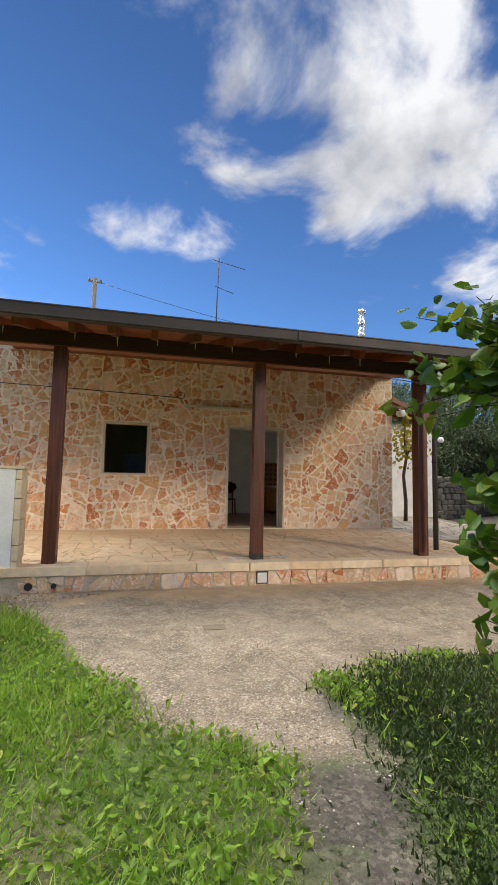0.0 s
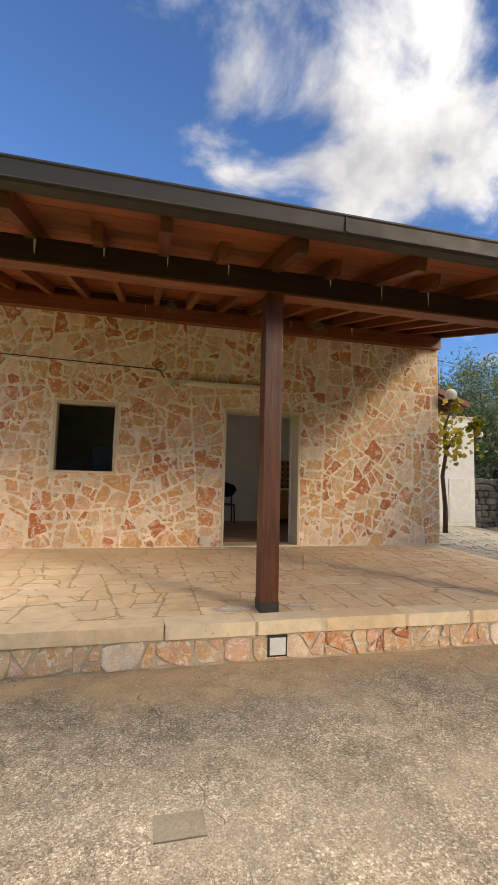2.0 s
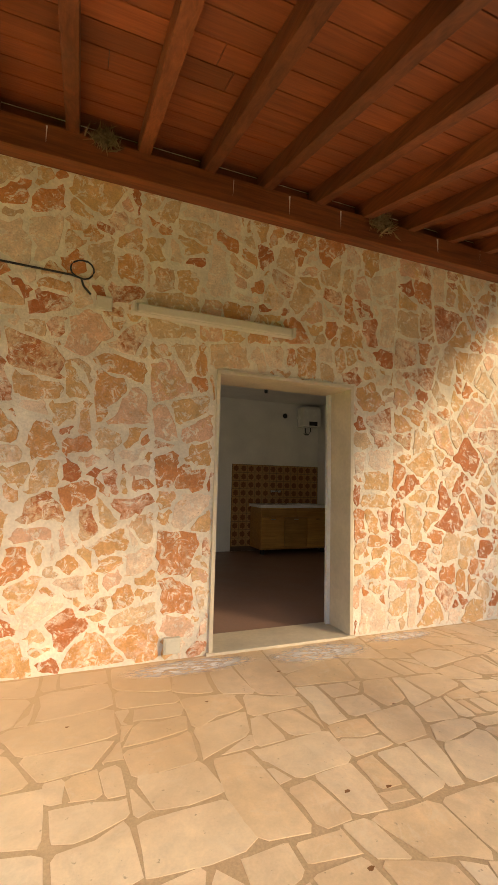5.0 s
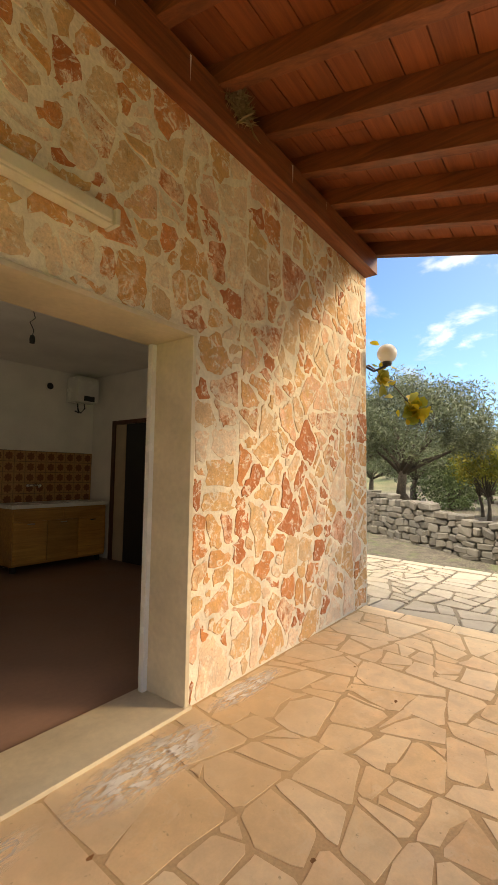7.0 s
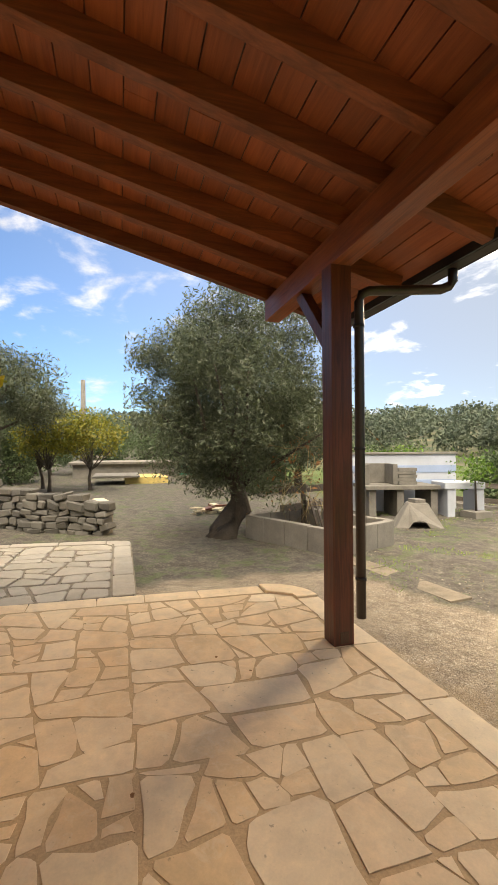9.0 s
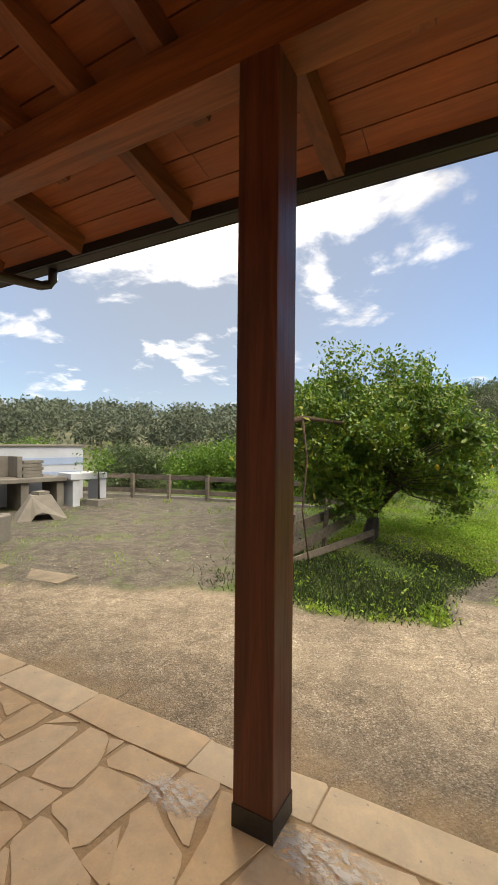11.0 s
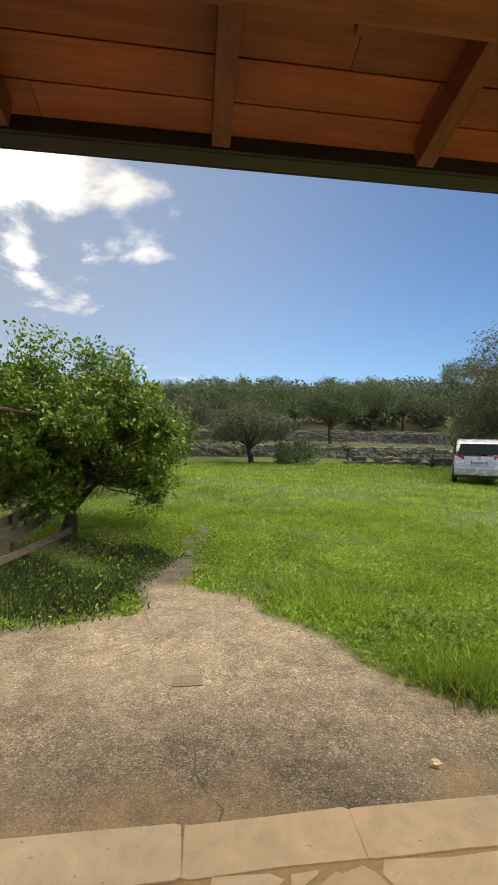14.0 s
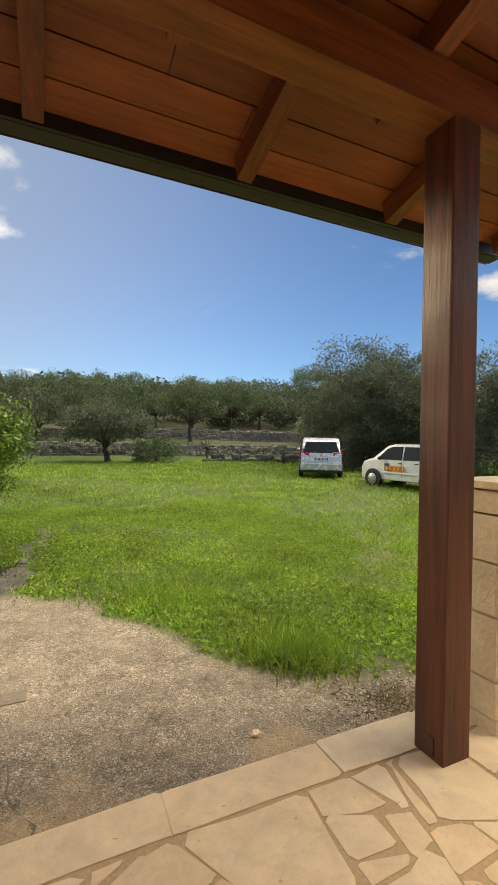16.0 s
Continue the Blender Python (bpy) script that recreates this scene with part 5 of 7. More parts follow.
OL = "grey-green olive tree behind the dry-stone wall"
tree("olive_tree", OL, (17.8, 3.0, -0.03), (17.6, 3.1, 3.2), (2.9, 2.9, 1.75), OLIVE_LEAF, 42, clumps=230, per=150, leaf_size=0.14, wide=0.26, trunk=0.2, tight=0.36, lean=(-0.3, 0.3), fork=0.5, low=-0.6)
tree("olive_tree", OL, (19.5, 6.5, -0.03), (19.5, 6.5, 3.0), (2.6, 2.6, 1.8), OLIVE_LEAF, 43, clumps=110, per=90, leaf_size=0.14, wide=0.24, trunk=0.18, tight=0.4, fork=0.5, low=-0.6)
for i, (x, y, r) in enumerate(((20.9, 1.1, 1.15), (21.3, -0.45, 1.3), (22.6, 1.6, 1.0))):
    tree("fruit_tree", "small round fruit tree turning yellow by the lane", (x, y, LOW + 0.05), (x, y, 1.95), (r, r, 1.1), TURNING_LEAF, 50 + i, clumps=60, per=60, leaf_size=0.12, wide=0.6, trunk=0.07, tight=0.24, fork=0.4, group="fruit trees by the lane")
for i, (x, y, h, r, lf) in enumerate(((14.5, 8.0, 6.5, 2.8, DARK_LEAF), (12.4, 10.4, 6.8, 2.6, DARK_LEAF), (17.2, 10.6, 7.0, 3.0, OLIVE_LEAF), (15.4, 13.6, 7.5, 3.2, DARK_LEAF), (11.0, 14.0, 7.0, 3.0, DARK_LEAF),
                                      (26, 5.5, 4.5, 2.6, OLIVE_LEAF), (30, 9.5, 5.0, 3.0, DARK_LEAF), (36, 4.2, 5.0, 3.0, DARK_LEAF), (24, -8.8, 4.5, 2.6, OLIVE_LEAF), (30, -9.8, 5.0, 3.0, DARK_LEAF), (19, -9.0, 4.0, 2.2, OLIVE_LEAF), (38, -7.5, 5.0, 3.0, DARK_LEAF), (44, 0.5, 5.0, 3.2, DARK_LEAF))):
    z = ground_z(x, y)
    tree("olive_tree", "tall olive tree standing beyond the house and lane", (x, y, z), (x, y, z + h * 0.6), (r, r, h * 0.42), lf, 140 + i, clumps=110, per=110, leaf_size=0.15, wide=0.32, trunk=0.17, tight=0.32, fork=0.45, low=-0.7, group="olive trees beyond the lane")
# meadow side
MO = "olive tree at the far edge of the meadow"
for i, (x, y, tx, h, r, nm, lf, n) in enumerate(((-2.2, -26.6, 0, 3.0, 2.25, "olive_tree", OLIVE_LEAF, 130), (-3.6, -33.2, 0, 4.6, 2.3, "olive_tree", DARK_LEAF, 90), (-9.2, -33.6, 0, 4.6, 2.5, "olive_tree", DARK_LEAF, 100),
                                              (1.2, -34.5, 0, 3.2, 2.4, "olive_tree", OLIVE_LEAF, 90), (-14.5, -38.8, 0, 4.4, 2.4, "olive_tree", DARK_LEAF, 80), (-19.5, -33.5, 0, 6.3, 2.5, "olive_tree", DARK_LEAF, 110),
                                              (5.5, -33.0, 0, 3.2, 2.5, "olive_tree", OLIVE_LEAF, 90), (-6.3, -40.5, 0, 4.4, 2.6, "olive_tree", DARK_LEAF, 80), (-1.2, -41.0, 0, 4.4, 2.6, "olive_tree", DARK_LEAF, 80), (-12.2, -43, 0, 4.6, 2.7, "olive_tree", DARK_LEAF, 80), (-24, -41, 0, 3.6, 2.6, "olive_tree", DARK_LEAF, 80), (-16.5, -43.5, 0, 4.6, 3.0, "olive_tree", DARK_LEAF, 80), (-9.0, -44.5, 0, 4.4, 3.0, "olive_tree", OLIVE_LEAF, 80),
                                              (-3.5, -45.5, 0, 4.4, 3.0, "olive_tree", DARK_LEAF, 80), (2.5, -43.5, 0, 4.4, 3.0, "olive_tree", DARK_LEAF, 80), (7.0, -41.0, 0, 4.0, 3.0, "olive_tree", DARK_LEAF, 80), (-20.5, -45.0, 0, 4.6, 3.2, "olive_tree", DARK_LEAF, 80), (-28.0, -36.0, 0, 4.6, 3.2, "olive_tree", DARK_LEAF, 80))):
    z = ground_z(x, y)
    tree(nm, MO, (x, y, z), (x, y, z + h * 0.66), (r, r, h * 0.42), lf, 60 + i, clumps=n + 15, per=120, leaf_size=0.145, wide=0.32, trunk=0.14, stems=2 if i == 0 else 1, tight=0.27, fork=0.5, low=-0.55, group="olive trees of the meadow")
tree("olive_tree", "broad tall olive tree that shades the parked cars", (-16.2, -21.2, ground_z(-16, -21)), (-15.9, -21.4, 2.9), (4.4, 4.4, 3.7), OLIVE_LEAF, 81, clumps=560, per=210, leaf_size=0.15, wide=0.34, trunk=0.26, tight=0.38, fork=0.35, low=-0.95, hollow=0.35)
tree("olive_tree", "broad tall olive tree that shades the parked cars", (-19.5, -15.5, ground_z(-19.5, -15.5)), (-19.3, -15.2, 2.7), (3.6, 3.6, 3.2), OLIVE_LEAF, 82, clumps=300, per=170, leaf_size=0.16, wide=0.34, trunk=0.24, tight=0.42, fork=0.35, low=-0.95, hollow=0.35)
tree("fruit_tree", "thin fruit tree with yellowing leaves near the cars", (-15.0, -25.5, ground_z(-15, -25.5)), (-14.9, -25.4, 2.1), (1.2, 1.2, 1.0), TURNING_LEAF, 83, clumps=30, per=40, leaf_size=0.14, wide=0.6, trunk=0.09, tight=0.3, fork=0.45, lean=(0.5, 0))
tree("fruit_tree", "thin fruit tree with autumn leaves behind the parapet", (-15.6, -9.4, ground_z(-15, -9)), (-15.6, -9.4, 1.9), (1.5, 1.5, 1.2), TURNING_LEAF, 84, clumps=50, per=50, leaf_size=0.14, wide=0.6, trunk=0.09, tight=0.3, fork=0.45)
tree("round_bush", "dark rounded bush at the meadow's edge", (-5.0, -26.4, ground_z(-5, -26)), (-5.0, -26.4, 0.55), (1.45, 1.2, 0.75), DARK_LEAF, 85, clumps=60, per=70, leaf_size=0.14, wide=0.35, trunk=0.05, stems=2, tight=0.26, fork=0.3)
for i, (x, y, h) in enumerate(((-8.2, -27.0, 1.5), (-11.9, -24.2, 0.9))):
    st = thing("bare_tree" if i == 0 else "tree_stump", "leafless young tree on the meadow" if i == 0 else "short dead stump standing in the grass", "tree" if i == 0 else "stump", (x, y, ground_z(x, y)))
    if i == 0:
        bm = tube([(0, 0, -0.1), (0.05, 0, 0.5), (0, 0.05, 0.8)], [0.06, 0.05, 0.04], 7)
        for q in range(14):
            e = rng.normal(size=3) * (0.5, 0.5, 0.2) + np.array((0, 0, h))
            tube([(0, 0.05, 0.7), tuple(e * 0.6 + np.array((0, 0, 0.2))), tuple(e)], [0.025, 0.014, 0.005], 5, bm)
        part("branches", bm, BARK, st)
    else:
        part("trunk", tube([(0, 0, -0.1), (0.03, 0, 0.4), (-0.05, 0.0, 0.85)], [0.14, 0.11, 0.07], 9), BARK, st)
# bank with shrubs behind the whitewashed wall
for i, (x, y, r, h) in enumerate(((10.4, 8.6, 1.9, 4.2), (12.6, 8.4, 2.0, 4.0), (15.0, 9.4, 2.2, 4.6), (11.4, 11.2, 2.6, 6.4), (14.0, 11.8, 2.8, 6.6), (17.8, 9.0, 2.4, 4.6), (9.2, 11.5, 2.4, 6.0))):
    tree("evergreen_bush", "tall dark evergreen bush on the bank behind the wall", (x, y, ground_z(x, y)), (x, y, h * 0.5), (r, r, h * 0.52), DARK_LEAF, 210 + i, clumps=110, per=120, leaf_size=0.14, wide=0.4, trunk=0.1, stems=2, tight=0.34, fork=0.3, low=-0.95, hollow=0.4, group="bushes on the bank")
dry_wall("retaining_wall", "grey coursed stone wall holding the bank", [(9.9, 5.6, LOW), (13.5, 6.4, LOW), (18.5, 8.2, LOW)], [1.55, 1.6, 1.5], 0.26, 37, 130)
for i, (x, y, r, h) in enumerate(((26.5, 3.6, 1.8, 2.8), (34.5, -1.0, 2.4, 3.4), (34.0, 3.0, 2.4, 3.6), (28.0, -7.2, 2.0, 3.0), (22.5, -6.6, 1.7, 2.6), (18.0, -7.0, 1.6, 2.4), (36.0, -5.0, 2.6, 3.6))):
    tree("evergreen_bush", "dark evergreen bush at the end of the lane", (x, y, ground_z(x, y)), (x, y, h * 0.42), (r, r, h * 0.55), DARK_LEAF, 230 + i, clumps=80, per=90, leaf_size=0.17, wide=0.4, trunk=0.1, stems=2, tight=0.34, fork=0.3, low=-0.95, hollow=0.4, group="bushes down the lane")
# shrubs behind the yard fence
for i, (x, y, r, h, lf) in enumerate(((9.6, -14.6, 1.5, 1.3, CITRUS_LEAF), (7.7, -15.0, 1.7, 1.5, CITRUS_LEAF), (5.9, -15.2, 1.6, 1.4, CITRUS_LEAF), (12.4, -13.6, 1.1, 1.2, DARK_LEAF), (4.4, -14.4, 1.4, 1.6, CITRUS_LEAF),
                                      (7.0, -18.5, 2.0, 1.9, DARK_LEAF), (11.5, -17, 1.6, 1.2, DARK_LEAF), (17, -12.0, 2.0, 1.5, DARK_LEAF), (14.5, -10.6, 1.5, 1.2, CITRUS_LEAF), (3.2, -17.5, 2.2, 2.3, DARK_LEAF))):
    tree("citrus_bush", "bright green citrus bush behind the yard fence" if lf == CITRUS_LEAF else "dark green bush behind the yard fence", (x, y, LOW), (x, y, LOW + h * 0.62), (r, r, h * 0.58), lf, 90 + i, clumps=90, per=120, leaf_size=0.105, wide=0.45, trunk=0.06, stems=2,
         tight=0.3, fork=0.3, low=-0.6, group="bushes behind the fence")


def far_growth():
    """Olive groves on the slopes all round."""
    rng = np.random.default_rng(77)
    V, F, n = [], [], 0
    for k in range(1560):
        a, d = (rng.uniform(0, 6.283), rng.uniform(48, 150)) if k < 1500 else (rng.uniform(2.75, 3.95), rng.uniform(47, 66))
        x, y = d * math.sin(a), d * math.cos(a)
        if y > 25 and abs(x) < y * 0.55:
            continue
        if x > 20 and -5 < y < 3 and d < 60:
            continue
        z = ground_z(x, y)
        r = rng.uniform(1.3, 3.5)
        per = 420 if d < 72 else 220 if d < 100 else 110
        p = rng.normal(size=(per, 3))
        p /= np.linalg.norm(p, axis=1)[:, None]
        p = p * rng.uniform(0.6, 1.0, (per, 1)) * (r, r, r * 0.75) + (x, y, z + r * 0.85)
        v, f = leaves(rng, p, 0.40 if d < 72 else 0.6 if d < 100 else 0.8, 0.6, 0.4)
        V.append(v)
        F.append(f + n)
        n += len(v)
    ob = raw("far_olive_grove", np.concatenate(V), np.concatenate(F), HAZED_LEAF)
    tagged(ob, "olive groves covering the low hills in the distance", "trees", kind="stuff")


far_growth()

dry_wall("terrace_wall", "low dry-stone terrace wall across the meadow", [(6.0, -30.2, 0.0), (-4.0, -30.4, -0.02), (-14.0, -30.0, -0.02), (-26.0, -28.5, -0.02)], [0.9, 1.0, 0.95, 0.9], 0.22, 33, 120)
dry_wall("terrace_wall", "upper dry-stone terrace wall under the olive trees", [(3.0, -36.8, 0.95), (-8.0, -37.0, 0.95), (-24.0, -36.2, 0.95)], [0.9, 1.2, 1.1], 0.24, 34, 40)
dry_wall("stone_border", "low row of field stones along the grass track", [(-8.0, -26.6, -0.02), (-14.0, -25.6, -0.02), (-25.0, -22.0, -0.04)], [0.25, 0.3, 0.3], 0.28, 35, 40)

# ---- yard with the barbecue ----


def build_yard():
    p = thing("planter_wall", "low grey concrete block wall round an empty bed", "low wall")
    line = [(9.72, -4.05), (7.75, -4.92), (8.3, -6.3), (10.3, -5.5)]
    rng = random.Random(12)
    for i, (a, b) in enumerate(zip(line, line[1:] + line[:1])):
        A, B = Vector((*a, LOW)), Vector((*b, LOW))
        n = max(2, round((B - A).length / 0.5))
        for k in range(n):
            s, e = A.lerp(B, k / n), A.lerp(B, (k + 1) / n)
            w = (e - s).normalized() * 0.004
            part("block", bar(s + w + Vector((0, 0, 0.20 + rng.uniform(-0.012, 0.012))), e - w + Vector((0, 0, 0.20)), 0.15, 0.48, 0.02), CONCRETE, p)
    for i, (x, y, z, ln, tilt) in enumerate(((9.9, -5.3, 0.5, 1.7, 0), (9.9, -5.32, 0.15, 1.7, 0))):
        r = thing("fence_rail", "grey weathered board rail behind the bed", "fence", (x, y, z), group="rails behind the bed")
        part("board", bar((-ln * 0.1, ln * 0.35, 0), (ln * 0.2, -ln * 0.65, 0.02), 0.03, 0.14), GREY_WOOD, r)
        part("post", bar((0, 0, -z + LOW - 0.1), (0, 0, 0.12), 0.08, 0.08, up=(0, 1, 0)), GREY_WOOD, r)
    sl = thing("wooden_pallet", "broken grey pallet slats leaning in the bed", "pallet", (9.2, -5.6, LOW))
    for k in range(4):
        part("slat", bar((0.25 * k - 0.3, 0.02 * k, 0.0), (0.25 * k - 0.12, 0.2, 0.75), 0.09, 0.02), GREY_WOOD, sl)
    # barbecue: two counters, the hearth, its hood and the painted back wall
    B = Matrix.Translation((11.0, -8.6, LOW)) @ Matrix.Rotation(radians(-14), 4, "Z")
    wall = thing("painted_wall", "low wall painted in faded blue and white bands", "garden wall")
    part("body", blocks((0.9, 1.08, -1.75, 1.75, 0, 1.55), bevel=0.01, m=B), PALE_PAINT, wall)
    part("band", blocks((0.886, 0.9, -1.75, 1.75, 1.05, 1.25), bevel=0.004, m=B), BLUE_PAINT, wall)
    part("band", blocks((0.886, 0.9, -1.75, 1.75, 0.72, 0.86), bevel=0.004, m=B), BLUE_PAINT, wall)
    part("cap", blocks((0.85, 1.12, -1.8, 1.8, 1.553, 1.61), bevel=0.01, m=B), CONCRETE, wall)
    c = thing("white_counter", "white cement outdoor counter on block legs", "outdoor counter")
    part("top", blocks((-0.5, 0.25, -1.75, -0.75, 0.72, 0.88), bevel=0.02, m=B), PALE_PAINT, c)
    for y in (-1.68, -0.95):
        part("leg", blocks((-0.45, 0.2, y - 0.07, y + 0.12, 0, 0.717), bevel=0.02, m=B), PALE_PAINT, c)
    c = thing("barbecue", "sooty masonry barbecue with a grey stone hearth", "barbecue")
    part("slab", blocks((-0.35, 0.8, -0.72, 1.15, 0.70, 0.80), bevel=0.02, m=B), WEATHERED, c)
    for y in (-0.6, 0.25, 0.95):
        part("pier", blocks((-0.25, 0.7, y - 0.09, y + 0.09, 0, 0.697), bevel=0.02, m=B), WEATHERED, c)
    for y in (0.28, 1.0):
        part("cheek", blocks((0.0, 0.7, y - 0.06, y + 0.06, 0.803, 1.32), bevel=0.02, m=B), WEATHERED, c)
    part("back", blocks((0.6, 0.72, 0.341, 0.939, 0.803, 1.32), bevel=0.015, m=B), WEATHERED, c)
    for k in range(5):
        part("brick", blocks((0.0, 0.22, -0.28, 0.20, 0.803 + 0.085 * k, 0.88 + 0.085 * k), bevel=0.008, m=B @ Matrix.Translation((0, 0.03 * (k % 2), 0))), WEATHERED, c)
    bm = prism([(-0.5, 0.0), (-0.22, 0.0), (-0.13, 0.13), (0.0, 0.17), (0.13, 0.13), (0.22, 0.0), (0.5, 0.0), (0.2, 0.52), (-0.2, 0.52)], "y", -0.38, 0.38, 0.012)
    for v in bm.verts:
        if v.co.z > 0.3:
            v.co.y *= 0.5
    bm.transform(Matrix.Translation((9.75, -7.95, LOW)) @ Matrix.Rotation(radians(62), 4, "Z"))
    h = thing("chimney_hood", "grey cement barbecue hood standing on the ground", "chimney hood")
    part("hood", bm, CONCRETE, h)
    part("collar", blocks((9.62, 9.88, -8.08, -7.82, LOW + 0.522, LOW + 0.60), bevel=0.01), WEATHERED, h)
    t = thing("potted_tree", "young bushy tree in a square concrete planter", "potted plant", (10.1, -9.9, LOW))
    part("planter", blocks((-0.25, 0.25, -0.25, 0.25, 0, 0.2), bevel=0.02), CONCRETE, t)
    part("trunk", tube([(0, 0, 0.18), (0.01, 0, 0.6), (0, 0.02, 0.95)], [0.03, 0.025, 0.02], 7), BARK, t)
    rg = np.random.default_rng(9)
    v, f = leaves(rg, np.array((0, 0, 1.2)) + rg.normal(size=(420, 3)) * (0.24, 0.24, 0.2), 0.10, 0.5)
    raw("crown", v, f, CITRUS_LEAF, t)
    # yard fence on its kerb
    f = thing("yard_fence", "two-rail grey wooden fence on a concrete kerb", "fence")
    line = [(12.3, -10.6), (10.3, -11.4), (8.0, -11.9), (5.7, -12.1), (3.6, -12.1)]
    for a, b in zip(line, line[1:]):
        part("kerb", bar((*a, LOW + 0.05), (*b, LOW + 0.05), 0.14, 0.22, 0.012), CONCRETE, f)
        for z in (0.28, 0.68):
            part("rail", bar((*a, LOW + z), (*b, LOW + z + 0.02), 0.035, 0.13), GREY_WOOD, f)
        for t2 in (0.0, 0.5):
            x, y = a[0] + (b[0] - a[0]) * t2, a[1] + (b[1] - a[1]) * t2
            part("post", bar((x, y + 0.06, LOW), (x, y + 0.06, LOW + 0.78), 0.09, 0.09, up=(0, 1, 0)), GREY_WOOD, f)
    # broken fence under the lemon tree
    b = thing("broken_fence", "collapsed dark board fence leaning under the lemon tree", "fence")
    for (p0, p1, w2) in (((3.84, -7.4, -0.02), (3.14, -9.1, 0.27), 0.15), ((3.74, -7.3, -0.34), (3.05, -8.95, 0.13), 0.14), ((3.5, -7.35, -0.33), (2.75, -9.0, -0.12), 0.10)):
        part("board", bar(p0, p1, 0.03, w2), GREY_WOOD, b)
    for x, y in ((3.66, -7.7), (3.38, -8.35)):
        part("post", bar((x, y, LOW - 0.1), (x - 0.06, y, 0.28), 0.06, 0.06, up=(0, 1, 0)), GREY_WOOD, b)
    vp = thing("vine_post", "rusty iron post with an old gnarled grape vine", "vine post", (3.68, -7.16, LOW))
    part("post", tube([(0, 0, -0.1), (0.0, 0, 1.2), (0.0, 0, 2.42)], 0.022, 8), RUST, vp)
    bm = tube([(0.42, 0.05, -0.04), (0.25, 0.03, 0.10), (0.02, -0.06, 0.25), (-0.07, -0.05, 0.6), (-0.09, -0.04, 1.1), (-0.12, -0.05, 1.6), (-0.10, -0.06, 1.95), (-0.3, -0.3, 2.05), (-0.7, -0.9, 2.0)], [0.05, 0.055, 0.055, 0.05, 0.045, 0.045, 0.05, 0.04, 0.02], 9)
    tube([(-0.3, -0.3, 2.05), (-0.42, -0.2, 1.5), (-0.40, -0.1, 0.8), (-0.5, -0.1, 0.1)], [0.02, 0.014, 0.012, 0.01], 6, bm)
    for v in bm.verts:
        v.co += Vector((noise.noise(v.co * 9), noise.noise(v.co * 9 + Vector((3, 1, 0))), 0)) * 0.03
    part("vine", bm, VINE_BARK, vp)
    rg = np.random.default_rng(19)
    v, q = leaves(rg, np.array((0.0, -0.2, 1.75)) + rg.normal(size=(60, 3)) * (0.25, 0.25, 0.28), 0.11, 0.8, 0.3, 0.5)
    raw("foliage", v, q, TURNING_LEAF, vp)
    s = thing("kerb_strip", "flush concrete strip between forecourt and yard", "kerb", kind="structure")
    for k in range(4):
        a, e = Vector((8.4 - 0.72 * k, -4.98 + -0.02 * k - (0.07 * k if k > 1 else 0), LOW + 0.0)), Vector((8.4 - 0.72 * (k + 1) + 0.02, -5.0 - 0.02 * k - (0.07 * (k + 1) if k > 0 else 0), LOW + 0.0))
        part("slab", bar(a - Vector((0, 0, 0.004)), e - Vector((0, 0, 0.004)), 0.34, 0.05, 0.008), STRIP_CONCRETE, s)
    # things down the lane
    sh = thing("farm_shed", "low pale farm sheds at the end of the lane", "shed", (29, -3.5, LOW), kind="")
    part("wall", blocks((0, 4, -1.5, 4.5, 0, 0.85), bevel=0.02), CONCRETE, sh)
    part("roof", blocks((-0.3, 4.2, -1.8, 4.7, 0.853, 0.98), bevel=0.02), CONCRETE, sh)
    part("sheet", blocks((-0.05, 0.0, -3.2, -1.7, 0.1, 0.9)), GREEN_SHEET, sh, "green sheet screen")
    yw = thing("ochre_wall", "low ochre wall with a grey sheet roof by the lane", "shed", (24, -2.6, LOW))
    part("wall", blocks((0, 3, -1.4, 0.7, 0, 0.34), bevel=0.02), YELLOW_WALL, yw)
    part("roof", blocks((-0.5, 2.5, 0.0, 2.2, 0.36, 0.45), bevel=0.01), WEATHERED, yw)
    br = thing("brick_pile", "small heap of broken tiles beside the lane", "rubble", (13.2, -3.9, LOW))
    for k in range(16):
        part("tile", blocks((-0.16, 0.16, -0.1, 0.1, 0, 0.05), bevel=0.008, m=pose(rng.uniform(-0.5, 0.5), rng.uniform(-0.4, 0.4), 0.02 + 0.035 * (k % 5), rng.uniform(-9, 9), rng.uniform(-9, 9), rng.uniform(0, 180))), RED_ROOF if k % 2 else CREAM_WALL, br)
    for (x, y, h2) in ((31.5, 0.6, 6.2), (-4.1, 26.0, 17.0)):
        e = thing("utility_pole", "tall grey concrete utility pole", "utility pole", (x, y, LOW), group="utility poles")
        part("pole", tube([(0, 0, -0.3), (0, 0, h2)], [0.2, 0.14 if h2 < 10 else 0.17], 10), WEATHERED, e)
        if h2 > 10:
            part("crossarm", bar((-0.5, 0, h2 - 0.25), (0.55, 0, h2 - 0.32), 0.1, 0.1), GREY_WOOD, e)
            for q in (-0.4, 0.45):
                part("insulator", tube([(q, 0, h2 - 0.2), (q, 0, h2 - 0.02)], 0.07, 8), CONCRETE, e)
    pts = [(-3.65 + 34 * t2, 26.0 - 10 * t2, 16.3 - 8.5 * t2 - 3.2 * t2 * (1 - t2)) for t2 in np.linspace(0, 1, 14)]
    tagged(part("power_line", tube(pts, 0.02, 5), BLACK), "thin black overhead power line", "cable")


build_yard()

# ---- parked cars ----


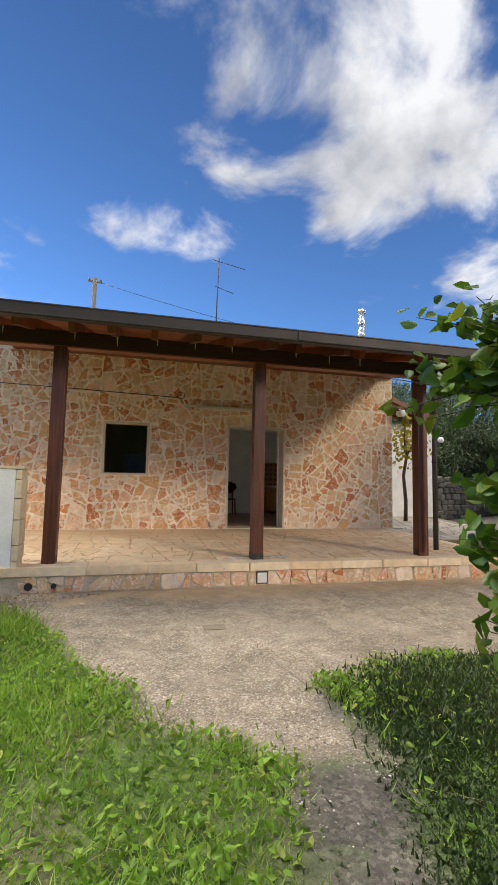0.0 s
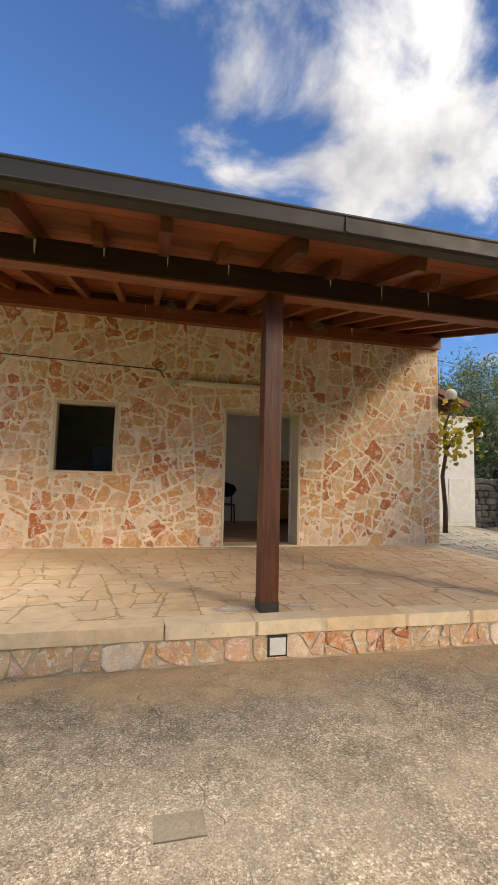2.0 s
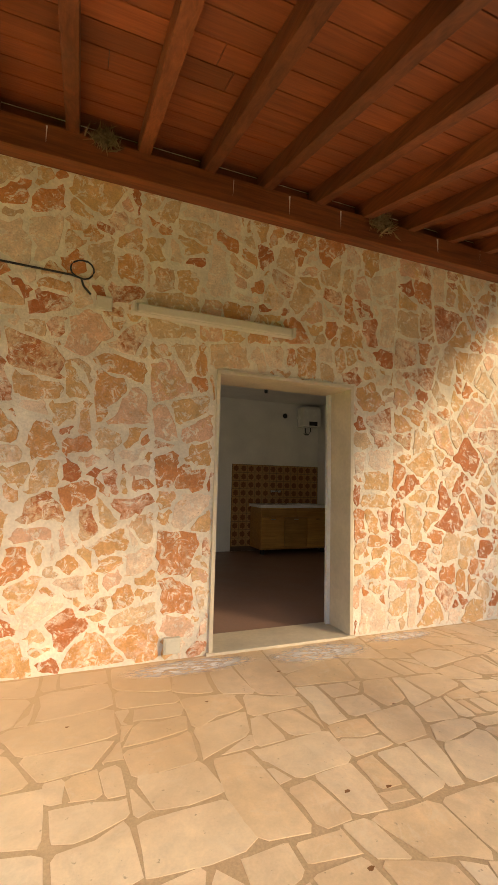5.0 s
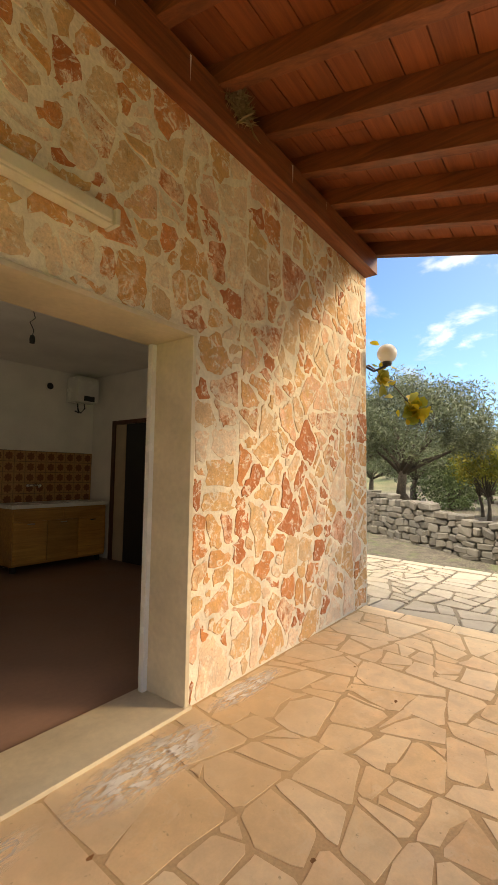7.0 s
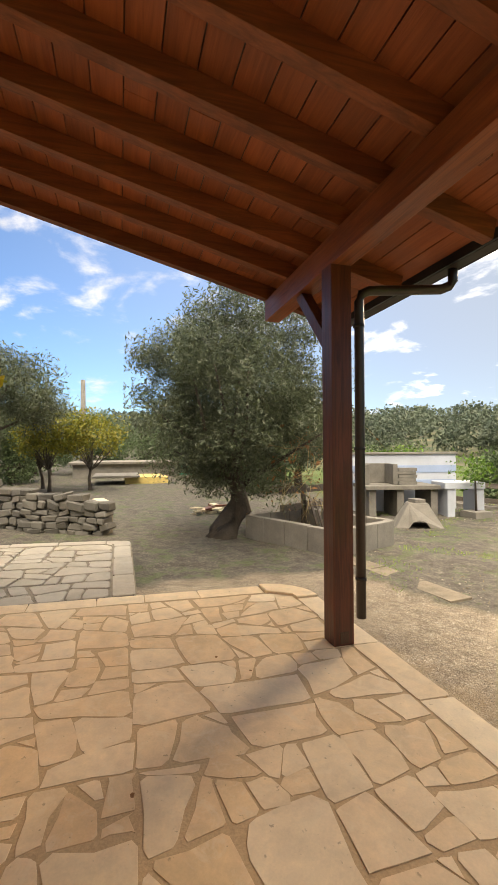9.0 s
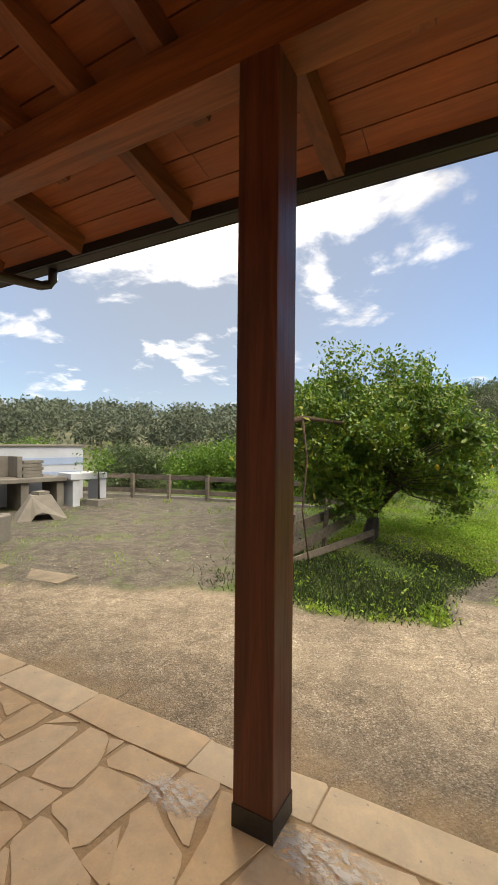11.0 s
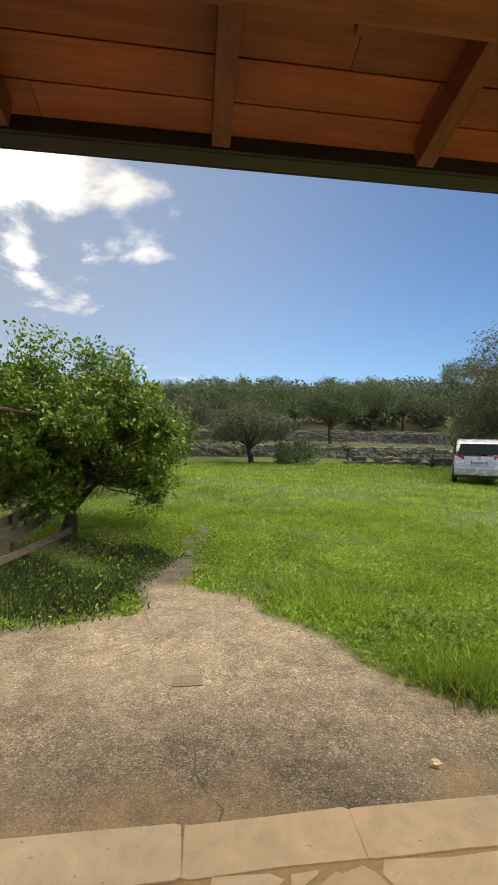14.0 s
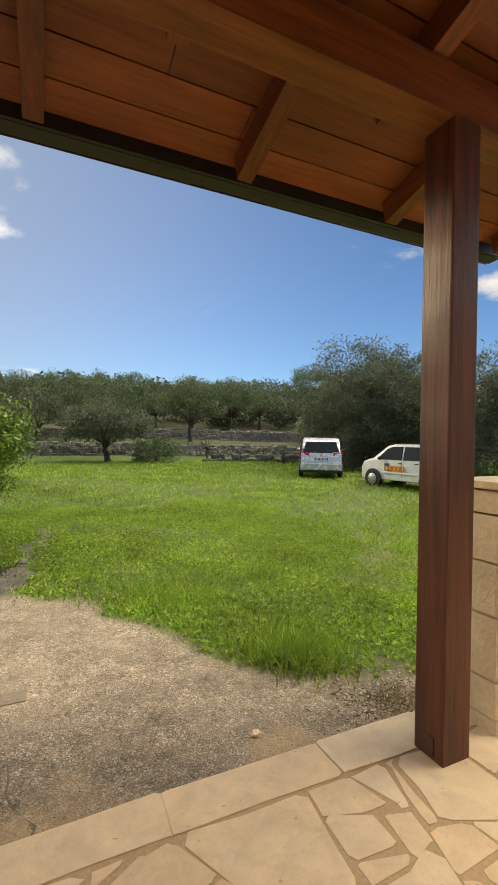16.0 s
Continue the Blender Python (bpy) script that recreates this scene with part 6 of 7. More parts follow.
def car(name, label, m, outline, width, belt, paint, wheels, radius, side_panes, rear_pane, front_pane, roof_in=0.16):
    c = thing(name, label, "car")
    c.matrix_world = m
    half = width / 2
    top = max(z for _, z in outline)

    def flank(z):
        return half - 0.02 - max(0, z - belt) / (top - belt) * roof_in - max(0, 0.55 - z) * 0.12
    bm = prism(outline, "x", -1, 1)
    for z in (0.55, belt):
        bmesh.ops.bisect_plane(bm, geom=bm.verts[:] + bm.edges[:] + bm.faces[:], plane_co=(0, 0, z), plane_no=(0, 0, 1))
    for v in bm.verts:
        v.co.x = math.copysign(flank(v.co.z), v.co.x)
    ends = (min(y for y, _ in outline), max(y for y, _ in outline))
    for v in bm.verts:
        k = max(0, (abs(v.co.y) - 0.72 * ends[1]) / (0.28 * ends[1]))
        v.co.x *= 1 - 0.09 * k * k
    bmesh.ops.bevel(bm, geom=[e for e in bm.edges if e.calc_face_angle(0) > 0.2], offset=0.05, segments=3, affect="EDGES", profile=0.6)
    for f in bm.faces:
        f.smooth = True
    body = part("body", bm, paint, c)

    def pane(nm, pts, mat, owner, out=0.012, thick=0.02):
        b = bmesh.new()
        vs = [Vector(p) for p in pts]
        n = (vs[1] - vs[0]).cross(vs[2] - vs[0]).normalized()
        a = [b.verts.new(v + n * out) for v in vs]
        d = [b.verts.new(v - n * thick) for v in vs]
        b.faces.new(a)
        b.faces.new(d[::-1])
        for i in range(len(a)):
            b.faces.new((a[i], d[i], d[(i + 1) % len(a)], a[(i + 1) % len(a)]))
        bmesh.ops.recalc_face_normals(b, faces=b.faces)
        return part(nm, b, mat, owner)
    for s in (1, -1):
        for pts in side_panes:
            q = [(s * flank(z), y, z) for y, z in pts]
            pane("side_window", q if s < 0 else q[::-1], CAR_GLASS, c)
    pane("rear_window", rear_pane, CAR_GLASS, c)
    pane("windscreen", front_pane, CAR_GLASS, c)
    for y in wheels:
        for s in (1, -1):
            x = s * (half - 0.08)
            part("wheel_arch", tube([(x - s * 0.1, y, radius + 0.02), (x + s * 0.069, y, radius + 0.02)], radius + 0.055, 24), BLACK, c)
            w = part("wheel", tube([(x - s * 0.09, y, radius), (x + s * 0.06, y, radius), (x + s * 0.085, y, radius)], [radius, radius, radius - 0.03], 24), TYRE, c)
            r = part("rim", tube([(x + s * 0.084, y, radius), (x + s * 0.092, y, radius), (x + s * 0.10, y, radius)], [radius * 0.70, radius * 0.68, radius * 0.2], 20), RIM, w)
            for k in range(7):
                a = k * 2 * math.pi / 7
                part("slot", ball(0.022, (x + s * 0.094, y + math.cos(a) * radius * 0.5, radius + math.sin(a) * radius * 0.5), (0.3, 1, 1), 1), BLACK, r)
    return c, body, pane, flank


def build_cars():
    m = pose(-10.55, -18.45, ground_z(-10.5, -18.4) + 0.01, 0, 0, 147)
    out = [(-2.20, 0.34), (-2.24, 0.62), (-2.16, 0.98), (-1.92, 1.50), (-1.70, 1.61), (-0.6, 1.65), (0.35, 1.62), (0.62, 1.56), (1.38, 1.08), (2.02, 0.92), (2.2, 0.66), (2.18, 0.28), (-2.1, 0.26)]
    c, body, pane, fl = car("minivan", "silver-grey family minivan parked on the grass", m, out, 1.80, 1.02, SILVER, (-1.32, 1.36), 0.32,
                            [[(-1.75, 1.07), (-0.75, 1.05), (-0.78, 1.5), (-1.6, 1.48)], [(-0.68, 1.05), (0.25, 1.04), (0.22, 1.51), (-0.7, 1.51)], [(0.32, 1.04), (1.12, 1.06), (0.62, 1.42), (0.3, 1.5)]],
                            [(-0.72, -2.115, 1.06), (0.72, -2.115, 1.06), (0.60, -1.945, 1.46), (-0.60, -1.945, 1.46)][::1], [(0.72, 1.34, 1.12), (-0.72, 1.34, 1.12), (-0.58, 0.66, 1.54), (0.58, 0.66, 1.54)])
    for s in (1, -1):
        pane("tail_lamp", [(s * 0.46, -2.165, 0.90), (s * 0.86, -2.13, 0.92), (s * 0.85, -2.09, 1.06), (s * 0.50, -2.145, 1.03)][:: s], TAIL_RED, c, 0.02)
        part("mirror", ball(0.10, (s * 0.98, 0.85, 1.10), (1.0, 0.6, 0.7), 2), SILVER, c)
        part("reflector", blocks((s * 0.62 - 0.12, s * 0.62 + 0.12, -2.262, -2.24, 0.46, 0.50), bevel=0.004), TAIL_RED, c)
    part("bumper", blocks((-0.82, 0.82, -2.27, -2.1, 0.33, 0.60), bevel=0.04), SILVER, c)
    part("bumper_skirt", blocks((-0.80, 0.80, -2.255, -2.08, 0.24, 0.345), bevel=0.02), BLACK, c)
    p = part("number_plate", blocks((-0.26, 0.26, -2.238, -2.21, 0.72, 0.84), bevel=0.004), PLATE, c)
    part("plate_band", blocks((-0.26, -0.215, -2.2405, -2.2385, 0.722, 0.838)), PLATE_BLUE, p)
    part("plate_band", blocks((0.215, 0.26, -2.2405, -2.2385, 0.722, 0.838)), PLATE_BLUE, p)
    for k in range(7):
        part("plate_mark", blocks((-0.18 + k * 0.055, -0.15 + k * 0.055, -2.2405, -2.2385, 0.745, 0.815)), BLACK, p)
    part("badge", tube([(0, -2.19, 0.955), (0, -2.165, 0.955)], 0.055, 16), CHROME, c)
    part("wiper", bar((0.0, -2.135, 1.08), (0.42, -2.10, 1.13), 0.015, 0.015), BLACK, c)
    part("roof_aerial", tube([(0, -1.6, 1.62), (0, -1.8, 1.76)], [0.008, 0.004], 6), BLACK, c)
    m = pose(-10.95, -13.3, ground_z(-10.9, -13.3) + 0.01, 0, 0, 187)
    out = [(-1.72, 0.34), (-1.76, 0.70), (-1.70, 1.0), (-1.55, 1.44), (-1.35, 1.51), (-0.4, 1.54), (0.30, 1.53), (0.58, 1.47), (1.12, 1.03), (1.60, 0.90), (1.76, 0.66), (1.74, 0.28), (-1.66, 0.26)]
    c, body, pane, fl = car("hatchback", "small white hatchback with orange lettering on its door", m, out, 1.58, 0.98, WHITE_PAINT, (-1.15, 1.15), 0.285,
                            [[(-1.42, 1.02), (-0.98, 1.0), (-0.98, 1.42), (-1.35, 1.40)], [(-0.92, 1.0), (-0.18, 0.99), (-0.18, 1.44), (-0.92, 1.43)], [(-0.10, 0.99), (0.92, 0.99), (0.55, 1.36), (0.32, 1.43), (-0.10, 1.44)]],
                            [(-0.56, -1.67, 1.04), (0.56, -1.67, 1.04), (0.48, -1.575, 1.40), (-0.48, -1.575, 1.40)], [(0.62, 1.10, 1.07), (-0.62, 1.10, 1.07), (-0.50, 0.62, 1.45), (0.50, 0.62, 1.45)])
    for s in (1, -1):
        part("tail_lamp", blocks((s * 0.64 - 0.06, s * 0.64 + 0.06, -1.735, -1.60, 0.95, 1.35), bevel=0.02), TAIL_RED, c)
        part("mirror", ball(0.085, (s * 0.86, 0.75, 1.03), (1.0, 0.6, 0.8), 2), BLACK, c)
        part("trim_strip", blocks((s * 0.775 - 0.008, s * 0.775 + 0.008, -0.75, 0.80, 0.52, 0.57), bevel=0.003), WHITE_PAINT, c)
        for y in (-0.62, 0.05):
            part("door_handle", blocks((s * 0.765 - 0.02, s * 0.765 + 0.02, y - 0.16, y - 0.02, 0.87, 0.90), bevel=0.008), BLACK, c)
        part("headlamp", ball(0.15, (s * 0.58, 1.60, 0.76), (0.9, 0.7, 0.8), 2), WHITE_ENAMEL, c)
        part("roof_rail", bar((s * 0.60, -1.2, 1.545), (s * 0.60, 0.25, 1.55), 0.025, 0.025), BLACK, c)
    x = -0.766
    d = part("decal", blocks((x - 0.012, x, 0.42, 0.60, 0.60, 0.86)), NAVY_DECAL, c, "navy house-shaped sticker")
    part("ring", tube([(x - 0.0125, 0.50, 0.69), (x - 0.016, 0.50, 0.69)], 0.075, 16), ORANGE_DECAL, d)
    for k in range(4):
        part("lettering", blocks((x - 0.012, x, 0.30 - 0.17 * k, 0.41 - 0.17 * k, 0.62, 0.78), bevel=0.02), ORANGE_DECAL, c, "orange block lettering")
    part("door_gap", blocks((x - 0.014, x - 0.011, -0.145, -0.137, 0.40, 1.0)), BLACK, c)
    part("fuel_sticker", tube([(-0.772, -1.30, 0.78), (-0.785, -1.30, 0.78)], 0.12, 16), ORANGE_DECAL, c, "round orange sticker")


build_cars()

# ---- grass, pebbles, litter ----


def blades(rng, x, y, z, h, w, lean=0.5):
    n = len(x)
    a = rng.uniform(0, 6.283, n)
    b = np.stack([x, y, z], 1)
    side = np.stack([np.cos(a), np.sin(a), np.zeros(n)], 1) * w[:, None]
    tip = np.stack([rng.normal(size=n) * lean, rng.normal(size=n) * lean, np.ones(n)], 1) * h[:, None]
    v = np.stack([b - side, b + side, b + tip * 0.6 + side * 0.7, b + tip], 1).reshape(-1, 3)
    i = np.arange(n)[:, None] * 4
    return v, np.concatenate([i + np.array([[0, 1, 2]]), i + np.array([[0, 2, 3]])])


def patchy(x, y, s=1.0):
    return np.clip(0.5 + 0.28 * np.sin(x * 1.7 * s + np.sin(y * 1.3 * s) * 1.6) + 0.28 * np.sin(y * 2.1 * s + np.sin(x * 1.1 * s + 1) * 1.8) + 0.18 * np.sin(x * 5.3 * s + y * 4.1 * s), 0.04, 1)


def build_grass():
    rng = np.random.default_rng(101)

    def field(n, x0, x1, y0, y1, keep):
        x, y = rng.uniform(x0, x1, n), rng.uniform(y0, y1, n)
        wx, wy = x + rng.normal(size=n) * 0.05, y + rng.normal(size=n) * 0.05
        wx, wy = wx + wavy(wx, wy, 0.06, 1.5), wy + wavy(wy, wx, 0.06, 1.3)
        ok = ~(inside(DRIVE, wx, wy) | inside(STONY, wx, wy) | inside(STRIP, wx, wy))
        ok &= (rng.random(n) < keep(x, y)) & ~((x > PORCH_L) & (x < 8.5) & (y > PORCH_EDGE - 0.03))
        ok &= (np.hypot((x - 2.45) / 1.4, (y + 7.6) / 1.65) > 1.0 + wavy(x, y, 0.08, 1.0)) | (rng.random(n) < 0.12)
        bare = inside(YARD, x, y)
        ok &= ~bare | ((rng.random(n) < 0.30) & (patchy(x, y, 1.7) > 0.74))
        return x[ok], y[ok]
    V, F, n = [], [], 0

    def put(v, f):
        nonlocal n
        V.append(v)
        F.append(f + n)
        n += len(v)
    x, y = field(300000, -4.2, 3.5, -13, -3.4, lambda x, y: 0.25 + 0.75 * patchy(x, y))
    k = rng.uniform(0.5, 1.2, len(x)) * (0.6 + 0.6 * patchy(x, y, 0.8))
    put(*blades(rng, x, y, rise(x, y) + 0.005, 0.05 * k, 0.0042 * k, 0.8))
    x, y = field(190000, -4.2, 3.5, -12, -3.4, lambda x, y: 0.15 + 0.85 * patchy(x, y) ** 1.2)
    put(*leaves(rng, np.stack([x, y, rise(x, y) + rng.uniform(0.012, 0.06, len(x))], 1), 0.040, 0.46, 0.55, -0.3, True))
    x, y = field(210000, -26, 9, -27, -10, lambda x, y: (0.2 + 0.8 * patchy(x, y, 0.6)) * np.clip(1.3 - np.hypot(x, y + 8) / 26, 0.25, 1))
    d = np.hypot(x - 0.8, y + 1.8)
    k = rng.uniform(0.5, 1.3, len(x))
    put(*blades(rng, x, y, rise(x, y), (0.042 + 0.0028 * d) * k, (0.004 + 0.0009 * d) * k, 0.75))
    x, y = field(60000, -15, -4.2, -10, -3, lambda x, y: 0.3 + 0.7 * patchy(x, y, 0.7))
    k = rng.uniform(0.5, 1.3, len(x))
    put(*blades(rng, x, y, rise(x, y), 0.085 * k, 0.011 * k, 0.6))
    x, y = field(70000, 3.7, 13, -12, -4.8, lambda x, y: patchy(x, y, 1.7) * np.where(x < 5.0, 0.45, 1.0))
    put(*blades(rng, x, y, rise(x, y), 0.05 * rng.uniform(0.4, 1.3, len(x)), np.full(len(x), 0.004), 0.8))
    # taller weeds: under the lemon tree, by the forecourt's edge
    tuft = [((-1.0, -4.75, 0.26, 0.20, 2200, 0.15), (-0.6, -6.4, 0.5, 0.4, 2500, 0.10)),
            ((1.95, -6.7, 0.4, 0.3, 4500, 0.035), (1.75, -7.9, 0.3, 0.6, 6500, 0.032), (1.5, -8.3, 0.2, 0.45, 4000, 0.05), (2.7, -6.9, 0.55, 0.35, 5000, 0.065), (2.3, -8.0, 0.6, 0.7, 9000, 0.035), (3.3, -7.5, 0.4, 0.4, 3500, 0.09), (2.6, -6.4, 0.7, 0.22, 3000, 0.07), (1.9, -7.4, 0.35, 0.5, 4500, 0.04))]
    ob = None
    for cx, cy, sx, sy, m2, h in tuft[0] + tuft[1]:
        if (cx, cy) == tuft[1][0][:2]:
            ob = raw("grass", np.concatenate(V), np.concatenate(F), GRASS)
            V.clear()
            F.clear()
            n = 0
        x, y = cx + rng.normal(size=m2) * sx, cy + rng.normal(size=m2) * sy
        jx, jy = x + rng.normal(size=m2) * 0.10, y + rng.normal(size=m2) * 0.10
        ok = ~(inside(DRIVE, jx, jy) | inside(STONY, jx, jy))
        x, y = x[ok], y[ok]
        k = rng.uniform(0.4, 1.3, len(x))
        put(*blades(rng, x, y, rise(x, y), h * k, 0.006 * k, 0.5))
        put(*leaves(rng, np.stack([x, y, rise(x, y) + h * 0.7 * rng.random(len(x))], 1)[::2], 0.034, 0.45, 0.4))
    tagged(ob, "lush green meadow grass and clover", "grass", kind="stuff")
    # these weeds hold the tree's shade in their leaf tones
    tagged(raw("weeds", np.concatenate(V), np.concatenate(F), SHADED_WEED), "green weeds with the lemon tree's shade darkened into their colour", "weeds", kind="stuff")
    x, y = field(9000, -3, 3, -11, -4, lambda x, y: 0.15 + 0 * x)
    v, f = blades(rng, x, y, rise(x, y) + 0.01, 0.09 * rng.uniform(0.4, 1.3, len(x)), np.full(len(x), 0.003), 1.2)
    x = np.concatenate([-1.35 + rng.normal(size=700) * 0.16, rng.uniform(4, 11, 500)])
    y = np.concatenate([-3.95 + rng.normal(size=700) * 0.14, rng.uniform(-11, -5.4, 500)])
    v2, f2 = leaves(rng, np.stack([x, y, rise(x, y) + rng.uniform(0.004, 0.02, len(x))], 1), 0.04, 0.14, 0.6)
    ob = raw("dry_litter", np.concatenate([v, v2]), np.concatenate([f, f2 + len(v)]), STRAW)
    tagged(ob, "dry stalks and withered leaf litter", "litter", kind="stuff")


def build_pebbles():
    rng = np.random.default_rng(55)
    octa = np.array([(1, 0, 0), (-1, 0, 0), (0, 1, 0), (0, -1, 0), (0, 0, 1), (0, 0, -1)], float)
    tri = np.array([(0, 2, 4), (2, 1, 4), (1, 3, 4), (3, 0, 4), (2, 0, 5), (1, 2, 5), (3, 1, 5), (0, 3, 5)])
    xs, ys, ss = [], [], []

    def spread(n, x0, x1, y0, y1, poly, s0, s1):
        x, y = rng.uniform(x0, x1, n), rng.uniform(y0, y1, n)
        ok = inside(poly, x, y) & ~((y > PORCH_EDGE) & (x < 5.8))
        xs.append(x[ok])
        ys.append(y[ok])
        ss.append(s0 + (s1 - s0) * rng.random(ok.sum()) ** 4)
    spread(13000, 0.4, 1.6, -10.5, -6.6, STONY, 0.002, 0.012)
    spread(26000, -1.4, 8, -7.2, -3.4, DRIVE, 0.002, 0.009)
    spread(2600, 3.7, 12, -12, -4.8, YARD, 0.005, 0.028)
    spread(3500, -1.7, 0.1, -4.4, -3.4, STRIP, 0.004, 0.02)
    x, y, s = np.concatenate(xs), np.concatenate(ys), np.concatenate(ss)
    n = len(x)
    sc = s[:, None, None] * rng.uniform(0.6, 1.2, (n, 6, 1)) * np.array([1, 1, 0.7])
    v = octa[None] * sc
    a = rng.uniform(0, 6.28, n)
    c, d = np.cos(a)[:, None], np.sin(a)[:, None]
    v = np.stack([v[..., 0] * c - v[..., 1] * d, v[..., 0] * d + v[..., 1] * c, v[..., 2]], -1) + np.stack([x, y, rise(x, y) + s * 0.25], 1)[:, None]
    ob = raw("pebbles", v.reshape(-1, 3), (np.arange(n)[:, None, None] * 6 + tri[None]).reshape(-1, 3), PEBBLE)
    tagged(ob, "loose pebbles and gravel on the forecourt and path", "pebbles", kind="stuff")
    for px, py, r in ((-0.411, -4.024, 0.026), (0.95, -8.3, 0.06), (1.25, -8.8, 0.05), (0.7, -9.0, 0.07)):
        tagged(part("loose_stone", ball(r, (px, py, LOW + r * 0.5), (1.2, 0.9, 0.7), 2, 0.5, px), KERB if r < 0.04 else DRY_STONE), "loose rounded field stone lying on the ground", "stone")
    rg = random.Random(2)
    for k in range(14):
        cx, cy = rg.uniform(0.0, 4.5), rg.uniform(-2.9, -0.4)
        bm = bmesh.new()
        ring = [bm.verts.new((cx + 0.016 * math.cos(t) * rg.uniform(0.6, 1.3), cy + 0.010 * math.sin(t), fall(cy) + 0.013 + rg.uniform(0, 0.006))) for t in (0, 1.2, 2.4, 3.6, 4.9)]
        bm.faces.new(ring)
        tagged(part("dead_leaf", bm, DRY_LEAF), "small dry curled leaf on the porch paving", "leaf", group="dead leaves on the porch")


def crack(points, wide, seed):
    """A dark, ragged joint in the concrete."""
    rng = random.Random(seed)
    pts = []
    for (ax, ay), (bx, by) in zip(points, points[1:]):
        n = max(2, int(math.hypot(bx - ax, by - ay) / 0.08))
        pts += [(ax + (bx - ax) * k / n + rng.gauss(0, 0.016), ay + (by - ay) * k / n + rng.gauss(0, 0.010)) for k in range(n)]
    v, f = [], []
    for x, y in pts:
        w = wide * max(0.05, rng.uniform(-0.5, 1.2))
        v += [(x - w, y, LOW + 0.003), (x + w, y, LOW + 0.003)]
    f = [[2 * k, 2 * k + 1, 2 * k + 3, 2 * k + 2] for k in range(len(pts) - 1)]
    tagged(raw("concrete_joint", v, f, JOINT_DIRT), "dark cracked joint in the forecourt concrete", "joint", kind="structure")


crack([(1.45, -7.1), (1.27, -6.03), (1.08, -5.04), (0.89, -4.38), (0.72, -3.7)], 0.006, 1)
crack([(3.18, -3.6), (3.26, -4.96), (3.23, -5.9)], 0.006, 2)
setting(part("concrete_patch", blocks((0.79, 1.0, -5.04, -4.90, LOW - 0.02, LOW + 0.006), bevel=0.003), STRIP_CONCRETE), "small mortar repair patch in the forecourt", "patch")
build_grass()
build_pebbles()

# ---- pieces of walls and floors ----


def compact(poly):
    edge = sum(math.hypot(b[0] - a[0], b[1] - a[1]) for a, b in zip(poly, poly[1:] + poly[:1]))
    return 12.57 * area(poly) / (edge * edge + 1e-9)


def split(rng, poly, want, skew=0.35, out=None, chip=0.0, even=0.62):
    """Breaks an outline into crazy-paving pieces by skewed cuts, and now and then chips a corner off."""
    out = [] if out is None else out
    a = area(poly)
    cx, cy = sum(p[0] for p in poly) / len(poly), sum(p[1] for p in poly) / len(poly)
    w, h = max(p[0] for p in poly) - min(p[0] for p in poly), max(p[1] for p in poly) - min(p[1] for p in poly)
    if a < want * 0.35 + want * 1.9 * rng.random() ** 1.3:
        if a > want * 0.06:
            if rng.random() < chip and a > want * 0.4:
                k = rng.randrange(len(poly))
                q = poly[k]
                d = math.hypot(cx - q[0], cy - q[1])
                turn = math.atan2(q[1] - cy, q[0] - cx) + rng.gauss(0, 0.45)
                nx, ny = math.cos(turn), math.sin(turn)
                t = d - rng.uniform(0.07, 0.13)
                bits = [clip(poly, cx + nx * t, cy + ny * t, nx, ny), clip(poly, cx + nx * t, cy + ny * t, -nx, -ny)]
                if all(len(b) >= 3 for b in bits):
                    out += bits
                    return out
            out.append(poly)
        return out
    best = None
    for _ in range(14):
        turn = rng.gauss(0, skew)
        nx, ny = (math.cos(turn), math.sin(turn)) if w > h * rng.uniform(0.85, 1.2) else (math.sin(turn), math.cos(turn))
        s = rng.gauss(0, 0.17)
        px, py = cx + s * w * abs(nx), cy + s * h * abs(ny)
        halves = [clip(poly, px, py, nx * q, ny * q) for q in (1, -1)]
        if min(len(q) for q in halves) < 3:
            continue
        worst = min(compact(q) for q in halves)
        if best is None or worst > best[0]:
            best = (worst, halves)
        if worst > even:
            break
    for half in best[1]:
        split(rng, half, want, skew, out, chip, even)
    return out


def shrink(poly, g, rng):
    """Draws an outline in by about g on every side."""
    out = poly
    for i, a in enumerate(poly):
        b = poly[(i + 1) % len(poly)]
        d = math.hypot(b[0] - a[0], b[1] - a[1])
        if d < 1e-5:
            continue
        nx, ny = (b[1] - a[1]) / d, -(b[0] - a[0]) / d
        k = g * rng.uniform(0.6, 1.5)
        out = clip(out, a[0] - nx * k, a[1] - ny * k, nx, ny)
        if len(out) < 3:
            return []
    return out


def lay(rng, cells, name, parent, mat, place, thick, uneven=0.012, cut=0.12, jitter=0.004, edge=0.006, vary=0.2):
    for c in cells:
        if len(c) < 3 or area(c) < 0.002:
            continue
        bm = slab_bm(soften(c, rng, cut, jitter), place, thick * rng.uniform(1 - vary, 1 + vary), edge, (rng.gauss(0, uneven), rng.gauss(0, uneven)))
        part(name, bm, mat, parent)


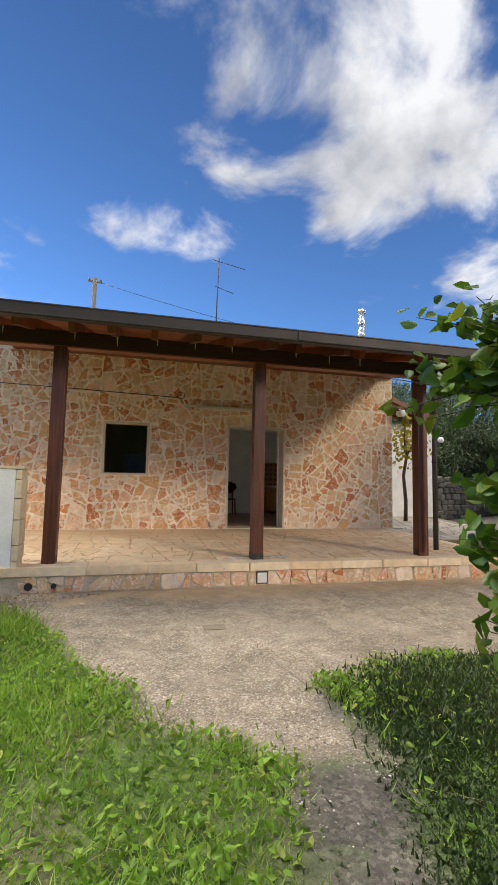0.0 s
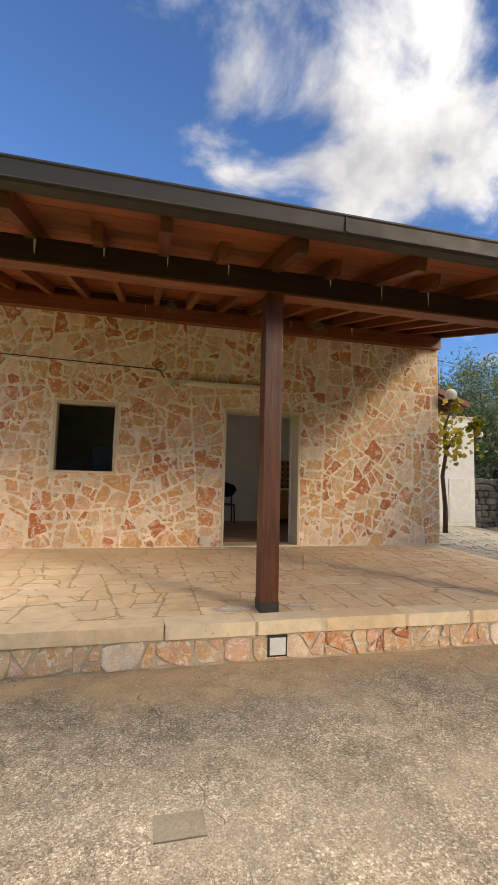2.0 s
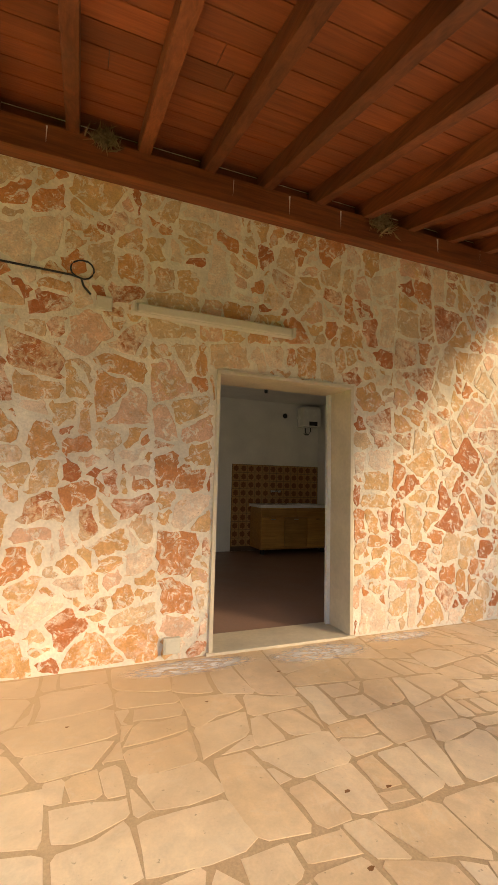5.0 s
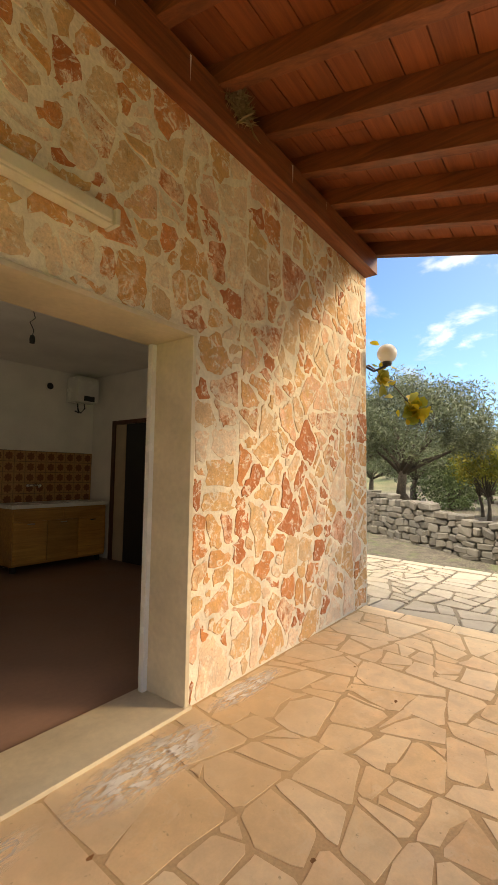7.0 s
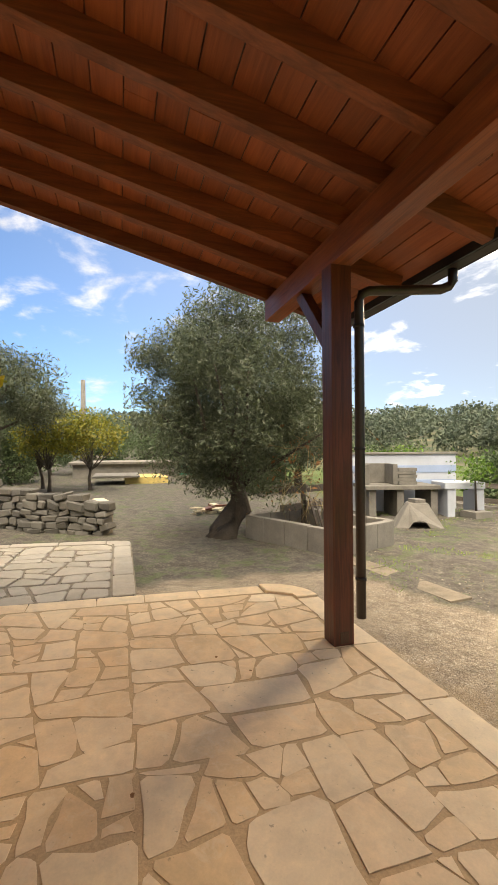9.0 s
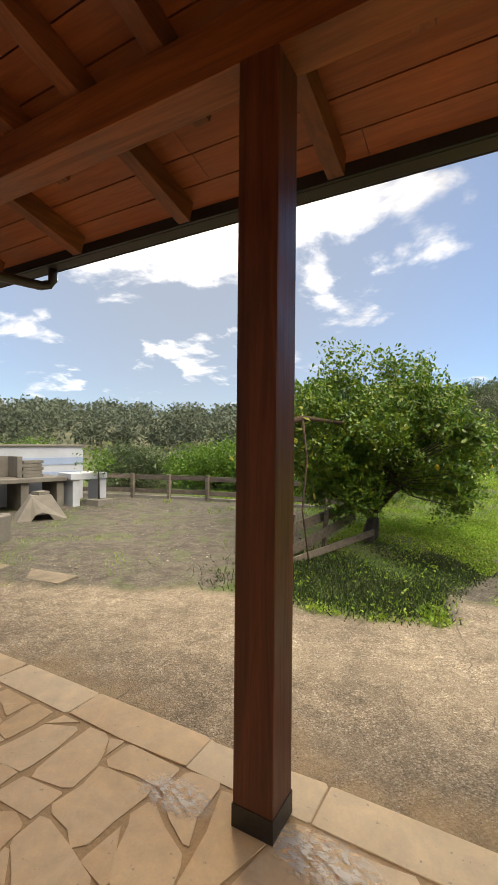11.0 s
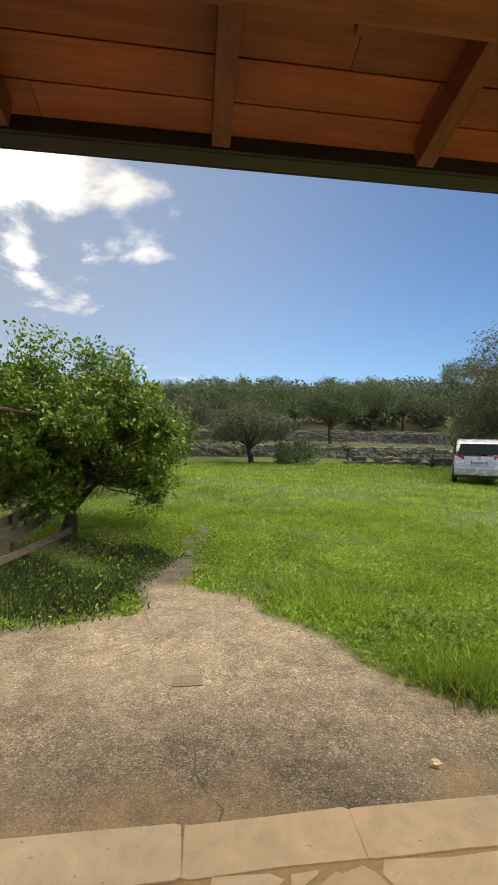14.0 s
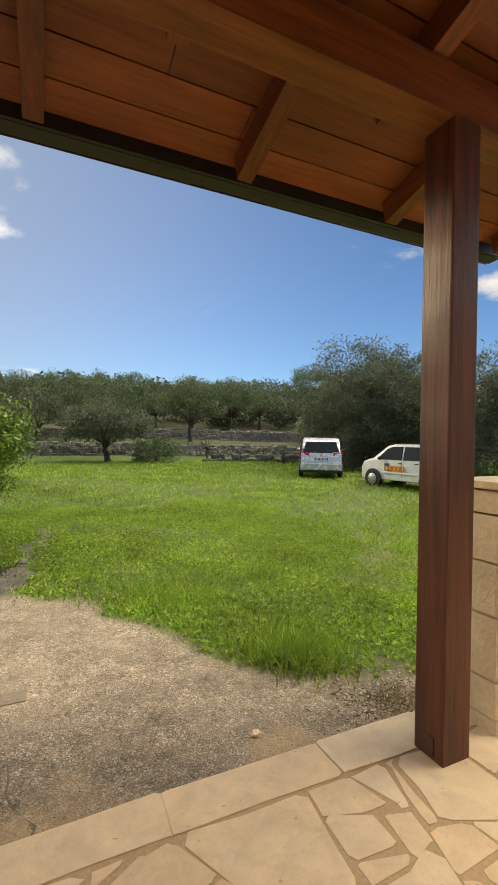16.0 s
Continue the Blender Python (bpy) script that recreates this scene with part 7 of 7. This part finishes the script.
def porch_pieces():
    rng = random.Random(61)
    top = lambda u, v, h: (u, v, fall(v) - 0.002 + h)
    cells = []
    for x0, x1 in ((-2.9, -1.0), (-1.0, 1.2), (1.2, 3.4), (3.4, 5.53)):
        for y0, y1 in ((-3.24, -1.7), (-1.7, -0.012)):
            cells += split(rng, [(x0, y0), (x1, y0), (x1, y1), (x0, y1)], 0.098, 0.24, None, 0.55, 0.62)
    lay(rng, [shrink(c, 0.0085, rng) for c in cells], "slab", porch_floor, PAVER, top, 0.0022, 0.0003, 0.10, 0.0085, 0.0008)
    x = -2.9
    while x < 5.20:
        w = min(rng.uniform(0.42, 0.78), 5.31 - x)
        lay(rng, [shrink([(x, PORCH_EDGE - 0.004), (x + w, PORCH_EDGE - 0.004), (x + w, -3.245), (x, -3.245)], 0.003, rng)], "edge_slab", porch_floor, KERB, lambda u, v, h: (u, v, fall(v) - 0.098 + h), 0.0995, 0.001, 0.03, 0.004, 0.002, 0.015)
        x += w
    rim = [(PORCH_R - 0.45 + 0.45 * math.sin(radians(a)), PORCH_EDGE + 0.45 - 0.45 * math.cos(radians(a))) for a in range(0, 91, 15)]
    lay(rng, [rim + [(5.54, -3.01), (5.40, -3.23), (5.31, -3.24)]], "edge_slab", porch_floor, KERB, lambda u, v, h: (u, v, fall(v) - 0.098 + h), 0.103, 0.0, 0.03, 0.001, 0.006)
    y = -3.0
    while y < -0.1:
        w = min(rng.uniform(0.4, 0.65), -0.01 - y)
        lay(rng, [shrink([(5.54, y), (PORCH_R, y), (PORCH_R, y + w), (5.54, y + w)], 0.003, rng)], "edge_slab", porch_floor, KERB, lambda u, v, h: (u, v, fall(v) - 0.098 + h), 0.0995, 0.001, 0.03, 0.004, 0.002, 0.015)
        y += w
    # riser
    r = part("porch_riser", blocks((-2.9, 5.3, PORCH_EDGE + 0.026, PORCH_EDGE + 0.04, LOW - 0.05, -0.128)), RISER_JOINT)
    setting(r, "low riser of small coloured stones under the porch edge", "riser")
    cells, x = [], -1.2
    while x < 5.2:
        w = min(rng.uniform(0.14, 0.42), 5.28 - x)
        block = [(x + rng.uniform(-0.02, 0.02), -0.374), (x + w, -0.374), (x + w + rng.uniform(-0.02, 0.02), -0.176), (x, -0.176)]
        cells += split(rng, block, 0.05 if w > 0.2 else 0.012, 0.5, None, 0.3, 0.6)
        x += w
    lay(rng, [shrink(c, 0.0075, rng) for c in cells], "stone", r, RISER_STONE, lambda u, v, h: (u, PORCH_EDGE + 0.026 - h, v), 0.011, 0.05, 0.16, 0.008, 0.006, 0.5)
    for px, rr in ((-1.08, 0.045), (-0.80, 0.03)):
        tagged(part("drain_pipe", tube([(px, PORCH_EDGE + 0.03, -0.29), (px, PORCH_EDGE - 0.004, -0.29)], rr, 14), BLACK), "dark drain pipe mouth in the porch riser", "pipe")
    # terrace
    g = lambda u, v, h: (u, v, -0.045 + h)
    cells = split(rng, [(PORCH_R + 0.02, -1.55), (8.18, -1.55), (8.5, 1.2), (9.1, 3.65), (CORNER + 0.02, 3.65), (CORNER + 0.02, 0.02), (PORCH_R + 0.02, 0.0)], 0.115, 0.4, None, 0.3)
    lay(rng, [shrink(c, 0.013, rng) for c in cells], "slab", terrace_floor, TERRACE_STONE, g, 0.016, 0.006, 0.12)
    for x0, x1 in ((PORCH_R + 0.02, 6.5), (6.5, 7.3), (7.3, 8.0)):
        lay(rng, [shrink([(x0, -1.79), (x1, -1.79), (x1, -1.56), (x0, -1.56)], 0.006, rng)], "edge_slab", terrace_floor, TERRACE_STONE, g, 0.02, 0.0, 0.06, 0.002)
    lay(rng, [[(8.0, -1.79), (8.27, -1.79), (8.35, -1.73), (8.39, -1.58), (8.40, -1.45), (8.18, -1.45), (8.15, -1.56), (8.0, -1.56)]], "edge_slab", terrace_floor, TERRACE_STONE, g, 0.02, 0.0, 0.03, 0.001)
    for k in range(4):
        y0, y1 = -1.44 + 0.66 * k, -1.44 + 0.66 * (k + 1)
        f = lambda y: 8.40 + (y + 1.6) * 0.125
        lay(rng, [shrink([(f(y0) - 0.22, y0), (f(y0), y0), (f(y1), y1), (f(y1) - 0.22, y1)], 0.006, rng)], "edge_slab", terrace_floor, TERRACE_STONE, g, 0.02, 0.0, 0.06, 0.002)


porch_pieces()


def wall_pieces():
    rng = random.Random(7)
    cells = []
    for k in range(4):
        x0, x1 = -3.0 + (CORNER + 3.0) * k / 4, -3.0 + (CORNER + 3.0) * (k + 1) / 4
        lean = [0.0 if q in (0, 4) else 0.14 * math.sin(q * 2.3) for q in (k, k + 1)]
        cells += split(rng, [(x0 - lean[0], 0.0), (x1 - lean[1], 0.0), (x1 + lean[1], 3.50), (x0 + lean[0], 3.50)], 0.060, 0.55, None, 0.42, 0.64)
    cells = [c for c in (shrink(c, 0.0135, rng) for c in cells) if len(c) >= 3]
    holes = ((DX0 - 0.02, DX1 + 0.02, -0.1, DH + 0.02), (WX0 - 0.035, WX1 + 0.035, WZ0 - 0.045, WZ1 + 0.02))
    kept = []
    for c in cells:
        for x0, x1, z0, z1 in holes:
            if min(p[0] for p in c) < x1 and max(p[0] for p in c) > x0 and min(p[1] for p in c) < z1 and max(p[1] for p in c) > z0:
                c = max((clip(c, x0, 0, 1, 0), clip(c, x1, 0, -1, 0), clip(c, 0, z0, 0, 1), clip(c, 0, z1, 0, -1)), key=lambda p: area(p) if len(p) > 2 else 0)
            if len(c) < 3:
                break
        if len(c) >= 3 and area(c) > 0.0016:
            kept.append(c)
    kept.sort(key=lambda c: -sum(p[0] for p in c) / len(c))
    rest = bmesh.new()
    for i, c in enumerate(kept):
        out = []
        for a, b in zip(c, c[1:] + c[:1]):
            d = math.hypot(b[0] - a[0], b[1] - a[1])
            if d < 0.018:
                out.append(((a[0] + b[0]) / 2, (a[1] + b[1]) / 2))
                continue
            n = max(1, min(5, round(d / 0.05)))
            nx, ny = (b[1] - a[1]) / d, (a[0] - b[0]) / d
            for t in [min(0.3, 0.021 / d)] + [k / n + rng.uniform(-0.1, 0.1) for k in range(1, n)] + [1 - min(0.3, 0.021 / d)]:
                q = rng.gauss(0, 0.0105)
                out.append((a[0] + (b[0] - a[0]) * t + nx * q, a[1] + (b[1] - a[1]) * t + ny * q))
        if len(out) < 4:
            continue
        tilt = (rng.gauss(0, 0.008), rng.gauss(0, 0.008))
        place = lambda u, v, h: (u, -h, v)
        if i < 300:
            part("stone", slab_bm(out, place, 0.0042 * rng.uniform(0.4, 1.7), 0.0022, tilt), STONE, wall_front)
        else:
            slab_bm(out, place, 0.0042 * rng.uniform(0.4, 1.7), 0.0022, tilt, rest)
    tagged(part("stonework", rest, STONE_JOINED, wall_front), kind="stuff")


wall_pieces()
